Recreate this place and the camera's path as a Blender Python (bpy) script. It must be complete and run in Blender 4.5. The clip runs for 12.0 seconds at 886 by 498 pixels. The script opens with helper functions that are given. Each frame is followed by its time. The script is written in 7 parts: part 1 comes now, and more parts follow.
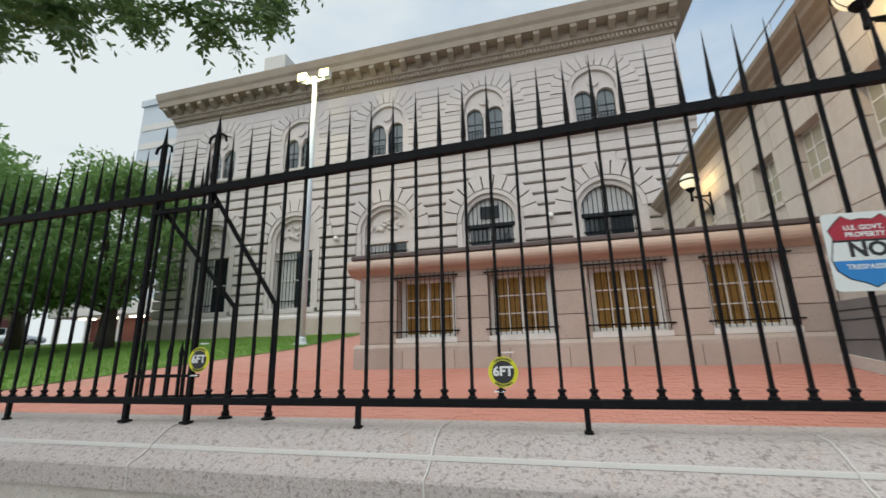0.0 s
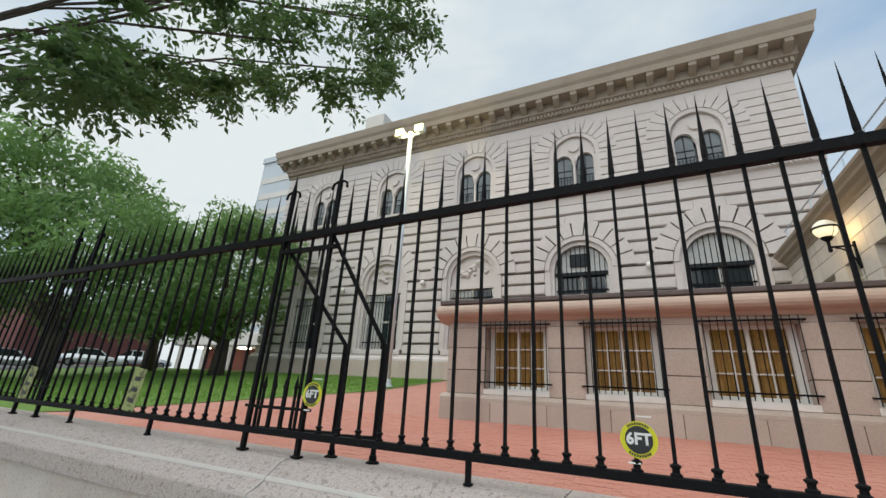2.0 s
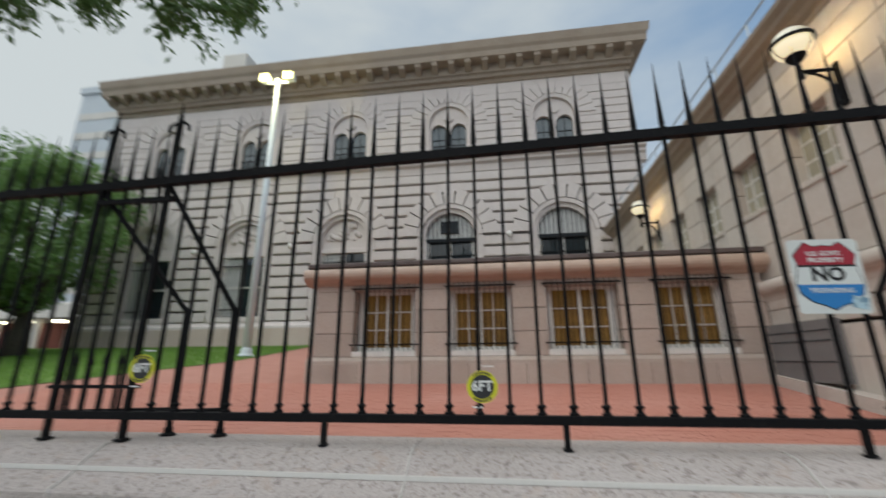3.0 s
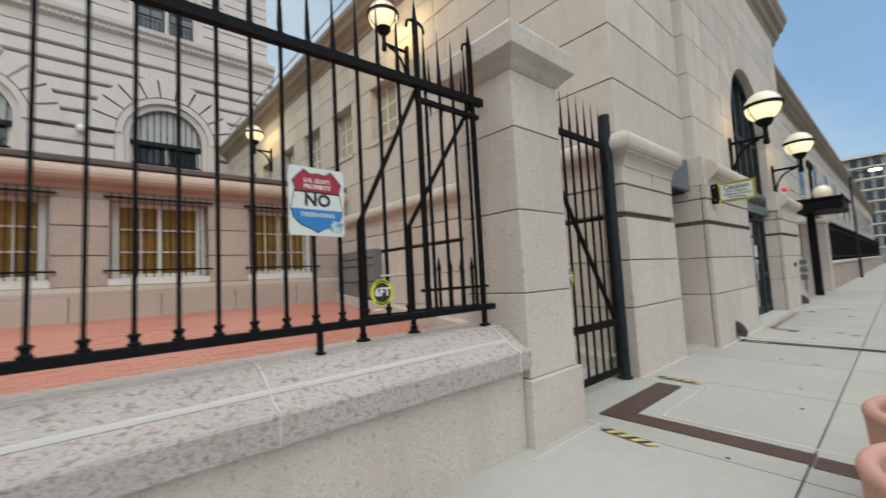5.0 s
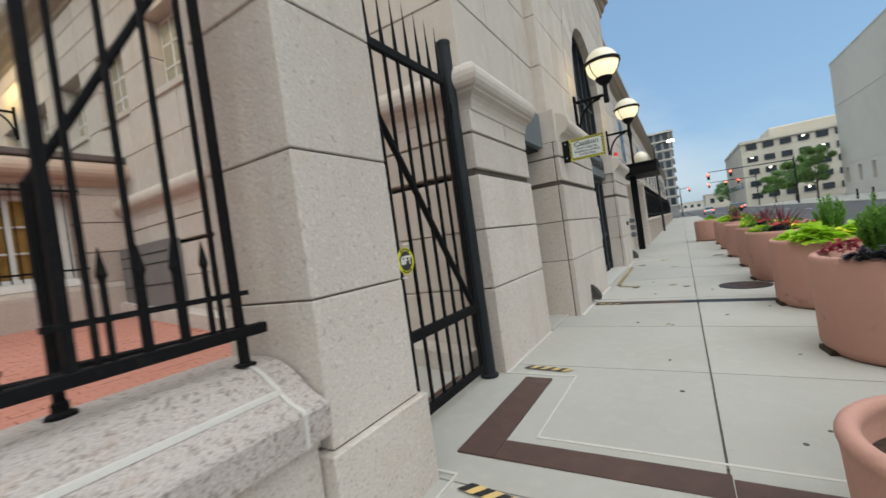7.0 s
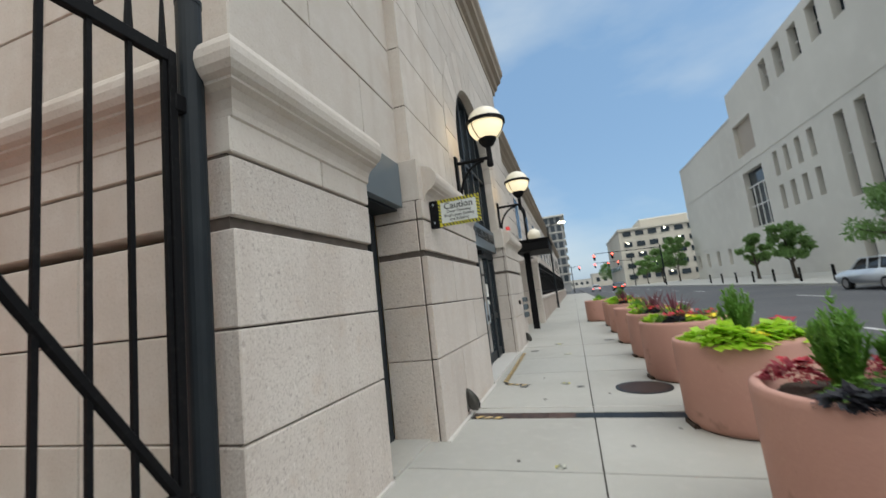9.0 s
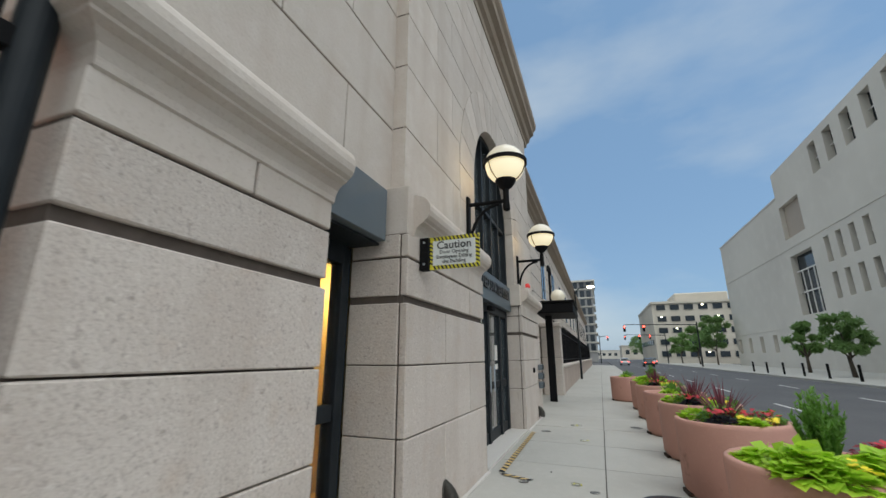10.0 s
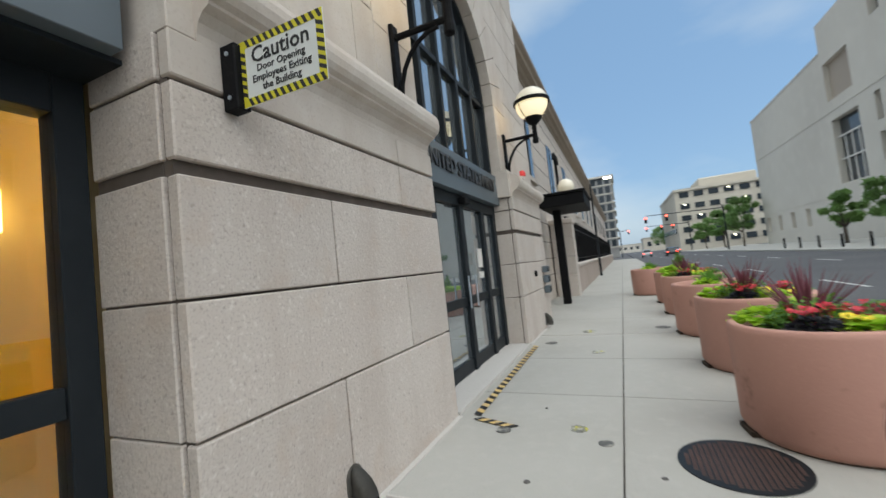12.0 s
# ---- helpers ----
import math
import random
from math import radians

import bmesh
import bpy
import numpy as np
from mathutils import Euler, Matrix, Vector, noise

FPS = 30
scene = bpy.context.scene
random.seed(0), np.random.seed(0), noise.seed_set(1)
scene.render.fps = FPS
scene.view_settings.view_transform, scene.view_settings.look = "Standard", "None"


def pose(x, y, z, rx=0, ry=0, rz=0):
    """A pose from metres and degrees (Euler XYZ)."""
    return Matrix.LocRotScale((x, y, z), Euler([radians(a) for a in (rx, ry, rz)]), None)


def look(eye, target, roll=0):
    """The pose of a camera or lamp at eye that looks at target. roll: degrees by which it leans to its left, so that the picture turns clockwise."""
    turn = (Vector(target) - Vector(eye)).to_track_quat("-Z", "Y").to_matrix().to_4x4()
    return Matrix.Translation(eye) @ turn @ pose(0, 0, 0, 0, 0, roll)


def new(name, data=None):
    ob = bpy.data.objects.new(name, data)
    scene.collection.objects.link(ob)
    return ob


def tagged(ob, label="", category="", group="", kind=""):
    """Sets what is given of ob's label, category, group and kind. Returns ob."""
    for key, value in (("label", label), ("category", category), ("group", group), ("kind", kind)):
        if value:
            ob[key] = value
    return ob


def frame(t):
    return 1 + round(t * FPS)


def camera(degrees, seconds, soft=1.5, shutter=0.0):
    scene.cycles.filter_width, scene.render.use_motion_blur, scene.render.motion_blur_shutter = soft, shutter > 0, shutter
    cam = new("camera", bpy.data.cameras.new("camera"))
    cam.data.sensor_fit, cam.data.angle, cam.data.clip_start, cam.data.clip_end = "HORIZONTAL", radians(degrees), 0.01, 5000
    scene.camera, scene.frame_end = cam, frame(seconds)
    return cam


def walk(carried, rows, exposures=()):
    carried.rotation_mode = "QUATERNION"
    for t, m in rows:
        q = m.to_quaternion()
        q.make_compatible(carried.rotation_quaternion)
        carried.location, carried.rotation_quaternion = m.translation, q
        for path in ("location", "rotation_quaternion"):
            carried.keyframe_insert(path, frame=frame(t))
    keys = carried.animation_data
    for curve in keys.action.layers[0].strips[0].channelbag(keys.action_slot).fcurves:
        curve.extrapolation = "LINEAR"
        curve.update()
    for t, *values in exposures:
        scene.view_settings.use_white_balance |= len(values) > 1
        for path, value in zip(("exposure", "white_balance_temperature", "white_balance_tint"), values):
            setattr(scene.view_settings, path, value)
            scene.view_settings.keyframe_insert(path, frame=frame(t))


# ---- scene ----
cam = camera(94.8, 12.0, shutter=0.35)
PATH = [
    (0, (1.038, -0.16, 1.417), (0.556, 1.723, 1.886), -1.5),
    (0.5, (0.874, -0.112, 1.402), (0.281, 1.732, 1.9), 0.5),
    (1, (0.813, -0.115, 1.411), (0.143, 1.691, 1.949), 2.0),
    (1.5, (0.795, -0.127, 1.413), (-0.02, 1.599, 2.009), 3.1),
    (2, (0.801, -0.149, 1.415), (-0.036, 1.534, 2.096), 3.5),
    (2.5, (0.821, -0.139, 1.416), (0.159, 1.623, 2.094), 2.2),
    (3, (0.862, -0.097, 1.404), (0.595, 1.812, 1.938), -0.4),
    (3.5, (0.916, -0.061, 1.383), (1.344, 1.869, 1.687), -2.0),
    (3.7, (0.992, -0.063, 1.382), (1.603, 1.823, 1.65), -2.9),
    (5.3, (1.739, 0.128, 1.34), (3.23, 1.458, 1.432), -0.6),
    (5.5, (1.844, 0.186, 1.363), (3.424, 1.411, 1.424), 0.5),
    (6, (2.118, 0.282, 1.347), (3.684, 1.524, 1.417), -6.1),
    (6.5, (2.54, 0.381, 1.403), (4.148, 1.566, 1.506), -7.4),
    (7, (3.002, 0.645, 1.353), (4.723, 1.665, 1.33), -8.1),
    (7.5, (3.48, 0.743, 1.39), (5.376, 1.379, 1.365), -6.9),
    (7.7, (3.738, 0.794, 1.351), (5.698, 1.185, 1.273), -7.6),
    (9.3, (5.216, 0.591, 1.474), (7.06, 1.267, 1.852), -4.1),
    (9.5, (5.4, 0.593, 1.435), (7.21, 1.323, 1.874), -1.8),
    (10, (5.931, 0.519, 1.519), (7.742, 1.196, 2.031), 0.0),
    (10.5, (6.523, 0.449, 1.494), (8.254, 1.316, 1.996), -1.8),
    (11, (7.056, 0.5, 1.468), (8.878, 1.284, 1.729), 1.3),
    (11.5, (7.62, 0.462, 1.432), (9.531, 1.045, 1.501), -5.5),
    (12, (8.14, 0.425, 1.453), (9.97, 1.223, 1.561), -6.2),
]
walk(cam, [(t, look(eye, target, roll)) for t, eye, target, roll in PATH],
     [(0.0, 0.70, 6450, 6), (1.8, 0.70, 6500, 6), (2.5, 0.68, 6500, 6), (3.0, 0.36, 6400, 6), (3.5, 0.80, 6500, 5), (5.5, 0.66, 6500, 5), (7.5, 0.72, 6500, 5), (9.5, 0.62, 6450, 6), (10.5, 0.34, 6350, 6), (11.0, 0.40, 6350, 6), (11.5, 0.55, 6350, 6), (12.0, 0.68, 6400, 6)])

# ---- world and light ----
world = bpy.data.worlds.new("dusk_sky")
scene.world = world
world.use_nodes = True
wt = world.node_tree
wt.nodes.clear()


def wnode(kind, **inputs):
    n = wt.nodes.new(kind)
    for key, value in inputs.items():
        n.inputs[key.replace("_", " ")].default_value = value
    return n


w_out = wnode("ShaderNodeOutputWorld")
w_bg = wnode("ShaderNodeBackground", Strength=0.78)
w_sky = wnode("ShaderNodeTexSky")
w_sky.sky_type, w_sky.sun_disc = "NISHITA", False
w_sky.sun_elevation, w_sky.sun_rotation = radians(62), radians(201)
w_gain = wnode("ShaderNodeVectorMath")
w_gain.operation = "SCALE"
w_gain.inputs["Scale"].default_value = 0.15
w_co = wnode("ShaderNodeTexCoord")
w_map = wnode("ShaderNodeMapping")
w_map.inputs["Scale"].default_value = (1.0, 1.0, 2.6)
w_map.inputs["Location"].default_value = (0.35, 0.1, 0.2)
w_noise = wnode("ShaderNodeTexNoise", Scale=1.5, Detail=6.0, Roughness=0.5)
w_ramp = wnode("ShaderNodeValToRGB")
w_ramp.color_ramp.elements[0].position, w_ramp.color_ramp.elements[1].position = 0.30, 0.72
w_mix = wnode("ShaderNodeMix")
w_mix.data_type = "RGBA"
w_mix.inputs[7].default_value = (0.62, 0.655, 0.675, 1)
w_blue = wnode("ShaderNodeMix")
w_blue.data_type, w_blue.blend_type = "RGBA", "MIX"
w_blue.inputs[0].default_value = 0.7
w_blue.inputs[7].default_value = (0.20, 0.34, 0.54, 1)
wt.links.new(w_sky.outputs[0], w_gain.inputs[0])
wt.links.new(w_gain.outputs[0], w_blue.inputs[6])
wt.links.new(w_blue.outputs[2], w_mix.inputs[6])
wt.links.new(w_co.outputs["Generated"], w_map.inputs[0])
wt.links.new(w_map.outputs[0], w_noise.inputs["Vector"])
# the cloud bank thickens towards one side
w_dot = wnode("ShaderNodeVectorMath")
w_dot.operation = "DOT_PRODUCT"
w_dot.inputs[1].default_value = (-0.20, 0.14, 0.0)
w_add = wnode("ShaderNodeMath")
w_add.operation = "ADD"
wt.links.new(w_co.outputs["Generated"], w_dot.inputs[0])
wt.links.new(w_noise.outputs["Fac"], w_add.inputs[0])
wt.links.new(w_dot.outputs["Value"], w_add.inputs[1])
wt.links.new(w_add.outputs[0], w_ramp.inputs[0])
wt.links.new(w_ramp.outputs[0], w_mix.inputs[0])
wt.links.new(w_mix.outputs[2], w_bg.inputs["Color"])
wt.links.new(w_bg.outputs[0], w_out.inputs[0])

sun = new("sun", bpy.data.lights.new("sun", "SUN"))
sun.data.energy, sun.data.angle, sun.data.color = 1.95, radians(100), (1.0, 0.96, 0.90)
sun.matrix_world = look((-8, -16, 34), (0, 0, 0))


def glow(name, at, watts, radius, color=(1.0, 0.78, 0.45)):
    lamp = new(name, bpy.data.lights.new(name, "POINT"))
    lamp.data.energy, lamp.data.shadow_soft_size, lamp.data.color = watts, radius, color
    lamp.location = at
    return lamp


# ---- materials ----
def material(name, color, rough=0.8, metal=0.0, spots=(), streaks=(), bump=0.0, bump_scale=60.0, random_tone=0.0, emission=None, power=0.0, coat=0.0):
    """spots: rows of (noise scale, low, high, colour, strength): stains, grain and speckles laid over the base colour.
    streaks: the same, drawn out downwards as rain marks them."""
    m = bpy.data.materials.new(name)
    m.use_nodes = True
    t = m.node_tree
    b = t.nodes["Principled BSDF"]
    b.inputs["Roughness"].default_value, b.inputs["Metallic"].default_value = rough, metal
    b.inputs["Coat Weight"].default_value = coat
    b.inputs["Base Color"].default_value = (*color, 1)
    m.diffuse_color = (*color, 1)
    co = t.nodes.new("ShaderNodeNewGeometry")
    last = None
    for k, (scale, low, high, tint, strength) in enumerate([*spots, *streaks]):
        n = t.nodes.new("ShaderNodeTexNoise")
        n.inputs["Scale"].default_value, n.inputs["Detail"].default_value = scale, 4
        if k < len(spots):
            t.links.new(co.outputs["Position"], n.inputs["Vector"])
        else:
            drawn = t.nodes.new("ShaderNodeMapping")
            drawn.inputs["Scale"].default_value = (1.0, 1.0, 0.12)
            t.links.new(co.outputs["Position"], drawn.inputs["Vector"])
            t.links.new(drawn.outputs[0], n.inputs["Vector"])
        r = t.nodes.new("ShaderNodeMapRange")
        r.inputs["From Min"].default_value, r.inputs["From Max"].default_value, r.inputs["To Max"].default_value = low, high, strength
        t.links.new(n.outputs["Fac"], r.inputs["Value"])
        x = t.nodes.new("ShaderNodeMix")
        x.data_type = "RGBA"
        x.inputs[6].default_value, x.inputs[7].default_value = (*color, 1), (*tint, 1)
        t.links.new(r.outputs[0], x.inputs[0])
        if last:
            t.links.new(last, x.inputs[6])
        last = x.outputs[2]
    if random_tone:
        info = t.nodes.new("ShaderNodeObjectInfo")
        r = t.nodes.new("ShaderNodeMapRange")
        r.inputs["To Min"].default_value, r.inputs["To Max"].default_value = 1 - random_tone, 1 + random_tone
        t.links.new(info.outputs["Random"], r.inputs["Value"])
        hs = t.nodes.new("ShaderNodeHueSaturation")
        hs.inputs["Color"].default_value = (*color, 1)
        t.links.new(r.outputs[0], hs.inputs["Value"])
        if last:
            t.links.new(last, hs.inputs["Color"])
        last = hs.outputs[0]
    if last:
        t.links.new(last, b.inputs["Base Color"])
    if bump:
        n = t.nodes.new("ShaderNodeTexNoise")
        n.inputs["Scale"].default_value, n.inputs["Detail"].default_value = bump_scale, 5
        t.links.new(co.outputs["Position"], n.inputs["Vector"])
        u = t.nodes.new("ShaderNodeBump")
        u.inputs["Strength"].default_value, u.inputs["Distance"].default_value = bump, 0.02
        t.links.new(n.outputs["Fac"], u.inputs["Height"])
        t.links.new(u.outputs[0], b.inputs["Normal"])
    if emission:
        b.inputs["Emission Color"].default_value, b.inputs["Emission Strength"].default_value = (*emission, 1), power
    return m


GRANITE = material("speckled_granite", (0.575, 0.52, 0.47), 0.78, spots=[(1.1, 0.35, 0.7, (0.47, 0.405, 0.355), 0.55), (70, 0.52, 0.66, (0.37, 0.32, 0.285), 0.6), (38, 0.58, 0.68, (0.66, 0.61, 0.56), 0.6), (26, 0.62, 0.70, (0.28, 0.235, 0.205), 0.55), (4.5, 0.56, 0.74, (0.50, 0.40, 0.32), 0.45)], streaks=[(3.2, 0.52, 0.72, (0.40, 0.335, 0.285), 0.45)], bump=0.28, bump_scale=45, random_tone=0.06)
LIMESTONE = material("pale_cut_limestone", (0.56, 0.505, 0.45), 0.8, spots=[(0.7, 0.4, 0.75, (0.47, 0.405, 0.35), 0.55), (6, 0.45, 0.7, (0.60, 0.55, 0.50), 0.6), (2.2, 0.58, 0.8, (0.48, 0.385, 0.31), 0.45), (55, 0.56, 0.68, (0.42, 0.36, 0.31), 0.4)], streaks=[(2.4, 0.5, 0.72, (0.42, 0.35, 0.29), 0.45)], bump=0.14, bump_scale=35, random_tone=0.07)
CAP_STONE = material("weathered_granite_cap", (0.455, 0.40, 0.375), 0.82, spots=[(2.2, 0.42, 0.7, (0.40, 0.345, 0.315), 0.6), (32, 0.56, 0.63, (0.20, 0.165, 0.145), 0.75), (75, 0.54, 0.62, (0.25, 0.205, 0.18), 0.6), (9, 0.58, 0.72, (0.43, 0.33, 0.27), 0.55), (110, 0.5, 0.62, (0.60, 0.55, 0.52), 0.5)], bump=0.4, bump_scale=60, random_tone=0.04)
PINK_GRANITE = material("pink_granite", (0.50, 0.415, 0.355), 0.75, spots=[(0.8, 0.4, 0.75, (0.40, 0.315, 0.26), 0.6), (45, 0.5, 0.68, (0.30, 0.235, 0.20), 0.55), (4, 0.5, 0.75, (0.46, 0.36, 0.29), 0.5)], streaks=[(1.6, 0.5, 0.72, (0.36, 0.28, 0.23), 0.4)], bump=0.2, bump_scale=40, random_tone=0.09)
FACADE_STONE = material("grey_pink_facade_stone", (0.58, 0.525, 0.495), 0.85, spots=[(0.35, 0.42, 0.7, (0.51, 0.455, 0.425), 0.6), (3.5, 0.5, 0.75, (0.63, 0.575, 0.545), 0.5), (9, 0.58, 0.75, (0.40, 0.34, 0.30), 0.4)], bump=0.2, bump_scale=18)
CORNICE_STONE = material("weathered_cornice_stone", (0.33, 0.27, 0.21), 0.85, spots=[(0.8, 0.4, 0.7, (0.26, 0.20, 0.15), 0.6), (8, 0.5, 0.75, (0.38, 0.32, 0.26), 0.5)], bump=0.2, bump_scale=25)
MOULD_STONE = material("rounded_moulding_stone", (0.46, 0.335, 0.26), 0.5, spots=[(1.4, 0.42, 0.7, (0.37, 0.26, 0.20), 0.6), (60, 0.5, 0.7, (0.52, 0.40, 0.32), 0.5)], bump=0.1, bump_scale=50)
# Mortar colour, darkened so that the recessed groove also holds its shade.
JOINT = material("mortar_joint_and_groove_shade", (0.085, 0.068, 0.057), 0.95, spots=[(9, 0.45, 0.7, (0.13, 0.105, 0.09), 0.6)])
IRON = material("black_painted_iron", (0.007, 0.007, 0.008), 0.62, spots=[(30, 0.55, 0.75, (0.02, 0.019, 0.018), 0.6)], bump=0.06, bump_scale=120)
DARK_METAL = material("dark_grey_painted_metal", (0.014, 0.018, 0.022), 0.5, spots=[(4, 0.45, 0.7, (0.022, 0.027, 0.031), 0.6)])
IRON.node_tree.nodes["Principled BSDF"].inputs["Specular IOR Level"].default_value = 0.10
DARK_METAL.node_tree.nodes["Principled BSDF"].inputs["Specular IOR Level"].default_value = 0.2
LINTEL_METAL = material("blue_grey_sheet_metal", (0.105, 0.13, 0.15), 0.42, spots=[(1.5, 0.4, 0.7, (0.08, 0.10, 0.118), 0.6)])
BRICK = material("red_paving_brick", (0.44, 0.185, 0.135), 0.85, spots=[(0.6, 0.4, 0.7, (0.49, 0.24, 0.19), 0.6), (14, 0.5, 0.75, (0.37, 0.15, 0.11), 0.4)], bump=0.2, bump_scale=60, random_tone=0.07)
BRICK_BED = material("brick_paving_joint_sand", (0.41, 0.195, 0.15), 0.95, spots=[(2, 0.4, 0.7, (0.46, 0.235, 0.185), 0.7)])
CONCRETE = material("broom_finished_concrete", (0.43, 0.42, 0.385), 0.85, spots=[(0.7, 0.42, 0.72, (0.36, 0.345, 0.31), 0.6), (9, 0.5, 0.75, (0.47, 0.455, 0.42), 0.5), (120, 0.55, 0.7, (0.33, 0.32, 0.29), 0.45)], bump=0.2, bump_scale=140, random_tone=0.035)
CONCRETE_JOINT = material("dirty_concrete_joint", (0.12, 0.11, 0.10), 0.95, spots=[(5, 0.4, 0.7, (0.2, 0.19, 0.17), 0.6)])
ASPHALT = material("worn_asphalt", (0.085, 0.085, 0.09), 0.85, spots=[(0.25, 0.4, 0.7, (0.12, 0.12, 0.122), 0.6), (40, 0.5, 0.7, (0.05, 0.05, 0.052), 0.6)], bump=0.3, bump_scale=80)
ROAD_PAINT = material("worn_white_road_paint", (0.62, 0.62, 0.60), 0.8, spots=[(14, 0.52, 0.7, (0.25, 0.25, 0.25), 0.8)])
TERRACOTTA = material("terracotta_coloured_concrete", (0.50, 0.275, 0.22), 0.8, spots=[(1.8, 0.42, 0.72, (0.44, 0.23, 0.185), 0.6), (25, 0.55, 0.75, (0.55, 0.31, 0.24), 0.4), (5, 0.64, 0.74, (0.22, 0.11, 0.085), 0.6)], bump=0.12, bump_scale=50)
# Soil colour, used again for the shade at the planter feet.
SOIL_AND_SHADE = material("potting_soil_and_foot_shade", (0.045, 0.03, 0.02), 0.95, spots=[(60, 0.5, 0.65, (0.10, 0.07, 0.05), 0.7)], bump=0.8, bump_scale=50)
GRASS_SOIL = material("lawn_ground", (0.11, 0.20, 0.03), 0.95, spots=[(1.2, 0.4, 0.7, (0.14, 0.24, 0.045), 0.6), (60, 0.45, 0.7, (0.08, 0.14, 0.025), 0.7)], bump=0.6, bump_scale=60)
WHITE_TRIM = material("white_painted_wood", (0.70, 0.68, 0.64), 0.6, spots=[(5, 0.5, 0.75, (0.58, 0.56, 0.52), 0.5)])
RUST_STEEL = material("brown_rusted_steel_plate", (0.085, 0.05, 0.042), 0.7, metal=0.2, spots=[(7, 0.45, 0.7, (0.12, 0.068, 0.052), 0.7)], bump=0.2, bump_scale=80)
PALE_STONE = material("pale_far_stone", (0.62, 0.59, 0.53), 0.9, spots=[(0.06, 0.4, 0.7, (0.52, 0.49, 0.44), 0.8), (0.5, 0.5, 0.75, (0.66, 0.63, 0.57), 0.5)], bump=0.1, bump_scale=4)
FAR_GLASS = material("dark_far_glass", (0.03, 0.04, 0.05), 0.12, spots=[(0.3, 0.4, 0.7, (0.05, 0.06, 0.07), 0.7)])
BARK = material("grey_brown_bark", (0.075, 0.06, 0.045), 0.95, spots=[(8, 0.45, 0.7, (0.045, 0.035, 0.028), 0.7)], bump=0.8, bump_scale=25)


def leaf_material(name, color, other):
    m = material(name, color, 0.6, spots=[(3.0, 0.4, 0.65, other, 0.8), (0.5, 0.4, 0.65, tuple(c * 0.7 for c in color), 0.6)])
    m.node_tree.nodes["Principled BSDF"].inputs["Transmission Weight"].default_value = 0.0
    t = m.node_tree
    thin, mix = t.nodes.new("ShaderNodeBsdfTranslucent"), t.nodes.new("ShaderNodeMixShader")
    thin.inputs["Color"].default_value = (*[min(1.0, c * 1.5) for c in color], 1)
    mix.inputs[0].default_value = 0.35
    out = t.nodes["Material Output"]
    t.links.new(t.nodes["Principled BSDF"].outputs[0], mix.inputs[1])
    t.links.new(thin.outputs[0], mix.inputs[2])
    t.links.new(mix.outputs[0], out.inputs["Surface"])
    return m


TREE_LEAF = leaf_material("dark_green_tree_leaf", (0.16, 0.27, 0.085), (0.11, 0.20, 0.06))
BOUGH_LEAF = leaf_material("deep_green_bough_leaf", (0.075, 0.14, 0.04), (0.05, 0.10, 0.03))
TREE_LEAF_B = leaf_material("bright_green_tree_leaf", (0.155, 0.27, 0.075), (0.11, 0.20, 0.055))
LIME_LEAF = leaf_material("lime_green_leaf", (0.42, 0.62, 0.05), (0.34, 0.54, 0.04))
GREEN_LEAF = leaf_material("grass_green_leaf", (0.15, 0.30, 0.05), (0.10, 0.22, 0.04))
BLACK_LEAF = leaf_material("blackish_purple_leaf", (0.028, 0.026, 0.034), (0.04, 0.045, 0.05))
PURPLE_LEAF = leaf_material("dark_red_purple_spike_leaf", (0.17, 0.05, 0.07), (0.11, 0.05, 0.05))
RED_LEAF = leaf_material("deep_red_leaf", (0.32, 0.03, 0.05), (0.22, 0.04, 0.05))
YELLOW_PETAL = material("yellow_petal", (0.85, 0.68, 0.03), 0.6)
WHITE_PETAL = material("white_petal", (0.8, 0.8, 0.76), 0.6)
RED_PETAL = material("red_petal", (0.50, 0.02, 0.035), 0.6)
VIOLET_PETAL = material("violet_petal", (0.10, 0.05, 0.42), 0.6)


def glass(name, tint=(0.9, 0.95, 0.95), rough=0.0):
    m = bpy.data.materials.new(name)
    m.use_nodes = True
    b = m.node_tree.nodes["Principled BSDF"]
    b.inputs["Base Color"].default_value = (*tint, 1)
    b.inputs["Roughness"].default_value, b.inputs["Transmission Weight"].default_value, b.inputs["IOR"].default_value = rough, 1.0, 1.45
    return m


CLEAR_GLASS = glass("clear_glass")
DARK_GLASS = material("tinted_window_glass", (0.02, 0.028, 0.033), 0.04)
SKY_GLASS = material("reflective_window_glass", (0.34, 0.39, 0.42), 0.03, metal=0.75, coat=1.0)
SKY_GLASS.node_tree.nodes["Principled BSDF"].inputs["Specular IOR Level"].default_value = 1.0


# ---- building helpers ----
def link(name, bm, mat, parent=None, label="", smooth=False):
    mesh = bpy.data.meshes.new(name)
    bmesh.ops.recalc_face_normals(bm, faces=bm.faces[:])
    bm.to_mesh(mesh)
    bm.free()
    mesh.materials.append(mat)
    if smooth:
        for p in mesh.polygons:
            p.use_smooth = True
    ob = new(name, mesh)
    if parent:
        ob.parent = parent
    if label:
        ob["label"] = label
    return ob


def part(name, bm, mat, parent, label="", smooth=False):
    return link(name, bm, mat, parent, label, smooth)


def empty(name, label, category, group="", kind="", at=None):
    ob = new(name)
    ob.empty_display_size = 0.1
    if at is not None:
        ob.matrix_basis = at if isinstance(at, Matrix) else Matrix.Translation(at)
    return tagged(ob, label, category, group, kind)


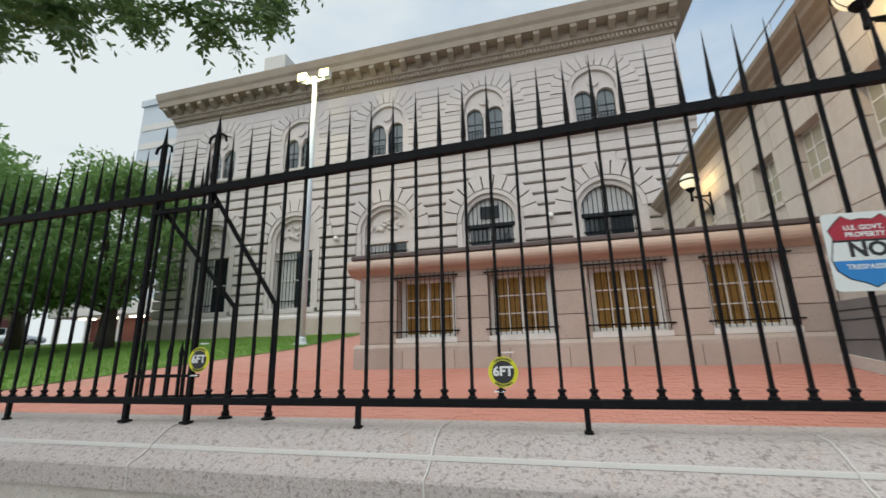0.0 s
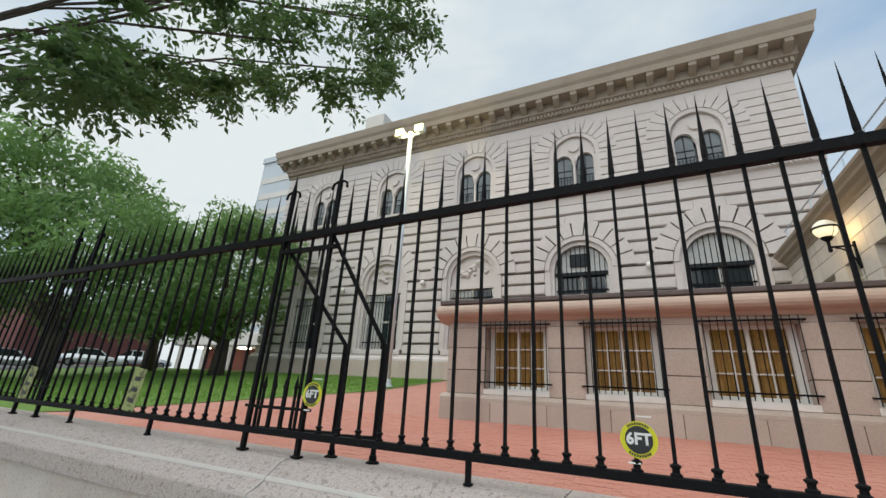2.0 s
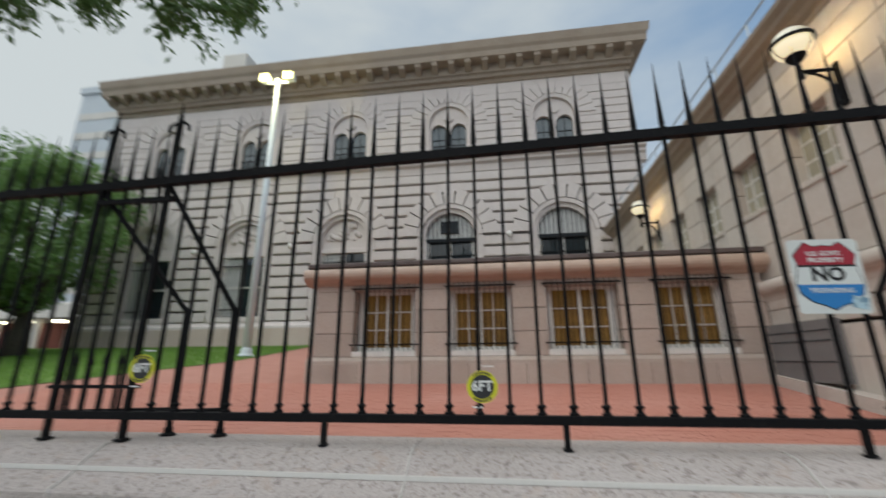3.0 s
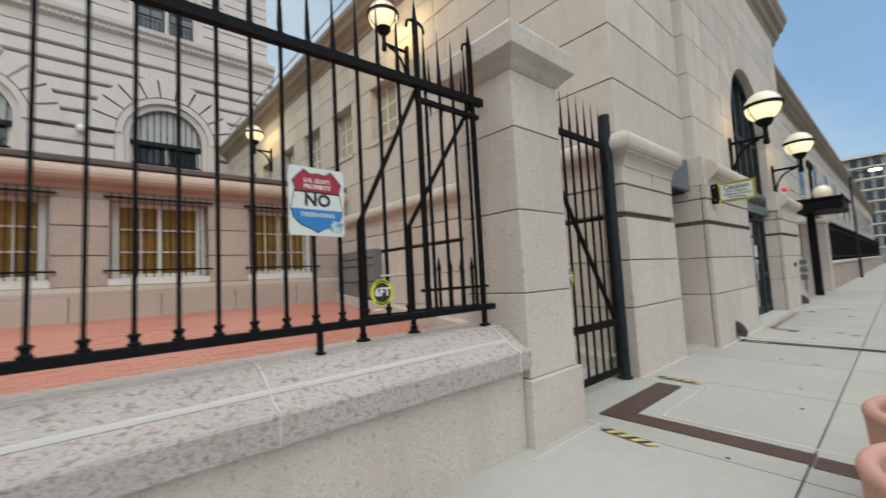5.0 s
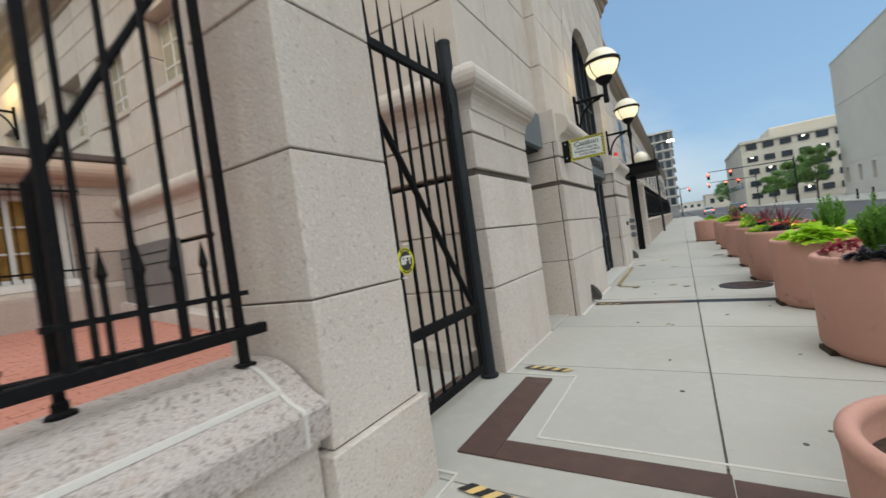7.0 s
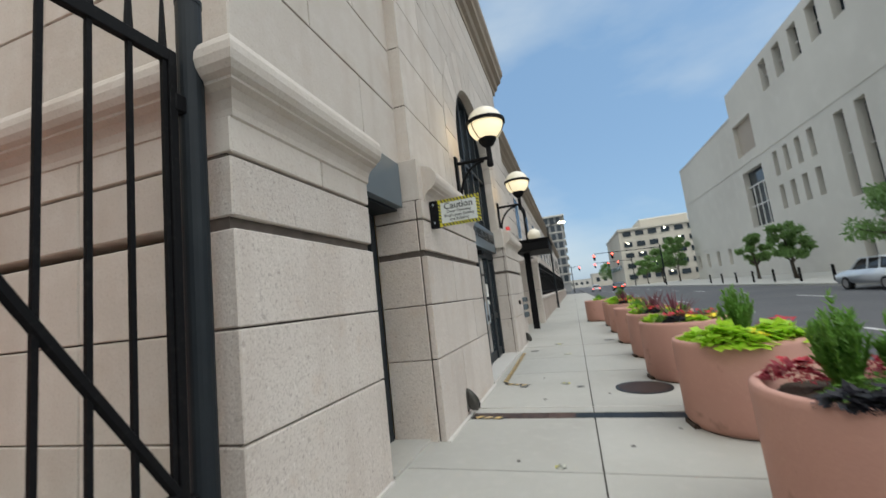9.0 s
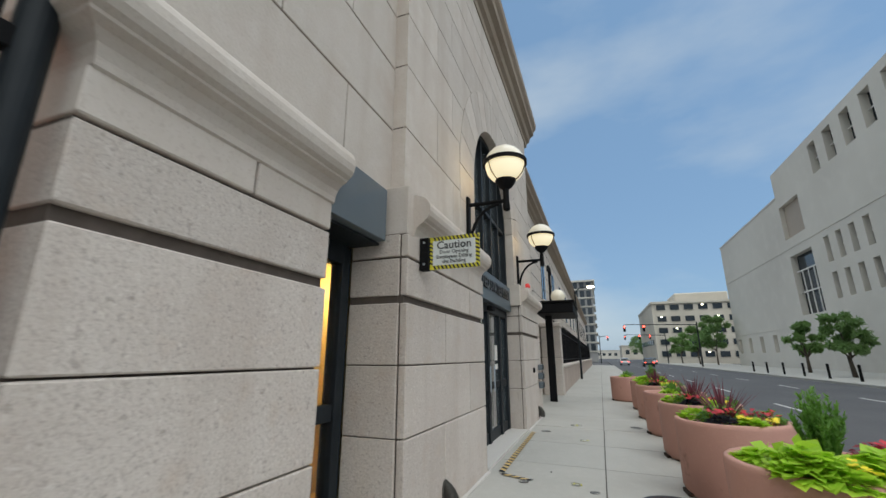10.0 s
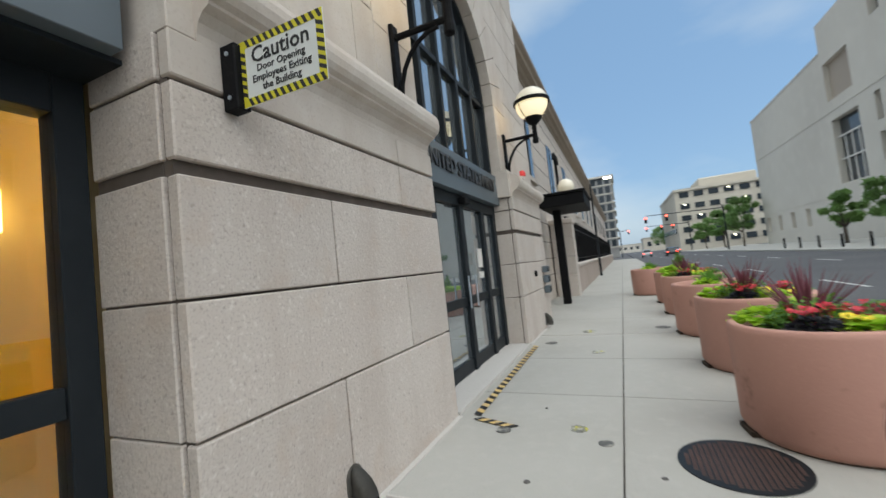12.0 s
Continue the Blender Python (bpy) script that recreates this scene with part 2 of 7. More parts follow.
def box(bm, x0, x1, y0, y1, z0, z1, bevel=0.0):
    """A box, with chamfered edges where bevel is given."""
    m = Matrix.LocRotScale(((x0 + x1) / 2, (y0 + y1) / 2, (z0 + z1) / 2), None, (x1 - x0, y1 - y0, z1 - z0))
    made = bmesh.ops.create_cube(bm, size=1, matrix=m)
    if bevel:
        edges = {e for v in made["verts"] for e in v.link_edges}
        bmesh.ops.bevel(bm, geom=list(edges), offset=bevel, segments=1, affect="EDGES")
    return bm


def boxed(*args, bevel=0.0):
    return box(bmesh.new(), *args, bevel=bevel)


def rod(bm, a, b, r, r2=None, sides=8):
    """A round bar from a to b that tapers from r to r2."""
    a, b = Vector(a), Vector(b)
    q = (b - a).to_track_quat("Z", "Y").to_matrix().to_4x4()
    bmesh.ops.create_cone(bm, cap_ends=True, segments=sides, radius1=r, radius2=r if r2 is None else r2, depth=(b - a).length, matrix=Matrix.Translation((a + b) / 2) @ q)
    return bm


def prism(bm, outline, m0, m1):
    """A solid between one outline of (u, v) placed by two matrices (u, v -> x, y of the matrix)."""
    lo = [bm.verts.new(m0 @ Vector((u, v, 0))) for u, v in outline]
    hi = [bm.verts.new(m1 @ Vector((u, v, 0))) for u, v in outline]
    n = len(outline)
    for i in range(n):
        bm.faces.new((lo[i], lo[(i + 1) % n], hi[(i + 1) % n], hi[i]))
    bm.faces.new(lo[::-1])
    bm.faces.new(hi)
    return bm


def along_x(bm, outline, x0, x1):
    """A profile of (y, z) drawn out from x0 to x1."""
    turn = Matrix(((0, 0, 1, 0), (1, 0, 0, 0), (0, 1, 0, 0), (0, 0, 0, 1)))
    return prism(bm, outline, Matrix.Translation((x0, 0, 0)) @ turn, Matrix.Translation((x1, 0, 0)) @ turn)


def along_y(bm, outline, y0, y1):
    """A profile of (x, z) drawn out from y0 to y1."""
    turn = Matrix(((1, 0, 0, 0), (0, 0, 1, 0), (0, 1, 0, 0), (0, 0, 0, 1)))
    return prism(bm, outline, Matrix.Translation((0, y0, 0)) @ turn, Matrix.Translation((0, y1, 0)) @ turn)


def lathe(bm, profile, sides=24, at=(0, 0, 0)):
    """A turned shape from (radius, z) pairs."""
    rings = []
    for r, z in profile:
        rings.append([bm.verts.new((at[0] + r * math.cos(2 * math.pi * i / sides), at[1] + r * math.sin(2 * math.pi * i / sides), at[2] + z)) for i in range(sides)])
    for a, b in zip(rings, rings[1:]):
        for i in range(sides):
            bm.faces.new((a[i], a[(i + 1) % sides], b[(i + 1) % sides], b[i]))
    if profile[0][0] > 1e-4:
        bm.faces.new(rings[0][::-1])
    if profile[-1][0] > 1e-4:
        bm.faces.new(rings[-1])
    return bm


def tube(bm, points, r, sides=6):
    """A bent round bar through the points, as one skin."""
    pts = [Vector(p) for p in points]
    rings = []
    for i, p in enumerate(pts):
        d = (pts[min(i + 1, len(pts) - 1)] - pts[max(i - 1, 0)]).normalized()
        u = d.cross(Vector((0.31, 0.89, 0.33))).normalized()
        w = d.cross(u)
        rings.append([bm.verts.new(p + (u * math.cos(2 * math.pi * k / sides) + w * math.sin(2 * math.pi * k / sides)) * r) for k in range(sides)])
    for lo, hi in zip(rings, rings[1:]):
        for k in range(sides):
            bm.faces.new((lo[k], lo[(k + 1) % sides], hi[(k + 1) % sides], hi[k]))
    bm.faces.new(rings[0][::-1])
    bm.faces.new(rings[-1])
    return bm


def wedge(bm, cx, cz, r0, r1, a0, a1, y0, y1, steps=1):
    """A piece of an arch ring in the x-z plane, from angle a0 to a1."""
    for k in range(steps):
        b0, b1 = a0 + (a1 - a0) * k / steps, a0 + (a1 - a0) * (k + 1) / steps
        ring = [(cx + r * math.cos(b), cz + r * math.sin(b)) for r, b in ((r0, b0), (r1, b0), (r1, b1), (r0, b1))]
        along_y(bm, ring, y0, y1)
    return bm


def arch_outline(cx, z0, spring, half, steps=12):
    """The outline of an opening with a round head."""
    return [(cx - half, z0), (cx + half, z0)] + [(cx + half * math.cos(math.pi * k / steps), spring + half * math.sin(math.pi * k / steps)) for k in range(steps + 1)]


PALE_PANE = material("pale_cream_pane", (0.40, 0.37, 0.28), 0.12, spots=[(2.0, 0.4, 0.7, (0.32, 0.29, 0.22), 0.6)])

# ---- ground, pavement and road ----
def court_z(y):
    """The courtyard rises gently from the gate to the main building."""
    return 0.02 + 0.122 * (y - 2.45)


def walk_z(y):
    return -0.022 * (2.2 - y)


def sheet(bm, pts):
    bm.faces.new([bm.verts.new(p) for p in pts])
    return bm


ground = tagged(link("ground", sheet(bmesh.new(), [(-1500, -1500, -0.42), (1500, -1500, -0.42), (1500, 1500, -0.42), (-1500, 1500, -0.42)]), ASPHALT), "wide dark asphalt ground beyond the street", "ground", kind="structure")

pavement = tagged(link("pavement", along_x(bmesh.new(), [(-1.62, -0.4), (2.9, -0.4), (2.9, -0.02), (2.2, -0.02), (-1.62, walk_z(-1.62) - 0.02)], -30, 95), CONCRETE_JOINT), "pale concrete pavement with sawn joints", "pavement", kind="structure")
CROSS = [-29.5, -23.5, -17.5, -11.6, -7.9, -4.2, -0.6, 1.4, 3.1, 4.95, 7.0, 8.6, 10.06, 10.28, 12.75, 14.4, 16.3, 18.2, 20.1, 22.0, 24.0, 27.5, 31, 35, 40, 46, 53, 62, 74, 94]
for xa, xb in zip(CROSS, CROSS[1:]):
    if xb - xa < 0.3:
        continue
    for ya, yb in ((-1.6, 0.585), (0.60, 2.9)):
        b = bmesh.new()
        outline = [(ya, -0.3), (yb, -0.3), (yb, walk_z(min(yb, 2.2))), (ya, walk_z(ya))]
        along_x(b, outline, xa + 0.006, xb - 0.006)
        part("slab", b, CONCRETE, pavement)
kerb = empty("kerb", "grey concrete kerb along the street", "kerb", kind="structure")
for k in range(24):
    part("kerb_stone", boxed(-30 + k * 5.2, -24.806 + k * 5.2, -1.78, -1.62, -0.4, walk_z(-1.62) + 0.001, bevel=0.015), CONCRETE, kerb)
road = tagged(link("road", boxed(-400, 600, -14.2, -1.78, -0.42, -0.22), ASPHALT), "wide grey asphalt street with white lane marks", "road", kind="structure")
for k in range(46):
    tagged(part("lane_mark", boxed(-40 + k * 9.0, -37 + k * 9.0, -5.66, -5.54, -0.22, -0.216), ROAD_PAINT, road))
    tagged(part("lane_mark", boxed(-36 + k * 9.0, -33 + k * 9.0, -10.0, -9.88, -0.22, -0.216), ROAD_PAINT, road))
far_pavement = tagged(link("pavement_far", boxed(-200, 130, -27.5, -14.2, -0.4, -0.07, bevel=0.02), CONCRETE), "broad pale paved plaza across the street", "pavement", kind="structure")

# courtyard: brick paving and lawn
court = tagged(link("courtyard_floor", sheet(bmesh.new(), [(-40, 2.7, court_z(2.7) - 0.02), (6.85, 2.7, court_z(2.7) - 0.02), (6.85, 21.8, court_z(21.8) - 0.02), (-40, 21.8, court_z(21.8) - 0.02)]), BRICK_BED), "red brick paved courtyard rising to the building", "paving", kind="structure")
lawn = tagged(link("lawn", sheet(bmesh.new(), [(-40, 6.4, court_z(6.4)), (-13.2, 6.4, court_z(6.4)), (-9.1, 14.5, court_z(14.5)), (-8.9, 21.5, court_z(21.5)), (-40, 21.5, court_z(21.5))]), GRASS_SOIL), "short green mown lawn", "lawn", kind="structure")
upper_ground = tagged(link("upper_ground", sheet(bmesh.new(), [(-400, 21.49, court_z(21.49)), (-26, 21.49, court_z(21.49)), (-26, 300, court_z(21.49)), (-400, 300, court_z(21.49))]), ASPHALT), "grey asphalt parking ground behind the lawn", "ground", kind="structure")
side_ground = tagged(link("side_ground", sheet(bmesh.new(), [(-400, 2.7, court_z(2.7)), (-40, 2.7, court_z(2.7)), (-40, 21.49, court_z(21.49)), (-400, 21.49, court_z(21.49))]), ASPHALT), "grey asphalt street beside the lawn", "ground", kind="structure")
near_lawn = tagged(link("lawn_edge", sheet(bmesh.new(), [(-40, 2.76, court_z(2.76)), (-17, 2.76, court_z(2.76)), (-13.2, 6.4, court_z(6.4)), (-40, 6.4, court_z(6.4))]), GRASS_SOIL), "mown grass strip behind the low wall", "lawn", kind="structure")
gate_floor = tagged(link("gate_floor", sheet(bmesh.new(), [(4.92, 2.69, 0.012 + court_z(2.69)), (6.8, 2.69, 0.012 + court_z(2.69)), (6.8, 4.3, court_z(4.3) + 0.012), (4.92, 4.3, court_z(4.3) + 0.012)]), CONCRETE), "concrete ramp behind the gate", "ramp", kind="structure")

# ---- low wall with its sloped cap, and the pier ----
SEALANT = material("white_joint_sealant", (0.56, 0.535, 0.50), 0.7, spots=[(30, 0.5, 0.7, (0.5, 0.48, 0.44), 0.6)])
low_wall = tagged(link("wall_low", boxed(-40, 4.24, 2.16, 2.75, -0.1, 0.52), JOINT), "low granite retaining wall beside the pavement", "wall", kind="structure")
for k in range(14):
    xa, xb = 4.2 - 2.45 * (k + 1), 4.2 - 2.45 * k
    part("stone", boxed(xa + 0.004, xb - 0.004, 2.125, 2.3, -0.1, 0.60, bevel=0.004), GRANITE, low_wall)
    part("sealant_line", boxed(xa - 0.004, xa + 0.004, 2.128, 2.14, 0.0, 0.60), SEALANT, low_wall)
CAP = [(2.062, 0.60), (2.056, 0.735), (2.064, 0.75), (2.10, 0.763), (2.15, 0.785), (2.19, 0.812), (2.20, 0.832), (2.235, 0.852), (2.30, 0.898), (2.36, 0.924), (2.45, 0.936), (2.75, 0.93), (2.75, 0.53), (2.15, 0.53), (2.15, 0.60)]
for k in range(18):
    xa, xb = 4.235 - 1.95 * (k + 1), 4.235 - 1.95 * k
    part("coping_stone", along_x(bmesh.new(), CAP, xa + 0.004, xb - 0.003), CAP_STONE, low_wall)
b = bmesh.new()
rim = [(y - 0.006, z + 0.007) for y, z in CAP[0:11]] + [(y, z - 0.01) for y, z in CAP[10::-1]]
along_x(b, rim, 4.085, 4.105)
part("sealant_line", b, SEALANT, low_wall, "white sealant line over the coping")
part("sealant_line", along_x(bmesh.new(), [(2.188, 0.815), (2.196, 0.835), (2.204, 0.838), (2.204, 0.815)], -33, 4.09), SEALANT, low_wall, "thin pale line along the step of the coping")
for xs in (0.335, -1.615, 2.285):
    part("sealant_line", along_x(bmesh.new(), rim, xs - 0.005, xs + 0.004), SEALANT, low_wall)

pier = empty("gate_pier", "square granite gate pier with a moulded cap", "pier", at=(4.58, 2.42, 0))


def pier_part(name, mat, *a, bevel=0.0):
    return part(name, boxed(*a, bevel=bevel), mat, pier)


pier_part("base_stone", GRANITE, -0.375, 0.375, -0.375, 0.375, -0.1, 0.505, bevel=0.006)
for za, zb in ((0.505, 1.187), (1.187, 1.872), (1.872, 2.57), (2.57, 3.06)):
    pier_part("shaft_stone", GRANITE, -0.335, 0.335, -0.335, 0.335, za + 0.005, zb - 0.004, bevel=0.006)
pier_part("core", JOINT, -0.325, 0.325, -0.325, 0.325, 0.4, 3.06)
b = bmesh.new()
cap_rings = [(0.335, 3.058), (0.36, 3.08), (0.40, 3.13), (0.45, 3.17), (0.47, 3.19), (0.47, 3.36), (0.44, 3.40), (0.2, 3.50), (0.0, 3.54)]
rings = [[b.verts.new((sx * r, sy * r, z)) for sx, sy in ((-1, -1), (1, -1), (1, 1), (-1, 1))] for r, z in cap_rings]
for a, c in zip(rings, rings[1:]):
    for i in range(4):
        b.faces.new((a[i], a[(i + 1) % 4], c[(i + 1) % 4], c[i]))
b.faces.new(rings[0][::-1])
bmesh.ops.remove_doubles(b, verts=b.verts[:], dist=1e-5)
part("cap_stone", b, GRANITE, pier)

# ---- the wing beside the pavement ----
BULL = [(0.0, 2.64), (-0.015, 2.65), (-0.018, 2.69), (-0.035, 2.74), (-0.07, 2.78), (-0.115, 2.80), (-0.118, 2.815), (-0.15, 2.835), (-0.172, 2.87), (-0.182, 2.92), (-0.178, 2.97), (-0.158, 3.015), (-0.125, 3.05), (-0.08, 3.075), (-0.02, 3.095), (0.04, 3.12), (0.12, 3.14), (0.12, 2.64)]
COURSES = [(-0.1, 0.845), (0.845, 1.445), (1.445, 2.0), (2.06, 2.42), (2.43, 2.655)]
UPPER = [3.14, 3.88, 4.65, 5.37, 6.04, 6.62, 7.1, 7.5]

b = boxed(7.19, 7.95, 2.62, 21.7, -0.1, 7.55)
box(b, 7.95, 11.05, 3.95, 21.7, -0.1, 7.55)
box(b, 7.95, 11.05, 2.62, 3.95, 2.75, 7.55)
box(b, 11.05, 18.2, 2.85, 21.7, -0.1, 7.55)
wing = tagged(link("wall_wing", b, JOINT), "pale stone wing of the building along the pavement", "wall", kind="structure")


def stone_x(x0, x1, y, z0, z1, mat, parent, depth=0.3, gap=0.005, proud=0.0):
    return part("stone", boxed(x0 + gap, x1 - gap, y - proud, y + depth, z0 + gap, z1 - gap, bevel=0.008), mat, parent)


def front_base(x0, x1, y, parent, splits, depth=0.3):
    """The rusticated base of a front wall: three courses, a recessed groove, two bands and the rounded moulding."""
    # The dark backing fills the joints and paints the groove's shade.
    part("backing", boxed(x0 + 0.02, x1 - 0.02, y + 0.045, y + 0.32, -0.1, 2.66), JOINT, parent)
    for i, (za, zb) in enumerate(COURSES):
        proud = (0.0, 0.0, 0.0, -0.005, 0.0)[i]
        stops = [x0, *splits[i], x1]
        for a, c in zip(stops, stops[1:]):
            stone_x(a, c, y, za, zb, GRANITE if i < 4 else LIMESTONE, parent, depth=depth, gap=0.0065, proud=proud)


# base stones of the wing: front face, corner return and west face
front_base(6.72, 8.36, 2.32, wing, [[], [], [], [], [7.62]])
b = along_x(bmesh.new(), [(2.32 + y, z) for y, z in BULL], 6.72, 8.36)
for v in b.verts:
    if v.co.x < 7:
        v.co.x = 6.75 + min(0.0, v.co.y - 2.32)
part("bull_moulding", b, LIMESTONE, wing, smooth=False)
b = along_y(bmesh.new(), [(6.75 + y, z) for y, z in BULL], 2.335, 9.9)
for v in b.verts:
    if v.co.y < 3:
        v.co.y = 2.32 + min(0.0, v.co.x - 6.75)
part("bull_moulding", b, LIMESTONE, wing)
for za, zb in COURSES:
    ys = [2.325, 3.6, 4.95, 6.4, 7.9, 9.9]
    for a, c in zip(ys, ys[1:]):
        part("stone", boxed(6.745, 7.05, a + 0.005, c - 0.005, za + 0.005, zb - 0.005, bevel=0.008), LIMESTONE, wing)
kerb_z = court_z(2.5)
b = bmesh.new()
along_y(b, [(6.45, -0.1), (6.76, -0.1), (6.76, 0.0), (6.45, 0.0)], 2.6, 9.9)
for v in b.verts:
    if v.co.z > -0.05:
        v.co.z = court_z(v.co.y) + 0.2
part("kerb_ledge", b, GRANITE, wing, "pale stone ledge along the wall foot")

# upper courses of the wing: west face with four windows, and front face up to the pavilion
WING_WIN = [(7.2, 8.35), (9.3, 10.4), (11.2, 12.3), (13.2, 14.3), (15.2, 16.3), (17.2, 18.3)]
for i, (za, zb) in enumerate(zip(UPPER, UPPER[1:])):
    rows = []
    start = 2.4
    if 4.6 < za < 5.9:
        for a, c in WING_WIN:
            rows.append((start, a))
            start = c
    rows.append((start, 21.6))
    for a, c in rows:
        n = max(1, round((c - a) / 1.7))
        for k in range(n):
            part("stone", boxed(6.84, 7.2, a + (c - a) * k / n + 0.006, a + (c - a) * (k + 1) / n - 0.006, za + 0.008, zb - 0.008, bevel=0.006), LIMESTONE, wing)
    stops = [6.84, 7.73, 9.46] if i % 2 else [6.84, 8.56, 9.46]
    for a, c in zip(stops, stops[1:]):
        part("stone", boxed(a + 0.006, c - 0.006, 2.40, 2.62, za + 0.008, zb - 0.008, bevel=0.006), LIMESTONE, wing)
for k, (ya, yb) in enumerate(WING_WIN):
    w = empty("window_%d" % (k + 1), "white multi-pane window with pale panes in a stone wall", "window", kind="structure")
    part("sill", boxed(6.80, 7.1, ya - 0.05, yb + 0.05, 4.60, 4.72, bevel=0.01), LIMESTONE, w)
    part("window_frame", boxed(7.10, 7.14, ya, yb, 4.70, 6.05), WHITE_TRIM, w)
    part("pane", boxed(7.085, 7.095, ya + 0.06, yb - 0.06, 4.76, 5.98), PALE_PANE, w)
    for q in (1, 2):
        yy = ya + (yb - ya) * q / 3
        part("glazing_bar", boxed(7.07, 7.085, yy - 0.018, yy + 0.018, 4.76, 5.98), WHITE_TRIM, w)
    for q in (1, 2):
        zz = 4.76 + 1.22 * q / 3
        part("glazing_bar", boxed(7.072, 7.084, ya + 0.06, yb - 0.06, zz - 0.018, zz + 0.018), WHITE_TRIM, w)
CORN = [(0.15, 7.47), (-0.03, 7.48), (-0.05, 7.56), (-0.14, 7.62), (-0.20, 7.70), (-0.33, 7.78), (-0.36, 7.86), (-0.46, 7.96), (-0.48, 8.05), (0.15, 8.12)]
part("cornice", along_y(bmesh.new(), [(6.84 + y, z) for y, z in CORN], 1.95, 21.6), CORNICE_STONE, wing, "ochre stone cornice")
part("cornice", along_x(bmesh.new(), [(2.4 + y, z) for y, z in CORN], 6.36, 9.42), CORNICE_STONE, wing)
part("roof", boxed(6.9, 18.2, 2.7, 21.6, 7.9, 8.08), CORNICE_STONE, wing)

# roof rail on the wing
rail = empty("roof_rail", "thin pale metal railing along the roof edge", "railing")
RAIL_METAL = material("pale_galvanised_rail", (0.45, 0.5, 0.55), 0.4, metal=0.6)
for zz in (8.55, 9.05):
    part("rail_bar", rod(bmesh.new(), (6.9, 2.6, zz), (6.9, 21, zz), 0.025), RAIL_METAL, rail)
for k in range(13):
    part("post", rod(bmesh.new(), (6.9, 2.7 + 1.5 * k, 8.08), (6.9, 2.7 + 1.5 * k, 9.06), 0.025), RAIL_METAL, rail)

# ---- the entrance pavilion ----
pav = empty("wall_pavilion", "granite entrance pavilion with a tall arched window", "wall", kind="structure")
ARCH_X, ARCH_R, ARCH_S = 13.66, 1.62, 4.36
front_base(9.27, 11.96, 2.115, pav, [[10.27], [11.19], [10.29], [11.25], [11.25]], 0.075)
front_base(15.37, 18.05, 2.115, pav, [[16.9], [16.1], [16.9], [16.1], []], 0.075)
for x0, x1 in ((9.42, 11.9), (15.42, 17.9)):
    part("bull_moulding", along_x(bmesh.new(), [(2.14 + y, z) for y, z in BULL], x0, x1), LIMESTONE, pav)
    part("moulding_bed", boxed(x0 - 0.13, x1 + 0.05, 2.135, 2.5, 2.66, 3.15, bevel=0.006), LIMESTONE, pav)
# west return of the pavilion (the recess jamb) and the jambs of the arch
for xa, xb, y0, y1 in ((9.265, 9.5, 2.12, 2.72), (11.7, 11.958, 2.12, 2.95), (15.372, 15.6, 2.12, 2.95), (17.8, 18.045, 2.12, 2.72)):
    for za, zb in COURSES:
        part("stone", boxed(xa, xb, y0 + 0.085, y1, za + 0.005, zb - 0.005, bevel=0.006), GRANITE, pav)
    part("backing", boxed(xa + 0.02, xb - 0.02, y0 + 0.1, y1, -0.1, 2.66), JOINT, pav)
# upper courses round the arch
RING = 2.38
PAV_UPPER = [3.14, 3.90, 4.68, 5.38, 6.05, 6.74, 7.3, 7.85, 8.35]
for i, (za, zb) in enumerate(zip(PAV_UPPER, PAV_UPPER[1:])):
    def half(z):
        if z <= ARCH_S:
            return ARCH_R + 0.005
        h = RING ** 2 - (z - ARCH_S) ** 2
        return math.sqrt(h) if h > 0 else 0.0
    if za < ARCH_S:
        h0 = h1 = ARCH_R
        if zb > ARCH_S:
            h0 = h1 = RING
    else:
        h0, h1 = half(za), half(zb)
    for sx in (-1, 1):
        outer = 9.42 if sx < 0 else 18.12
        inner0, inner1 = ARCH_X + sx * h0, ARCH_X + sx * h1
        mid = ARCH_X + sx * (3.3 if i % 2 else 2.7)
        pieces = [((outer, outer), (mid, mid)), ((mid, mid), (inner0, inner1))] if abs(mid - ARCH_X) > max(h0, h1) + 0.25 else [((outer, outer), (inner0, inner1))]
        for (a0, a1), (c0, c1) in pieces:
            s = 0.004 * sx
            b = along_y(bmesh.new(), [(a0 - s, za + 0.008), (c0 + s, za + 0.008), (c1 + s, zb - 0.008), (a1 - s, zb - 0.008)], 2.25, 2.6)
            part("stone", b, LIMESTONE, pav)
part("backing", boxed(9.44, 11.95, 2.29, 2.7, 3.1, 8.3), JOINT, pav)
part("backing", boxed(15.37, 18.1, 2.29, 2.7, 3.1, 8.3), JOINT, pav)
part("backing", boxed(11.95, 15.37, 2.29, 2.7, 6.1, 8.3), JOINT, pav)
NV = 13
for k in range(NV):
    a0, a1 = math.pi * k / NV, math.pi * (k + 1) / NV
    part("voussoir", wedge(bmesh.new(), ARCH_X, ARCH_S, ARCH_R, RING - 0.012, a0 + 0.004, a1 - 0.004, 2.243, 2.62, steps=2), LIMESTONE, pav)
for sx in (-1, 1):
    for za, zb in ((3.14, 3.80), (3.80, 4.36)):
        x0, x1 = sorted((ARCH_X + sx * ARCH_R, ARCH_X + sx * RING))
        part("stone", boxed(x0, x1, 2.243, 2.62, za + 0.005, zb - 0.005, bevel=0.004), LIMESTONE, pav)
PCORN = [(0.2, 8.33), (-0.02, 8.34), (-0.04, 8.45), (-0.12, 8.52), (-0.16, 8.66), (-0.27, 8.74), (-0.29, 8.86), (-0.36, 8.96), (-0.38, 9.1), (0.2, 9.2)]
part("cornice", along_x(bmesh.new(), [(2.25 + y, z) for y, z in PCORN], 9.02, 18.55), CORNICE_STONE, pav, "brown weathered stone cornice")
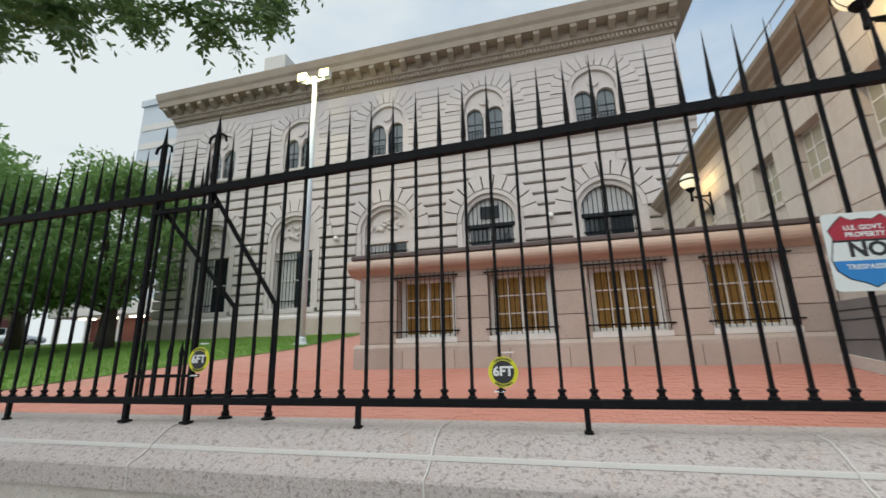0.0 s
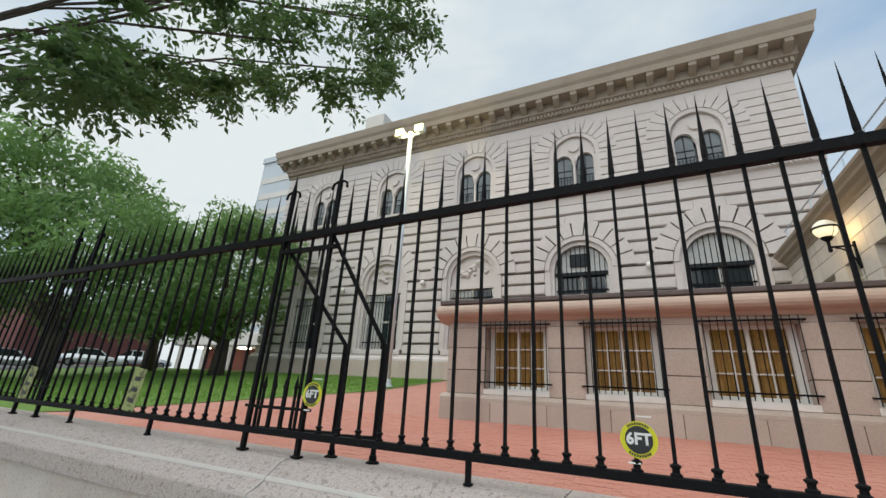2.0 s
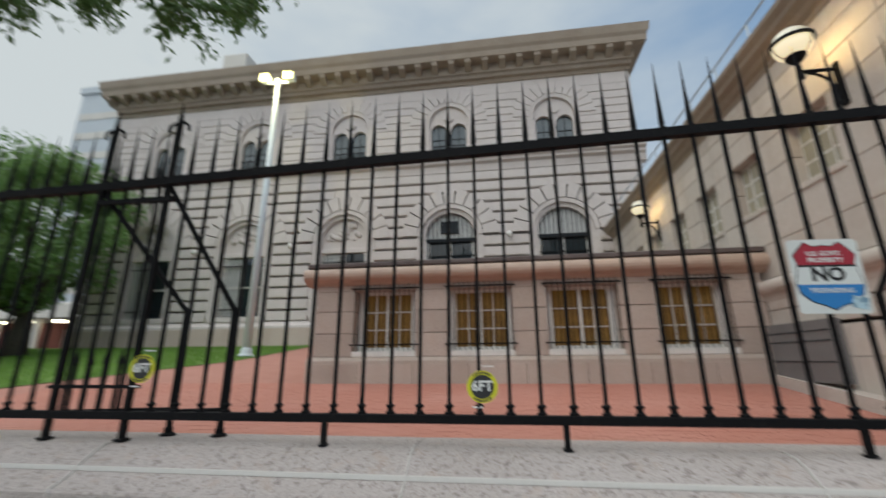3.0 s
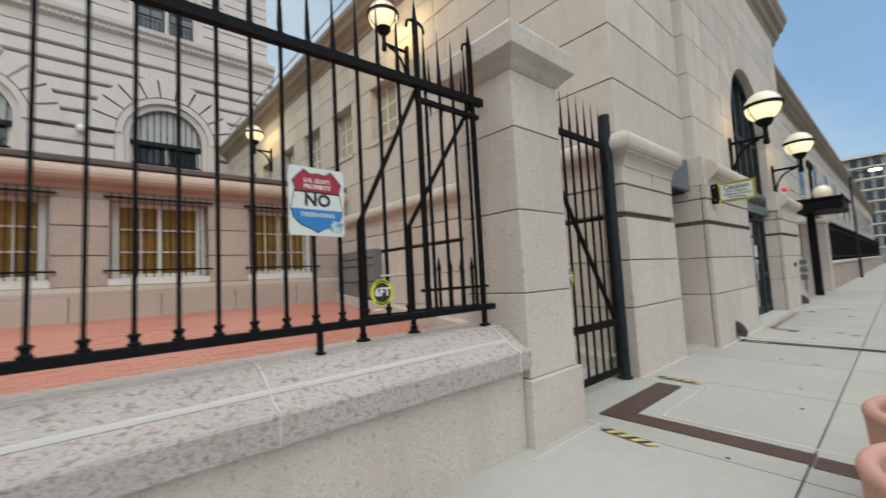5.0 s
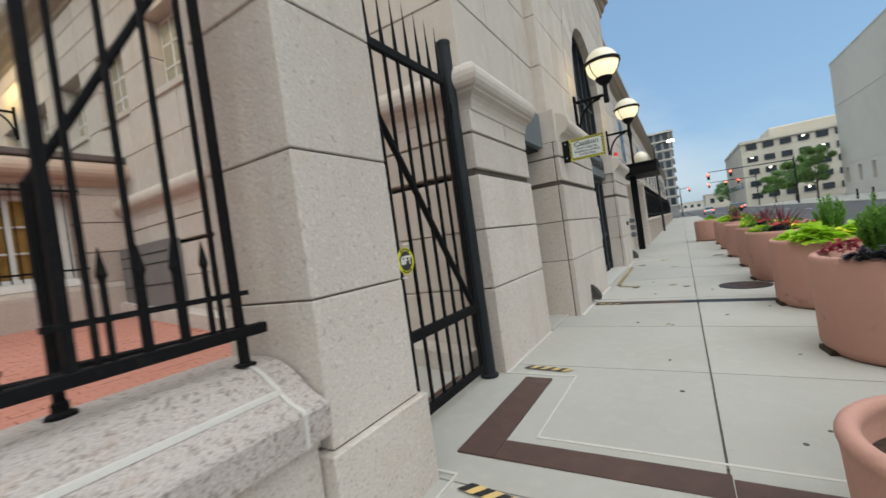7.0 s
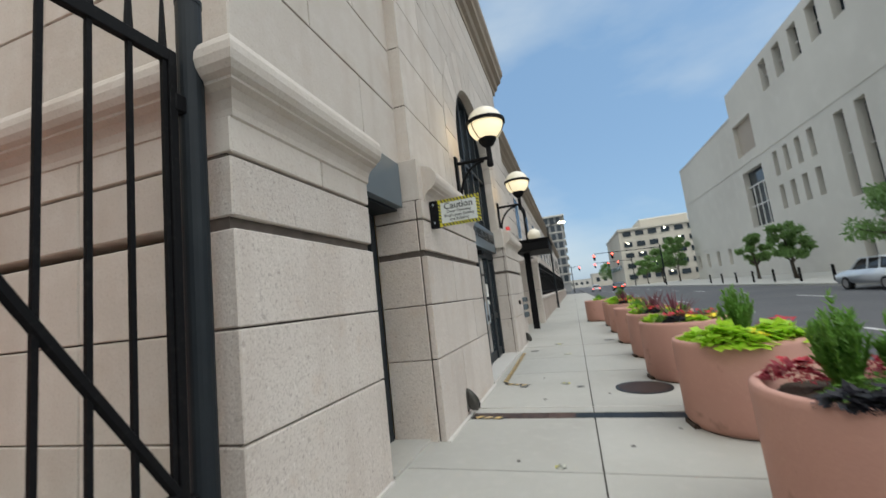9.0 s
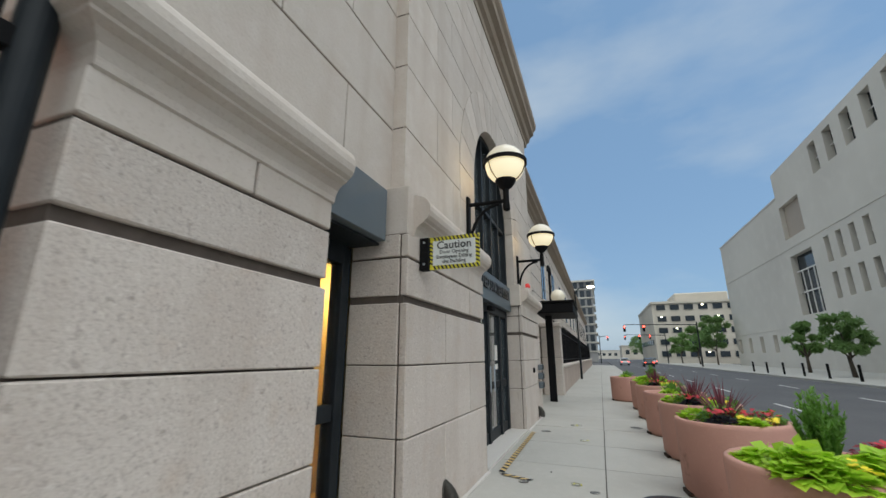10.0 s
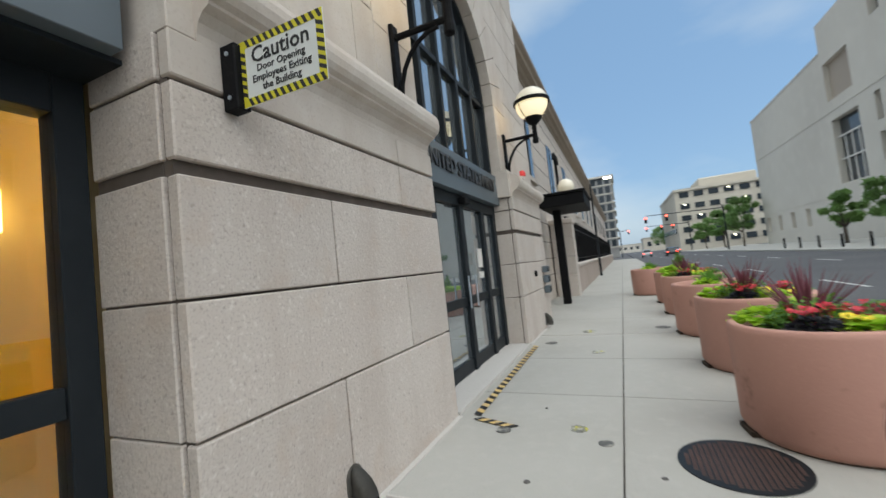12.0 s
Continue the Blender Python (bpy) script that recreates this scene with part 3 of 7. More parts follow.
part("backing", boxed(9.43, 9.47, 2.29, 2.5, 3.15, 8.35), JOINT, pav)
part("side_wall", boxed(9.43, 9.48, 2.5, 8, 3.15, 8.35), LIMESTONE, pav)
part("side_wall", boxed(18.07, 18.12, 2.26, 8, 3.15, 8.35), LIMESTONE, pav)
part("roof", boxed(8.85, 18.5, 2.35, 9, 8.9, 9.12), CORNICE_STONE, pav)

# wing beyond the pavilion
far_wing = tagged(link("wall_far_wing", boxed(18.15, 95, 2.9, 20, -0.2, 7.7), LIMESTONE), "long pale stone wing receding along the street", "wall", kind="structure")
for zz in [0.9, 1.5, 2.1, 2.8, 3.5, 4.2, 4.9, 5.6, 6.3, 7.0]:
    part("joint", boxed(18.15, 95, 2.893, 2.903, zz - 0.012, zz + 0.012), JOINT, far_wing)
part("cornice", along_x(bmesh.new(), [(2.9 + y, z + 0.1) for y, z in CORN], 18.1, 95), CORNICE_STONE, far_wing)
for k in range(14):
    x0 = 21.0 + 5.0 * k
    w = empty("window_%d" % (k + 20), "tall dark window in a receding stone wing", "window", kind="structure")
    part("pane", boxed(x0, x0 + 1.3, 2.87, 2.9, 4.2, 6.4), DARK_GLASS, w)
    part("window_frame", boxed(x0 + 0.6, x0 + 0.7, 2.85, 2.89, 4.2, 6.4), DARK_METAL, w)
    part("sill", boxed(x0 - 0.1, x0 + 1.4, 2.78, 2.92, 4.05, 4.2, bevel=0.01), LIMESTONE, w)
# ---- main building behind the courtyard ----
MY = 21.3
main = empty("main_building", "grey-pink rusticated stone palazzo with arched windows", "building")
ML, MR = -24.5, 8.8
CENTRES = [4.4, -1.75, -7.9, -14.05, -20.2]
part("core_wall", boxed(ML + 0.1, MR - 0.1, MY + 0.45, MY + 22, 1.5, 19.4), JOINT, main)
part("plinth", boxed(ML - 0.25, MR + 0.25, MY - 0.3, MY + 22, 1.5, 3.25, bevel=0.02), PINK_GRANITE, main, "pinkish granite plinth")
part("plinth_moulding", along_x(bmesh.new(), [(MY + 0.3, 3.25), (MY - 0.3, 3.25), (MY - 0.28, 3.38), (MY - 0.1, 3.5), (MY - 0.06, 3.62), (MY + 0.3, 3.62)], ML - 0.25, MR + 0.25), FACADE_STONE, main)


def rusticated(z0, z1, height, centres, inner, spring, ring, sill, groove, proud):
    """Courses of stone that stop at round-headed openings; ring is the outer radius of the arch stones."""
    b = bmesh.new()
    n = round((z1 - z0) / height)
    for i in range(n):
        za, zb = z0 + (z1 - z0) * i / n + groove, z0 + (z1 - z0) * (i + 1) / n - groove

        def reach(z):
            if z < spring:
                return inner
            h = ring ** 2 - (z - spring) ** 2
            return math.sqrt(h) if h > 0 else None
        r0, r1 = reach(za), reach(zb)
        if za < spring < zb:
            r0 = r1 = ring
        stops = [(ML, ML)]
        for c in sorted(centres):
            if zb <= sill or (r0 is None and r1 is None):
                continue
            s0, s1 = (r0 or 0.0), (r1 or 0.0)
            if za < spring < zb:
                for sx in (-1, 1):
                    lo, hi = sorted((c + sx * inner, c + sx * ring))
                    along_y(b, [(lo, za), (hi, za), (hi, spring), (lo, spring)], MY, MY + 0.5)
            if r0 and r1 is None:
                # the course closes over the crown of the arch
                s1 = s0
                cut = [(c - s0 + 2 * s0 * j / 8, spring + math.sqrt(max(ring ** 2 - (s0 - 2 * s0 * j / 8) ** 2, 0))) for j in range(9)]
                for (xa, ha), (xb, hb) in zip(cut, cut[1:]):
                    along_y(b, [(xa, ha), (xb, hb), (xb, zb), (xa, zb)], MY - proud, MY + 0.5)
            stops += [(c - s0, c - s1), (c + s0, c + s1)]
        stops.append((MR, MR))
        for (a0, a1), (c0, c1) in zip(stops[::2], stops[1::2]):
            front = [(a0, za), (c0, za), (c1, zb), (a1, zb)]
            along_y(b, front, MY, MY + 0.5)
            k = groove * 0.9
            along_y(b, [(a0 + k, za + k), (c0 - k, za + k), (c1 - k, zb - k), (a1 + k, zb - k)], MY - proud, MY)
    return b


part("stone_course", rusticated(3.62, 11.95, 0.64, CENTRES, 1.85, 8.15, 2.65, 3.9, 0.05, 0.06), FACADE_STONE, main)["kind"] = "stuff"
part("stone_course", rusticated(13.0, 16.95, 0.5, CENTRES, 1.4, 15.2, 2.3, 13.0, 0.018, 0.02), FACADE_STONE, main)["kind"] = "stuff"
part("string_course", along_x(bmesh.new(), [(MY + 0.5, 11.95), (MY, 11.95), (MY - 0.02, 12.35), (MY - 0.12, 12.45), (MY - 0.14, 12.6), (MY - 0.3, 12.72), (MY - 0.33, 12.9), (MY - 0.05, 13.0), (MY + 0.5, 13.0)], ML - 0.3, MR + 0.3), FACADE_STONE, main)
b = bmesh.new()
for k in range(166):
    x0 = ML + 0.2 * k
    box(b, x0, x0 + 0.11, MY - 0.24, MY - 0.1, 12.46, 12.6)
part("dentil_band", b, FACADE_STONE, main)["kind"] = "stuff"
part("frieze", boxed(ML, MR, MY - 0.005, MY + 0.5, 16.95, 17.7), FACADE_STONE, main)
b = bmesh.new()
for k in range(150):
    x0 = ML - 0.1 + 0.224 * k
    box(b, x0, x0 + 0.13, MY - 0.32, MY - 0.05, 17.95, 18.2)
part("dentil_band", b, CORNICE_STONE, main)["kind"] = "stuff"
def ringed(b, rings):
    """Mouldings that run round the building: rows of (overhang, height)."""
    loops = [[b.verts.new(p) for p in ((ML - o, MY - o, z), (MR + o, MY - o, z), (MR + o, MY + 22 + o, z), (ML - o, MY + 22 + o, z))] for o, z in rings]
    for a, c in zip(loops, loops[1:]):
        for i in range(4):
            b.faces.new((a[i], a[(i + 1) % 4], c[(i + 1) % 4], c[i]))
    b.faces.new(loops[0][::-1])
    b.faces.new(loops[-1])
    return b


part("cornice", ringed(bmesh.new(), [(-0.4, 17.68), (0.08, 17.7), (0.12, 17.92), (0.18, 17.95), (0.18, 18.2), (0.34, 18.3), (0.36, 18.85), (0.92, 18.95), (0.95, 19.3), (1.05, 19.5), (1.14, 19.98), (0.95, 20.12)]), CORNICE_STONE, main, "brown-grey stone cornice")
for k in range(34):
    x0 = ML - 0.6 + 1.02 * k
    part("modillion", along_x(bmesh.new(), [(MY - 0.35, 18.4), (MY - 0.6, 18.55), (MY - 0.86, 18.72), (MY - 0.88, 18.952), (MY - 0.35, 18.952)], x0, x0 + 0.36), CORNICE_STONE, main)
part("side_wall", boxed(MR - 0.12, MR, MY + 0.5, MY + 22, 3.3, 18.9), FACADE_STONE, main)
part("side_wall", boxed(ML, ML + 0.12, MY + 0.5, MY + 22, 3.3, 18.9), FACADE_STONE, main)
part("roof", boxed(ML - 0.8, MR + 0.8, MY - 0.6, MY + 22, 20.0, 20.2), CORNICE_STONE, main)
part("chimney", boxed(-20.0, -18.0, MY + 3, MY + 5, 19.9, 25.0, bevel=0.05), PALE_STONE, main, "pale chimney block")

PALE_BLIND = material("pale_grey_slatted_blind", (0.50, 0.50, 0.48), 0.5, spots=[(6, 0.4, 0.7, (0.42, 0.42, 0.41), 0.6)])
GREY_PANE = material("grey_blue_window_pane", (0.075, 0.095, 0.105), 0.08, spots=[(0.8, 0.4, 0.7, (0.12, 0.145, 0.155), 0.7)])
for k, c in enumerate(CENTRES):
    # arch stones, moulded inner ring, window
    for j in range(11):
        a0, a1 = math.pi * j / 11, math.pi * (j + 1) / 11
        part("voussoir", wedge(bmesh.new(), c, 8.15, 1.86, 2.70, a0 + 0.016, a1 - 0.016, MY - 0.13, MY + 0.4, steps=2), FACADE_STONE, main)
    for j in range(13):
        a0, a1 = math.pi * j / 13, math.pi * (j + 1) / 13
        part("voussoir", wedge(bmesh.new(), c, 15.2, 1.42, 2.34, a0 + 0.012, a1 - 0.012, MY - 0.05, MY + 0.4, steps=2), FACADE_STONE, main)
    b = wedge(bmesh.new(), c, 8.15, 1.36, 1.85, 0, math.pi, MY + 0.06, MY + 0.45, steps=14)
    wedge(b, c, 8.15, 1.60, 1.84, 0, math.pi, MY - 0.09, MY + 0.06, steps=14)
    for sx in (-1, 1):
        x0, x1 = sorted((c + sx * 1.36, c + sx * 1.85))
        box(b, x0, x1, MY + 0.06, MY + 0.45, 3.9, 8.15)
        x0, x1 = sorted((c + sx * 1.55, c + sx * 1.84))
        box(b, x0, x1, MY - 0.04, MY + 0.06, 3.9, 8.15)
    part("arch_moulding", b, FACADE_STONE, main)
    carved = k >= 2
    w = part("window", along_y(bmesh.new(), arch_outline(c, 3.9, 8.15, 1.38), MY + 0.36, MY + 0.44), DARK_GLASS, main, "tall barred window with a carved stone tympanum" if carved else "tall barred arched window")
    if carved:
        t = along_y(bmesh.new(), arch_outline(c, 7.75, 8.15, 1.36), MY + 0.27, MY + 0.36)
        t2 = part("tympanum", t, FACADE_STONE, w, "carved pale stone tympanum")
        rnd = random.Random(k)
        b = bmesh.new()
        for q in range(26):
            an, rr = rnd.uniform(0.1, 3.04), rnd.uniform(0.1, 1.05)
            bmesh.ops.create_icosphere(b, subdivisions=1, radius=rnd.uniform(0.07, 0.2), matrix=Matrix.Translation((c + rr * math.cos(an), MY + 0.26, 8.18 + rr * math.sin(an))))
        part("relief_carving", b, FACADE_STONE, w, smooth=True)["kind"] = "stuff"
        part("lintel", boxed(c - 1.36, c + 1.36, MY + 0.14, MY + 0.4, 7.45, 7.72, bevel=0.02), FACADE_STONE, w)
        part("curtain", boxed(c - 1.16, c - 0.08, MY + 0.335, MY + 0.355, 4.0, 7.4), PALE_BLIND, w, "pale drawn curtain")
    else:
        part("panel", along_y(bmesh.new(), arch_outline(c, 7.95, 8.15, 1.33), MY + 0.31, MY + 0.35), PALE_BLIND, w, "pale blind behind bars")
        part("transom", boxed(c - 1.36, c + 1.36, MY + 0.24, MY + 0.36, 7.85, 8.05), DARK_METAL, w)
        if k == 1:
            part("vent_panel", boxed(c - 0.55, c + 0.5, MY + 0.2, MY + 0.3, 8.35, 9.05), DARK_METAL, w)
    for q in range(11):
        xx = c - 1.2 + 0.24 * q
        top = 8.15 + math.sqrt(max(0.0, 1.34 ** 2 - (xx - c) ** 2)) if not carved else 7.3
        part("window_bar", rod(bmesh.new(), (xx, MY + 0.2, 4.0), (xx, MY + 0.2, top), 0.022, sides=5), IRON, w)
    for zz in (4.35, 6.9) if carved else (7.0, 7.8):
        part("bar_rail", boxed(c - 1.3, c + 1.3, MY + 0.17, MY + 0.23, zz, zz + 0.06), IRON, w)
    for sx in (-1, 1):
        part("window_frame", boxed(c + sx * 1.25 - 0.09, c + sx * 1.25 + 0.09, MY + 0.28, MY + 0.36, 4.0, 7.44 if carved else 7.85), WHITE_TRIM, w)
        part("window_frame", boxed(c - 0.05 if sx > 0 else c - 1.2, c + 0.05 if sx > 0 else c + 1.2, MY + 0.28, MY + 0.35, 4.0 if sx > 0 else 5.6, (7.44 if carved else 7.85) if sx > 0 else 5.7), WHITE_TRIM, w)
    part("window_sill", boxed(c - 1.7, c + 1.7, MY - 0.12, MY + 0.4, 3.62, 3.92, bevel=0.03), FACADE_STONE, main)
    # upper paired window
    b = wedge(bmesh.new(), c, 15.2, 1.18, 1.42, 0, math.pi, MY - 0.01, MY + 0.42, steps=14)
    for sx in (-1, 1):
        x0, x1 = sorted((c + sx * 1.18, c + sx * 1.42))
        box(b, x0, x1, MY - 0.01, MY + 0.42, 13.0, 15.2)
    part("arch_moulding", b, FACADE_STONE, main)
    u = part("window", along_y(bmesh.new(), arch_outline(c, 13.0, 15.2, 1.17), MY + 0.34, MY + 0.42), DARK_GLASS, main, "paired arched window with a slim column")
    b = bmesh.new()
    for sx in (-1, 1):
        wedge(b, c + sx * 0.6, 14.75, 0.45, 0.62, 0, math.pi, MY + 0.08, MY + 0.3, steps=10)
        x0, x1 = sorted((c + sx * 1.05, c + sx * 1.2))
        box(b, x0, x1, MY + 0.08, MY + 0.3, 13.0, 14.75)
    part("light_arch", b, FACADE_STONE, u)
    b = along_y(bmesh.new(), [(c - 1.12, 15.2), (c - 1.05, 14.95), (c - 0.6, 15.38), (c - 0.15, 15.1), (c, 14.8), (c + 0.15, 15.1), (c + 0.6, 15.38), (c + 1.05, 14.95), (c + 1.12, 15.2), (c + 0.8, 16.02), (c, 16.37), (c - 0.8, 16.02)], MY + 0.14, MY + 0.3)
    along_y(b, arch_outline(c, 15.19, 15.2, 1.18), MY + 0.18, MY + 0.3)
    part("spandrel", b, FACADE_STONE, u)
    b = bmesh.new()
    rod(b, (c, MY + 0.02, 15.65), (c, MY + 0.16, 15.65), 0.3, sides=20)
    part("roundel", b, FACADE_STONE, u)
    part("column", lathe(bmesh.new(), [(0.13, 13.0), (0.13, 13.12), (0.08, 13.16), (0.075, 14.45), (0.12, 14.55), (0.16, 14.75)], 10, (c, MY + 0.15, 0)), FACADE_STONE, u)
    for sx in (-1, 1):
        part("blind", along_y(bmesh.new(), arch_outline(c + sx * 0.6, 13.0, 14.75, 0.43), MY + 0.28, MY + 0.33), GREY_PANE, u)
        part("glazing_bar", boxed(c + sx * 0.6 - 0.025, c + sx * 0.6 + 0.025, MY + 0.25, MY + 0.28, 13.0, 15.15), DARK_METAL, u)
        part("glazing_bar", boxed(c + sx * 0.6 - 0.42, c + sx * 0.6 + 0.42, MY + 0.25, MY + 0.28, 14.2, 14.26), DARK_METAL, u)
        for q in range(5):
            xx = c + sx * 0.6 - 0.34 + 0.17 * q
            part("window_bar", rod(bmesh.new(), (xx, MY + 0.12, 13.0), (xx, MY + 0.12, 13.75), 0.015, sides=5), IRON, u)
        part("bar_rail", boxed(c + sx * 0.6 - 0.42, c + sx * 0.6 + 0.42, MY + 0.1, MY + 0.14, 13.72, 13.77), IRON, u)

# two small white camera domes on the facade
for cx, cz in ((1.5, 8.0), (-11.0, 7.9), (-17.1, 7.8)):
    d = empty("camera_dome", "small white security camera dome on the facade", "camera", "facade cameras", at=(cx, MY - 0.25, cz))
    b = bmesh.new()
    bmesh.ops.create_uvsphere(b, u_segments=12, v_segments=8, radius=0.17)
    part("dome", b, WHITE_TRIM, d, smooth=True)
    part("bracket", boxed(-0.05, 0.05, 0.1, 0.26, 0.05, 0.14), WHITE_TRIM, d)

# ---- low annex in front of the main building ----
AY, AL, AR = 9.9, -3.86, 6.74
annex = empty("annex", "low pink granite annex with rounded cornice", "building")
AW = [(-2.82, -1.25), (-0.41, 1.14), (1.96, 3.6), (4.42, 6.0)]
part("plinth", boxed(AL - 0.10, AR + 0.03, AY - 0.10, MY, 0.5, 1.355), JOINT, annex)
for k in range(8):
    xa = AL - 0.12 + 1.346 * k
    part("plinth_stone", boxed(xa + 0.006, xa + 1.34, AY - 0.12, AY + 0.3, 0.5, 1.36, bevel=0.006), PINK_GRANITE, annex)
for k in range(6):
    part("plinth_stone", boxed(AL - 0.12, AL + 0.2, AY + 0.31 + 1.9 * k, AY + 2.2 + 1.9 * k, 0.5, 1.36, bevel=0.006), PINK_GRANITE, annex)
part("plinth_top", along_x(bmesh.new(), [(AY - 0.12, 1.36), (AY - 0.11, 1.44), (AY - 0.02, 1.53), (AY + 0.3, 1.53), (AY + 0.3, 1.36)], AL - 0.12, AR + 0.05), PINK_GRANITE, annex)
part("core_wall", boxed(AL + 0.03, AR - 0.03, AY + 0.5, MY, 1.4, 3.5), PINK_GRANITE, annex)
edges = [AL] + [e for w in AW for e in w] + [AR]
for x0, x1 in zip(edges[::2], edges[1::2]):
    part("backing", boxed(x0 + 0.012, x1 - 0.012, AY + 0.015, AY + 0.49, 1.53, 3.17), JOINT, annex)
    zs = [1.53, 2.10, 2.65, 3.17]
    for i, (za, zb) in enumerate(zip(zs, zs[1:])):
        part("stone", boxed(x0 + 0.003, x1 - 0.003, AY, AY + 0.5, za + 0.009, zb - 0.009, bevel=0.008), PINK_GRANITE, annex)
part("lintel_band", boxed(AL, AR, AY + 0.02, AY + 0.55, 3.17, 3.335), PINK_GRANITE, annex)
ABULL = [(0.5, 3.32), (-0.02, 3.32), (-0.05, 3.35), (-0.09, 3.39), (-0.18, 3.42), (-0.24, 3.46), (-0.275, 3.52), (-0.28, 3.59), (-0.26, 3.66), (-0.21, 3.72), (-0.14, 3.755), (0.5, 3.765)]
part("bull_moulding", along_x(bmesh.new(), [(AY + y, z) for y, z in ABULL], AL - 0.28, AR + 0.16), MOULD_STONE, annex, "pink rounded stone moulding", smooth=False)
ROOF_EDGE = material("dark_lead_roof_edge", (0.10, 0.075, 0.07), 0.6, spots=[(3, 0.4, 0.7, (0.14, 0.11, 0.1), 0.6)])
part("roof", boxed(AL - 0.22, AR + 0.1, AY - 0.2, MY, 3.765, 3.885, bevel=0.02), ROOF_EDGE, annex, "dark metal roof edge")
part("side_moulding", along_y(bmesh.new(), [(AL + y, z) for y, z in ABULL], AY, MY), MOULD_STONE, annex)
# Faint emission in the curtains stands in for room light behind them.
WOOD_BLIND = material("amber_lit_wood_blind", (0.24, 0.135, 0.03), 0.7, spots=[(0.9, 0.4, 0.7, (0.13, 0.07, 0.018), 0.8), (7, 0.5, 0.7, (0.32, 0.19, 0.05), 0.5)], emission=(0.9, 0.45, 0.08), power=0.022)
for x0, x1 in AW:
    w = part("window", boxed(x0 + 0.05, x1 - 0.05, AY + 0.42, AY + 0.48, 1.66, 3.22), WOOD_BLIND, annex, "barred white-framed window with amber curtains")
    part("window_sill", boxed(x0 - 0.02, x1 + 0.02, AY - 0.03, AY + 0.5, 1.535, 1.66, bevel=0.008), WHITE_TRIM, w)
    for xa, xb, za, zb in ((x0 + 0.003, x0 + 0.16, 1.66, 3.22), (x1 - 0.16, x1 - 0.003, 1.66, 3.22), (x0 + 0.16, x1 - 0.16, 1.66, 1.76), (x0 + 0.16, x1 - 0.16, 3.1, 3.22)):
        part("window_frame", boxed(xa, xb, AY + 0.30, AY + 0.41, za, zb, bevel=0.008), WHITE_TRIM, w)
    part("window_frame", boxed((x0 + x1) / 2 - 0.035, (x0 + x1) / 2 + 0.035, AY + 0.31, AY + 0.40, 1.76, 3.1), WHITE_TRIM, w)
    for sx in (-1, 1):
        part("glazing_bar", boxed((x0 + x1) / 2 + sx * 0.31 - 0.012, (x0 + x1) / 2 + sx * 0.31 + 0.012, AY + 0.34, AY + 0.38, 1.76, 3.1), WHITE_TRIM, w)
    for zz in (2.2, 2.65):
        part("glazing_bar", boxed(x0 + 0.16, x1 - 0.16, AY + 0.335, AY + 0.385, zz - 0.014, zz + 0.014), WHITE_TRIM, w)
    for q in range(11):
        xc = x0 + 0.2 + (x1 - x0 - 0.4) * q / 10
        part("curtain_fold", rod(bmesh.new(), (xc, AY + 0.43, 1.70), (xc, AY + 0.43, 3.15), 0.03 + 0.012 * (q % 3), sides=8), WOOD_BLIND, w, "amber curtain fold", smooth=True)
    grille = empty("window_grille", "black iron bars before an amber window", "grille", "annex window grilles")
    n = 13
    for q in range(n):
        xx = x0 + 0.02 + (x1 - x0 - 0.04) * q / (n - 1)
        part("bar", rod(bmesh.new(), (xx, AY - 0.04, 1.68), (xx, AY - 0.04, 3.31), 0.011, 0.009, sides=5), IRON, grille)
    for zz in (1.8, 3.2):
        part("rail", boxed(x0 - 0.09, x1 + 0.09, AY - 0.06, AY - 0.03, zz, zz + 0.035), IRON, grille)
    for sx in (x0 - 0.07, x1 + 0.05):
        for zz in (1.8, 3.2):
            part("wall_fixing", boxed(sx, sx + 0.02, AY - 0.06, AY + 0.02, zz, zz + 0.035), IRON, grille)

# grey metal cabinet at the wing's foot and low stone step
cab = empty("metal_cabinet", "grey sheet metal screen against the stone wall", "cabinet")
GREY_METAL = material("grey_sheet_metal", (0.17, 0.165, 0.165), 0.5, spots=[(2, 0.4, 0.7, (0.13, 0.125, 0.125), 0.6)])
zc = court_z(8.8) + 0.2
part("body", boxed(6.52, 6.74, 8.0, 9.7, zc, 2.1), GREY_METAL, cab)
for zz in (1.35, 1.72, 1.9):
    part("panel_seam", boxed(6.512, 6.52, 8.0, 9.7, zz, zz + 0.02), DARK_METAL, cab)
step = tagged(link("stone_step", boxed(5.2, 6.4, 3.4, 3.9, 0.05, court_z(3.65) + 0.16, bevel=0.01), GRANITE), "low pale stone step in the courtyard", "step", kind="structure")

# ---- lamps on the wing's west face and pavilion ----
LAMP_GLASS = material("glowing_frosted_globe", (0.85, 0.80, 0.66), 0.25, emission=(1.0, 0.82, 0.50), power=0.50)
LAMP_TOP = material("cream_globe_crown", (0.72, 0.68, 0.58), 0.25, emission=(1.0, 0.85, 0.58), power=0.12)


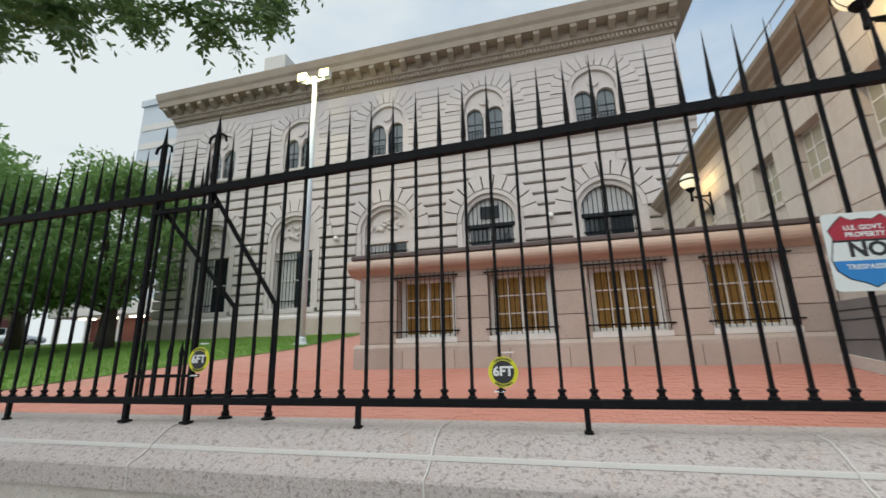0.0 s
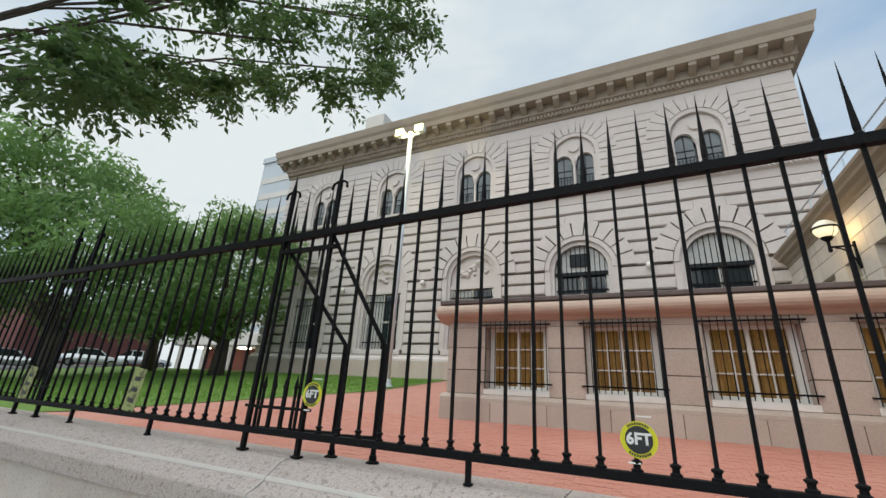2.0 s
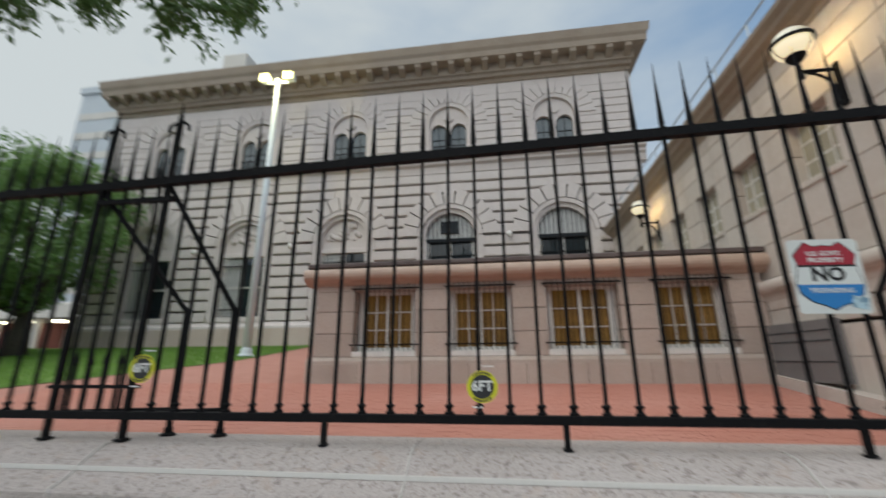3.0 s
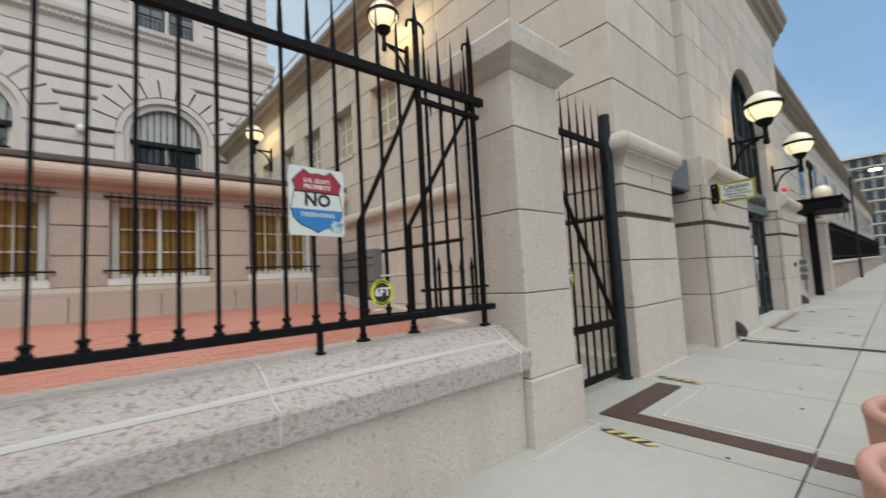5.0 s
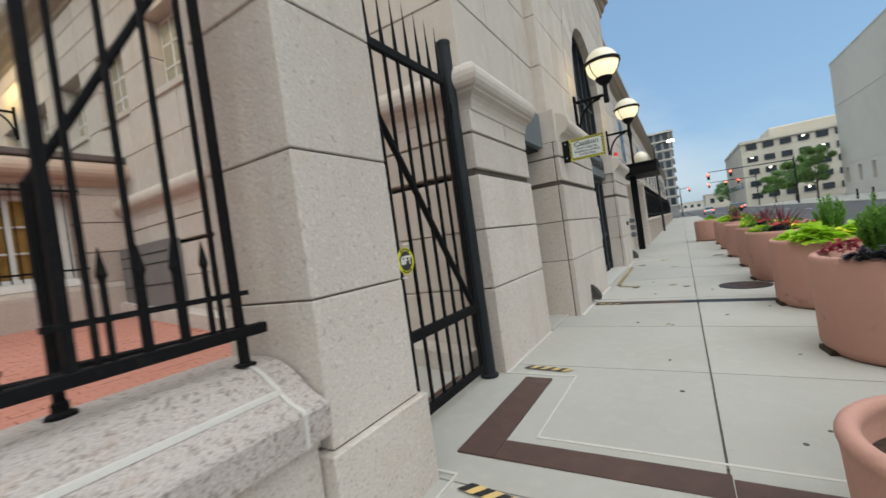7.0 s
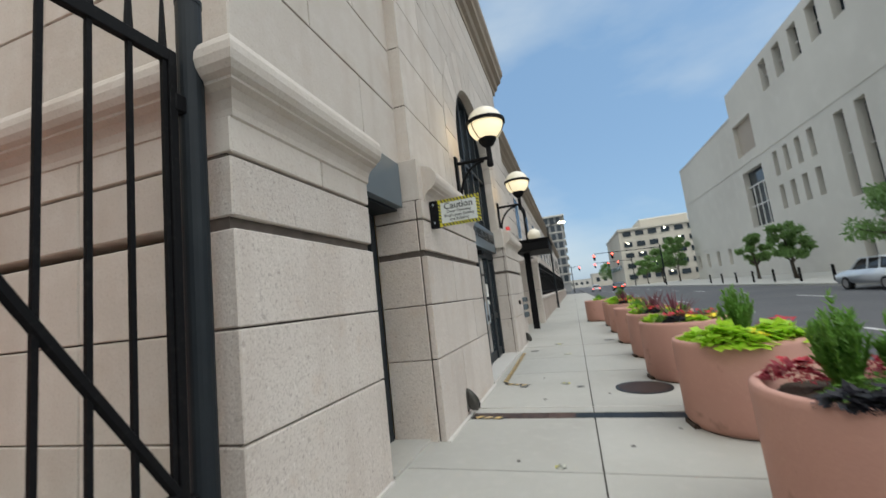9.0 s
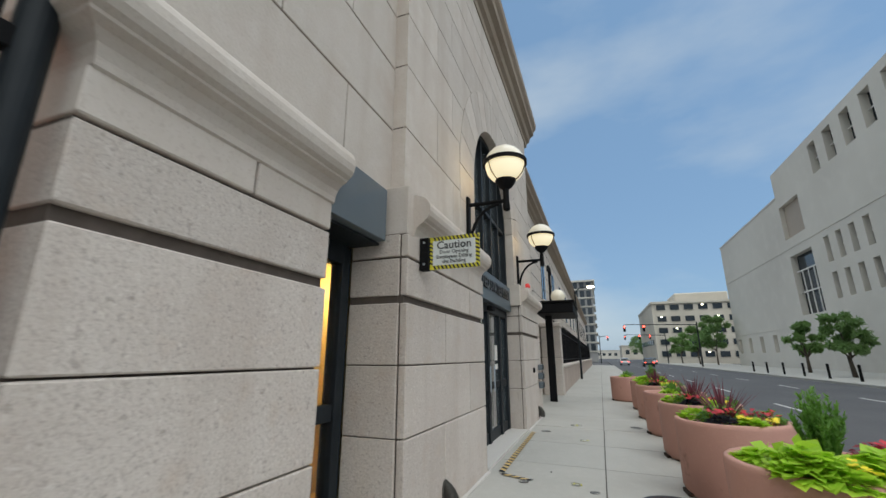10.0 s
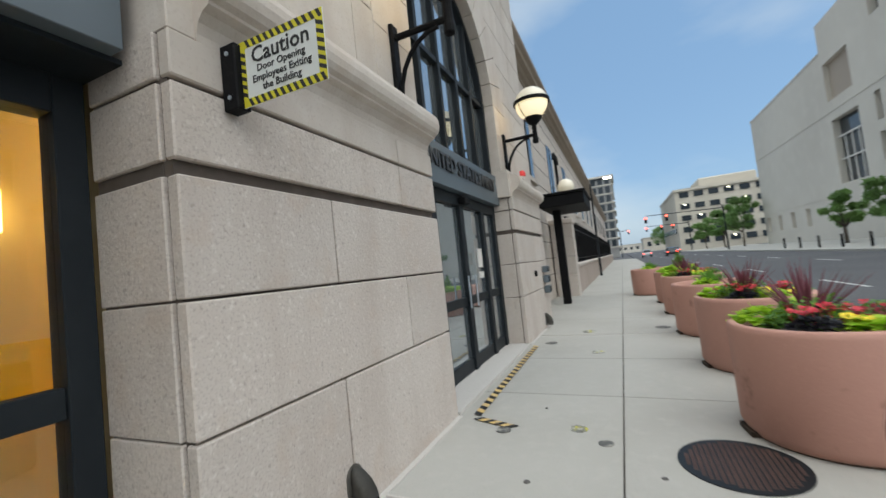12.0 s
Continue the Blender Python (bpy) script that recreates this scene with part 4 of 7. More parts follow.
def bracket_lamp(name, group, at, out, watts, reach):
    """A globe lamp on a bracket; out is the way away from the wall."""
    turn = Matrix.Rotation(math.atan2(out[1], out[0]) + math.pi / 2, 4, "Z")
    lamp = empty(name, "glowing glass globe lamp on a black iron wall bracket", "wall lamp", group, at=Matrix.Translation(at) @ turn)
    b = bmesh.new()
    n = 20
    prof = [(0.30 * math.sin(math.pi * k / n), -0.30 * math.cos(math.pi * k / n)) for k in range(n // 2 + 1)]
    part("lower_globe", lathe(b, [(0.05, -0.296)] + prof[2:], 24), LAMP_GLASS, lamp, smooth=True)
    prof = [(0.31 * math.sin(math.pi * k / n), -0.31 * math.cos(math.pi * k / n)) for k in range(n // 2, n + 1)]
    part("upper_globe", lathe(bmesh.new(), prof[:-1] + [(0.02, 0.31)], 24), LAMP_TOP, lamp, smooth=True)
    part("band", lathe(bmesh.new(), [(0.30, 0.0), (0.335, 0.0), (0.335, 0.055), (0.30, 0.055)], 24), IRON, lamp)
    for k in range(3):
        an = 2 * math.pi * k / 3 + 0.4
        pts = [(0.315 * math.sin(q) * math.cos(an), 0.315 * math.sin(q) * math.sin(an), -0.315 * math.cos(q)) for q in (0.35, 0.7, 1.05, 1.35, 1.57)]
        part("rib", tube(bmesh.new(), pts, 0.008, 5), IRON, lamp)
    part("cup", lathe(bmesh.new(), [(0.05, -0.40), (0.10, -0.36), (0.15, -0.29), (0.16, -0.25), (0.05, -0.25)], 16), IRON, lamp)
    part("stem", lathe(bmesh.new(), [(0.035, -0.74), (0.055, -0.72), (0.055, -0.66), (0.045, -0.6), (0.045, -0.40)], 10), IRON, lamp)
    b = bmesh.new()
    rod(b, (0, 0, -0.58), (0, reach, -0.58), 0.032)
    part("arm", b, IRON, lamp)
    pts = [(0, (reach - 0.06) - (reach - 0.17) * (1 - math.cos(q)), -1.2 + 0.58 * math.sin(q)) for q in (0, 0.26, 0.52, 0.79, 1.05, 1.31, 1.57)]
    part("brace", tube(bmesh.new(), pts, 0.024, 6), IRON, lamp)
    part("wall_plate", boxed(-0.06, 0.06, reach - 0.05, reach, -1.3, -0.45, bevel=0.01), IRON, lamp)
    light = glow("lamp_light", at, watts, 0.12, (1.0, 0.70, 0.30))
    for o in lamp.children:
        if o.name.startswith(("lower_globe", "upper_globe")):
            o.visible_shadow = False
    return lamp


bracket_lamp("wall_lamp", "pavilion lamps", (11.61, 1.63, 4.36), (0, -1, 0), 11, 0.62)
bracket_lamp("wall_lamp", "pavilion lamps", (15.72, 1.63, 4.36), (0, -1, 0), 11, 0.62)
bracket_lamp("wall_lamp", "courtyard lamps", (6.25, 6.8, 6.85), (-1, 0, 0), 60, 0.6)
bracket_lamp("wall_lamp", "courtyard lamps", (6.25, 15.3, 6.95), (-1, 0, 0), 60, 0.6)

# ---- flood light pole ----
pole = empty("light_pole", "tall white lamp pole with two bright floodlights", "lamp pole", at=(-9.65, 16.0, court_z(16.0)))
POLE_WHITE = material("white_painted_pole", (0.62, 0.68, 0.70), 0.45, spots=[(3, 0.4, 0.7, (0.55, 0.6, 0.62), 0.5)])
FLOOD = material("floodlight_lens", (0.9, 0.9, 0.6), 0.3, emission=(1.0, 0.90, 0.30), power=2.6)
part("mast", rod(bmesh.new(), (0, 0, 0.1), (0, 0, 13.2), 0.17, 0.11, 14), POLE_WHITE, pole, smooth=True)
part("base_plate", lathe(bmesh.new(), [(0.32, 0), (0.32, 0.06), (0.24, 0.1), (0.22, 0.3), (0.17, 0.34)], 14), POLE_WHITE, pole)
part("cross_arm", boxed(-0.55, 0.55, -0.05, 0.05, 13.15, 13.27, bevel=0.01), POLE_WHITE, pole)
part("junction_cap", lathe(bmesh.new(), [(0.16, 13.1), (0.18, 13.2), (0.16, 13.4), (0.0, 13.45)], 12), POLE_WHITE, pole)
for sx in (-1, 1):
    h = part("floodlight", boxed(sx * 0.62 - 0.24, sx * 0.62 + 0.24, -0.22, 0.16, 13.28, 13.62, bevel=0.04), POLE_WHITE, pole)
    part("lens", boxed(sx * 0.62 - 0.25, sx * 0.62 + 0.25, -0.25, -0.222, 13.24, 13.64, bevel=0.0), FLOOD, h, "glowing yellow-white lens")

glow("floodlight_light", (-9.65, 15.2, court_z(16.0) + 13.1), 180, 0.03, (1.0, 0.90, 0.48))
# ---- iron fence on the low wall ----
FY = 2.40
TOP, BOT = 2.68, 1.085
fence = empty("iron_fence", "tall black iron picket fence on the coping", "fence")


def rail_z(x):
    """Height of the top rail, tilted to fit the camera's view, higher towards the gate pier."""
    return float(np.interp(x, (-13.6, -6.0, -2.1, 4.3), (2.67, 2.685, 2.705, 2.858)))


def picket_mesh():
    b = bmesh.new()
    box(b, -0.0095, 0.0095, -0.0095, 0.0095, BOT, TOP + 0.05)
    lathe(b, [(0.028, BOT + 0.026), (0.028, BOT + 0.036), (0.018, BOT + 0.042), (0.017, BOT + 0.056), (0.026, BOT + 0.066), (0.026, BOT + 0.073), (0.014, BOT + 0.08)], 8)
    lathe(b, [(0.024, TOP + 0.034), (0.024, TOP + 0.045), (0.016, TOP + 0.055), (0.019, TOP + 0.08), (0.010, TOP + 0.28), (0.001, TOP + 0.50)], 6)
    mesh = bpy.data.meshes.new("picket")
    b.to_mesh(mesh)
    b.free()
    mesh.materials.append(IRON)
    return mesh


def heavy_post(x, foot=0.93):
    """A square post with a foot plate, a spear point and a curled cross piece at its head."""
    top = rail_z(x)
    b = boxed(x - 0.017, x + 0.017, FY - 0.017, FY + 0.017, foot, top + 0.5)
    rod(b, (x, FY, top + 0.5), (x, FY, top + 0.68), 0.022, 0.003, 6)
    if foot < BOT:
        box(b, x - 0.035, x + 0.035, FY - 0.035, FY + 0.035, 0.935, 0.95, bevel=0.004)
    tube(b, [(x - 0.085, FY, top + 0.43), (x - 0.075, FY, top + 0.48), (x - 0.04, FY, top + 0.5), (x + 0.04, FY, top + 0.5), (x + 0.075, FY, top + 0.48), (x + 0.085, FY, top + 0.43)], 0.012, 5)
    part("heavy_post", b, IRON, fence)


PICKET = picket_mesh()
HEAVY = [(-6.05, -5.5), (-2.12, -1.555), (3.50, 4.09)]
RUNS = [(-1.555, 3.50, 29), (-5.5, -2.12, 19), (-13.6, -6.05, 43)]
for x0, x1, n in RUNS:
    for k in range(1, n):
        ob = new("picket", PICKET)
        x = x0 + (x1 - x0) * k / n
        stretch = (rail_z(x) - BOT) / (TOP - BOT)
        ob.parent = fence
        ob.matrix_basis = Matrix.LocRotScale((x, FY, BOT * (1 - stretch)), Matrix.Rotation(radians(0.35 * math.sin(37.0 * x)), 3, "Y"), (1, 1, stretch))
for x in (-0.208, 1.192, 2.65, -3.37, -4.75, -7.6, -9.0, -10.4, -11.8, -13.2):
    b = boxed(x - 0.015, x + 0.015, FY - 0.015, FY + 0.015, 0.93, BOT)
    box(b, x - 0.024, x + 0.024, FY - 0.024, FY + 0.024, 0.93, 0.945, bevel=0.003)
    part("stub_post", b, IRON, fence)
part("rail", boxed(-13.6, 4.21, FY - 0.028, FY + 0.028, BOT - 0.022, BOT + 0.026, bevel=0.004), IRON, fence)
for xa, xb in ((-13.6, -6.0), (-6.0, -2.1), (-2.1, 4.21)):
    b = boxed(xa, xb, FY - 0.028, FY + 0.028, -0.028, 0.034)
    for v in b.verts:
        v.co.z += rail_z(v.co.x)
    part("rail", b, IRON, fence)
for a, c in HEAVY:
    heavy_post(a, BOT if a > 0 else 0.93)
    heavy_post(c)
    top = rail_z((a + c) / 2)
    # short finger spikes at the foot and under the top rail
    part("finger_rail", boxed(a - 0.06, c + 0.06, FY - 0.012, FY + 0.012, BOT + 0.165, BOT + 0.187), IRON, fence)
    part("finger_rail", boxed(a - 0.02, c + 0.06, FY - 0.02, FY + 0.02, top - 0.15, top - 0.115), IRON, fence)
    for k in range(4):
        x = a + (c - a) * (k + 0.5) / 4
        b = boxed(x - 0.0095, x + 0.0095, FY - 0.0095, FY + 0.0095, BOT, top + 0.05)
        rod(b, (x, FY, top + 0.03), (x, FY, top + 0.5), 0.018, 0.001, 6)
        part("picket", b, IRON, fence)
        x = a + (c - a) * (k + 1) / 5
        b = boxed(x - 0.009, x + 0.009, FY - 0.009, FY + 0.009, BOT, BOT + 0.31)
        rod(b, (x, FY, BOT + 0.30), (x, FY, BOT + 0.33), 0.009, 0.019, 6)
        rod(b, (x, FY, BOT + 0.33), (x, FY, BOT + 0.43), 0.019, 0.001, 6)
        part("finger_spike", b, IRON, fence)
        part("hanging_spike", rod(bmesh.new(), (x, FY, top - 0.12), (x, FY, top - 0.25), 0.015, 0.001, 5), IRON, fence)
        part("finger_spike", rod(bmesh.new(), (x, FY, top + 0.03), (x, FY, top + 0.24), 0.015, 0.001, 5), IRON, fence)
# back stays: sloping from the top rail to upright legs on the back of the coping
for xt, xl in ((3.50, 3.07), (4.09, 3.52), (-2.12, -1.42), (-1.555, -1.04)):
    leg_y = 2.62
    b = bmesh.new()
    rod(b, (xt, FY + 0.02, rail_z(xt) - 0.03), (xl, leg_y, 1.77), 0.018, sides=6)
    rod(b, (xl, leg_y, 1.78), (xl, leg_y, 0.93), 0.02, sides=6)
    lathe(b, [(0.05, 0.93), (0.05, 0.945), (0.028, 0.955), (0.028, 0.985), (0.02, 0.99)], 8, (xl, leg_y, 0))
    part("back_stay", b, IRON, fence)
    part("stay_brace", rod(bmesh.new(), (xl, leg_y, BOT + 0.015), (xt + 0.05, FY + 0.02, BOT + 0.015), 0.015, sides=6), IRON, fence)

# round distance stickers and the warning sign
YELLOW = material("yellow_vinyl", (0.62, 0.60, 0.02), 0.5)
BLACK_VINYL = material("black_vinyl", (0.02, 0.02, 0.022), 0.5)
WHITE_VINYL = material("white_vinyl", (0.72, 0.72, 0.70), 0.5)


def words(text, size, mat, parent, at, turn=(90, 0, 0), bold=0.0, name="lettering", align="CENTER", extrude=0.001):
    c = bpy.data.curves.new(name, "FONT")
    c.body, c.size, c.align_x, c.align_y, c.extrude, c.offset = text, size, align, "CENTER", extrude, bold
    c.resolution_u = 2
    holder = bpy.data.objects.new(name + "_curve", c)
    scene.collection.objects.link(holder)
    bpy.context.view_layer.update()
    mesh = bpy.data.meshes.new_from_object(holder.evaluated_get(bpy.context.evaluated_depsgraph_get()))
    bpy.data.objects.remove(holder)
    bpy.data.curves.remove(c)
    mesh.materials.clear()
    mesh.materials.append(mat)
    ob = new(name, mesh)
    ob.parent = parent
    ob.matrix_basis = pose(*at, *turn)
    return ob


def disc(r, y0, y1, sides=32):
    return rod(bmesh.new(), (0, y0, 0), (0, y1, 0), r, sides=sides)


def sticker(x, z, tilt=0.0, y=FY - 0.02, r=0.089):
    s = empty("distance_sign", "round yellow and black 6FT distance sign on the fence", "sign", "distance signs", at=pose(x, y, z, 0, tilt, 0))
    part("plate", disc(r, -0.004, 0.0), YELLOW, s)
    part("black_disc", disc(r * 0.74, -0.006, -0.004), BLACK_VINYL, s)
    words("6FT", r * 0.86, WHITE_VINYL, s, (0, -0.0075, 0.002), bold=r * 0.03)
    for sz in (-1, 1):
        for k in range(-4, 5):
            an = k * 0.16
            bar = boxed(-r * 0.05, r * 0.05, -0.0055, -0.004, r * 0.80, r * 0.93)
            o = part("letter_bar", bar, BLACK_VINYL, s)
            o.matrix_basis = Matrix.Rotation(an if sz > 0 else an + math.pi, 4, "Y")
    part("cable_tie", boxed(-0.004, 0.07, -0.002, 0.004, r + 0.02, r + 0.028), WHITE_VINYL, s, "white cable tie")
    part("cable_tie", boxed(-0.06, 0.0, -0.002, 0.004, -r - 0.026, -r - 0.018), WHITE_VINYL, s)
    return s


sticker(0.738, 1.265)
sticker(3.085, 1.27)
sticker(-1.47, 1.375, y=FY - 0.03)
sticker(5.45, 1.27, y=2.43, r=0.1)

sign = empty("warning_sign", "white metal government property warning sign wired to fence", "sign", at=pose(2.648, FY - 0.028, 1.845, 0, 1.0, 0))
SIGN_WHITE = material("sign_white_enamel", (0.66, 0.68, 0.66), 0.45, spots=[(4, 0.5, 0.75, (0.58, 0.6, 0.58), 0.5)])
SIGN_RED = material("sign_red", (0.36, 0.025, 0.045), 0.45)
SIGN_BLUE = material("sign_blue", (0.03, 0.20, 0.50), 0.45)
part("plate", along_y(bmesh.new(), [(sx * 0.153 + 0.023 * math.cos(q + a), sz * 0.184 + 0.023 * math.sin(q + a)) for sx, sz, a in ((1, 1, 0), (-1, 1, math.pi / 2), (-1, -1, math.pi), (1, -1, 1.5 * math.pi)) for q in (0, 0.5, 1.05, 1.57)], -0.003, 0.0), SIGN_WHITE, sign)
SHIELD = [(-0.155, 0.115), (-0.12, 0.155), (-0.085, 0.19), (-0.045, 0.165), (0.0, 0.172), (0.045, 0.165), (0.085, 0.19), (0.12, 0.155), (0.155, 0.115), (0.14, 0.07), (0.15, 0.02), (0.165, -0.04), (0.15, -0.10), (0.10, -0.145), (0.04, -0.165), (0.0, -0.188), (-0.04, -0.165), (-0.10, -0.145), (-0.15, -0.10), (-0.165, -0.04), (-0.15, 0.02), (-0.14, 0.07)]


def clipped(outline, z0, z1, k=1.0):
    """The outline's slice between two heights."""
    out = []
    n = len(outline)
    for i in range(n):
        (u0, v0), (u1, v1) = outline[i], outline[(i + 1) % n]
        if z0 <= v0 <= z1:
            out.append((u0 * k, v0))
        for cut in sorted((z0, z1), reverse=v0 > v1):
            if (v0 - cut) * (v1 - cut) < 0:
                out.append(((u0 + (u1 - u0) * (cut - v0) / (v1 - v0)) * k, cut))
    return out


part("shield_outline", along_y(bmesh.new(), [(u * 1.02, v * 1.02) for u, v in SHIELD], -0.0040, -0.003), BLACK_VINYL, sign)
part("shield_field", along_y(bmesh.new(), [(u * 0.985, v * 0.985) for u, v in clipped(SHIELD, -0.19, 0.05)], -0.0048, -0.004), SIGN_WHITE, sign)
part("red_field", along_y(bmesh.new(), [(u * 0.99, v * 0.99) for u, v in clipped(SHIELD, 0.062, 0.2)], -0.0056, -0.004), SIGN_RED, sign)
part("blue_field", along_y(bmesh.new(), [(u * 0.985, v * 0.985) for u, v in clipped(SHIELD, -0.19, -0.05)], -0.0056, -0.0042), SIGN_BLUE, sign)
words("U.S. GOVT.", 0.036, SIGN_WHITE, sign, (0, -0.0062, 0.124), bold=0.0012)
words("PROPERTY", 0.036, SIGN_WHITE, sign, (0, -0.0062, 0.087), bold=0.0012)
words("NO", 0.105, BLACK_VINYL, sign, (0, -0.0056, 0.005), bold=0.004)
words("TRESPASSING", 0.036, SIGN_WHITE, sign, (0, -0.0062, -0.083), bold=0.0008)
STICKER = material("torn_pale_sticker", (0.45, 0.6, 0.66), 0.6, spots=[(40, 0.45, 0.6, (0.1, 0.2, 0.3), 0.8)])
o = part("torn_sticker", boxed(-0.035, 0.04, -0.0065, -0.0058, -0.035, 0.03), STICKER, sign)
o.matrix_basis = pose(0.12, 0, -0.145, 0, 12, 0)

# ---- the pedestrian gate ----
gate = empty("iron_gate", "tall black iron gate with diagonal brace, closed", "gate", at=(0, 2.45, 0))
GX0, GX1 = 5.0, 6.50
n = 9
for k in range(n):
    x = GX0 + 0.06 + (GX1 - GX0 - 0.12) * k / (n - 1)
    b = boxed(x - 0.011, x + 0.011, -0.011, 0.011, 0.12, 2.95)
    rod(b, (x, 0, 2.93), (x, 0, 3.40), 0.02, 0.001, 6)
    part("picket", b, IRON, gate)
for za, zb in ((2.86, 2.93), (0.66, 0.74), (0.09, 0.16)):
    part("rail", boxed(GX0, GX1, -0.022, 0.022, za, zb, bevel=0.004), IRON, gate)
for x in (GX0, GX1 - 0.045):
    part("stile", boxed(x, x + 0.045, -0.024, 0.024, 0.08, 2.93, bevel=0.004), IRON, gate)
b = rod(bmesh.new(), (GX0 + 0.05, 0.0, 2.86), (GX1 - 0.05, 0.0, 0.74), 0.027, sides=6)
part("diagonal_brace", b, IRON, gate)
for zz in (0.6, 2.6):
    part("hinge", boxed(GX1 - 0.02, GX1 + 0.06, -0.03, 0.03, zz, zz + 0.1, bevel=0.008), IRON, gate)
gpost = empty("gate_post", "thick round black steel gate post", "post", at=(6.60, 2.45, 0))
part("shaft", rod(bmesh.new(), (0, 0, -0.05), (0, 0, 3.29), 0.066, sides=20), DARK_METAL, gpost, smooth=False)
part("cap", lathe(bmesh.new(), [(0.07, 3.28), (0.07, 3.31), (0.05, 3.325), (0.0, 3.33)], 20), DARK_METAL, gpost)
part("foot", lathe(bmesh.new(), [(0.09, 0.0), (0.09, 0.02), (0.068, 0.03)], 20), DARK_METAL, gpost)

PALE_GREEN = material("pale_green_sign_back", (0.30, 0.34, 0.12), 0.6, spots=[(20, 0.5, 0.6, (0.08, 0.06, 0.03), 0.8)])
for x, z in ((-3.73, 1.31), (-5.9, 1.28)):
    s = empty("sign_card", "small faded green card tied to the fence", "sign", "faded cards", at=pose(x, FY - 0.02, z, 0, 6, 0))
    part("card", boxed(-0.1, 0.1, -0.003, 0.0, -0.2, 0.2), PALE_GREEN, s)
    for q in (-0.1, 0.0, 0.1):
        part("letter_bar", boxed(-0.05, 0.05, -0.005, -0.003, q - 0.02, q + 0.02), BLACK_VINYL, s)
# ---- recessed side door in the wing ----
door1 = empty("door_1", "grey steel door with glass panels in a deep recess", "door", kind="structure")
DY = 2.78
for xa, xb in ((8.38, 8.50), (9.125, 9.25)):
    part("door_frame", boxed(xa, xb, DY - 0.06, DY + 0.08, 0, 2.56, bevel=0.006), DARK_METAL, door1)
part("door_frame", boxed(8.50, 9.125, DY - 0.06, DY + 0.08, 2.37, 2.56, bevel=0.006), DARK_METAL, door1)
part("mid_rail", boxed(8.50, 9.125, DY - 0.04, DY + 0.04, 0.98, 1.12, bevel=0.006), DARK_METAL, door1)
part("kick_rail", boxed(8.50, 9.125, DY - 0.04, DY + 0.04, 0.0, 0.16, bevel=0.006), DARK_METAL, door1)
g = part("pane", boxed(8.50, 9.125, DY - 0.004, DY + 0.004, 1.12, 2.37), CLEAR_GLASS, door1)
g.visible_shadow = False
g = part("pane", boxed(8.50, 9.125, DY - 0.004, DY + 0.004, 0.16, 0.98), CLEAR_GLASS, door1)
g.visible_shadow = False
lintel = tagged(link("trim_lintel", boxed(8.33, 9.22, 2.33, 2.84, 2.58, 3.10, bevel=0.004), LINTEL_METAL), "blue-grey metal box over the recessed door", "lintel", kind="structure")
part("soffit", boxed(8.37, 9.26, 2.42, 2.74, 2.555, 2.579), DARK_METAL, lintel)
part("left_jamb", boxed(8.15, 8.355, 2.6, 2.84, -0.05, 2.6), GRANITE, wing)
threshold = tagged(link("threshold", boxed(8.36, 9.27, 2.3, 2.9, -0.05, 0.02), CONCRETE), "concrete door threshold", "threshold", kind="structure")
# the small lit lobby behind the door
LOBBY = material("cream_lobby_plaster", (0.66, 0.52, 0.27), 0.7, spots=[(0.8, 0.4, 0.7, (0.55, 0.38, 0.16), 0.5)])
lobby = empty("wall_lobby", "small lit cream lobby behind the side door", "wall", kind="structure")
for a in ((8.0, 11.0, 3.75, 3.85, 0, 2.7), (7.98, 8.08, 2.9, 3.8, 0, 2.7), (10.9, 11.0, 2.9, 3.8, 0, 2.7), (9.3, 11.0, 2.86, 2.9, 0, 2.7)):
    part("panel", boxed(*a), LOBBY, lobby)
part("lobby_floor", boxed(8.0, 11.0, 2.86, 3.85, -0.02, 0.01), LOBBY, lobby)
part("lobby_ceiling", boxed(8.0, 11.0, 2.86, 3.85, 2.66, 2.72), LOBBY, lobby)
SCONCE = material("warm_sconce_glass", (0.9, 0.7, 0.3), 0.4, emission=(1.0, 0.70, 0.22), power=3.0)
sconce = empty("wall_sconce", "small square amber glass wall light", "wall lamp", at=(9.17, 3.73, 2.07))
part("shade", boxed(-0.09, 0.09, -0.1, -0.02, -0.13, 0.13, bevel=0.01), SCONCE, sconce)
part("back_plate", boxed(-0.04, 0.04, -0.02, 0.02, -0.22, 0.1), RUST_STEEL, sconce)
# Unseen lamp added out of sight of the door to light the lobby.
glow("lobby_fill", (10.35, 3.4, 2.3), 18.0, 0.12, (1.0, 0.74, 0.32))
YELLOW_PANEL = material("yellow_notice_panel", (0.70, 0.45, 0.0), 0.6)
notice = empty("notice_panel", "bright yellow notice board on the lobby wall", "notice", at=(9.25, 3.745, 1.23))
part("board", boxed(-0.45, 0.42, -0.015, 0.004, -0.26, 0.075), YELLOW_PANEL, notice)

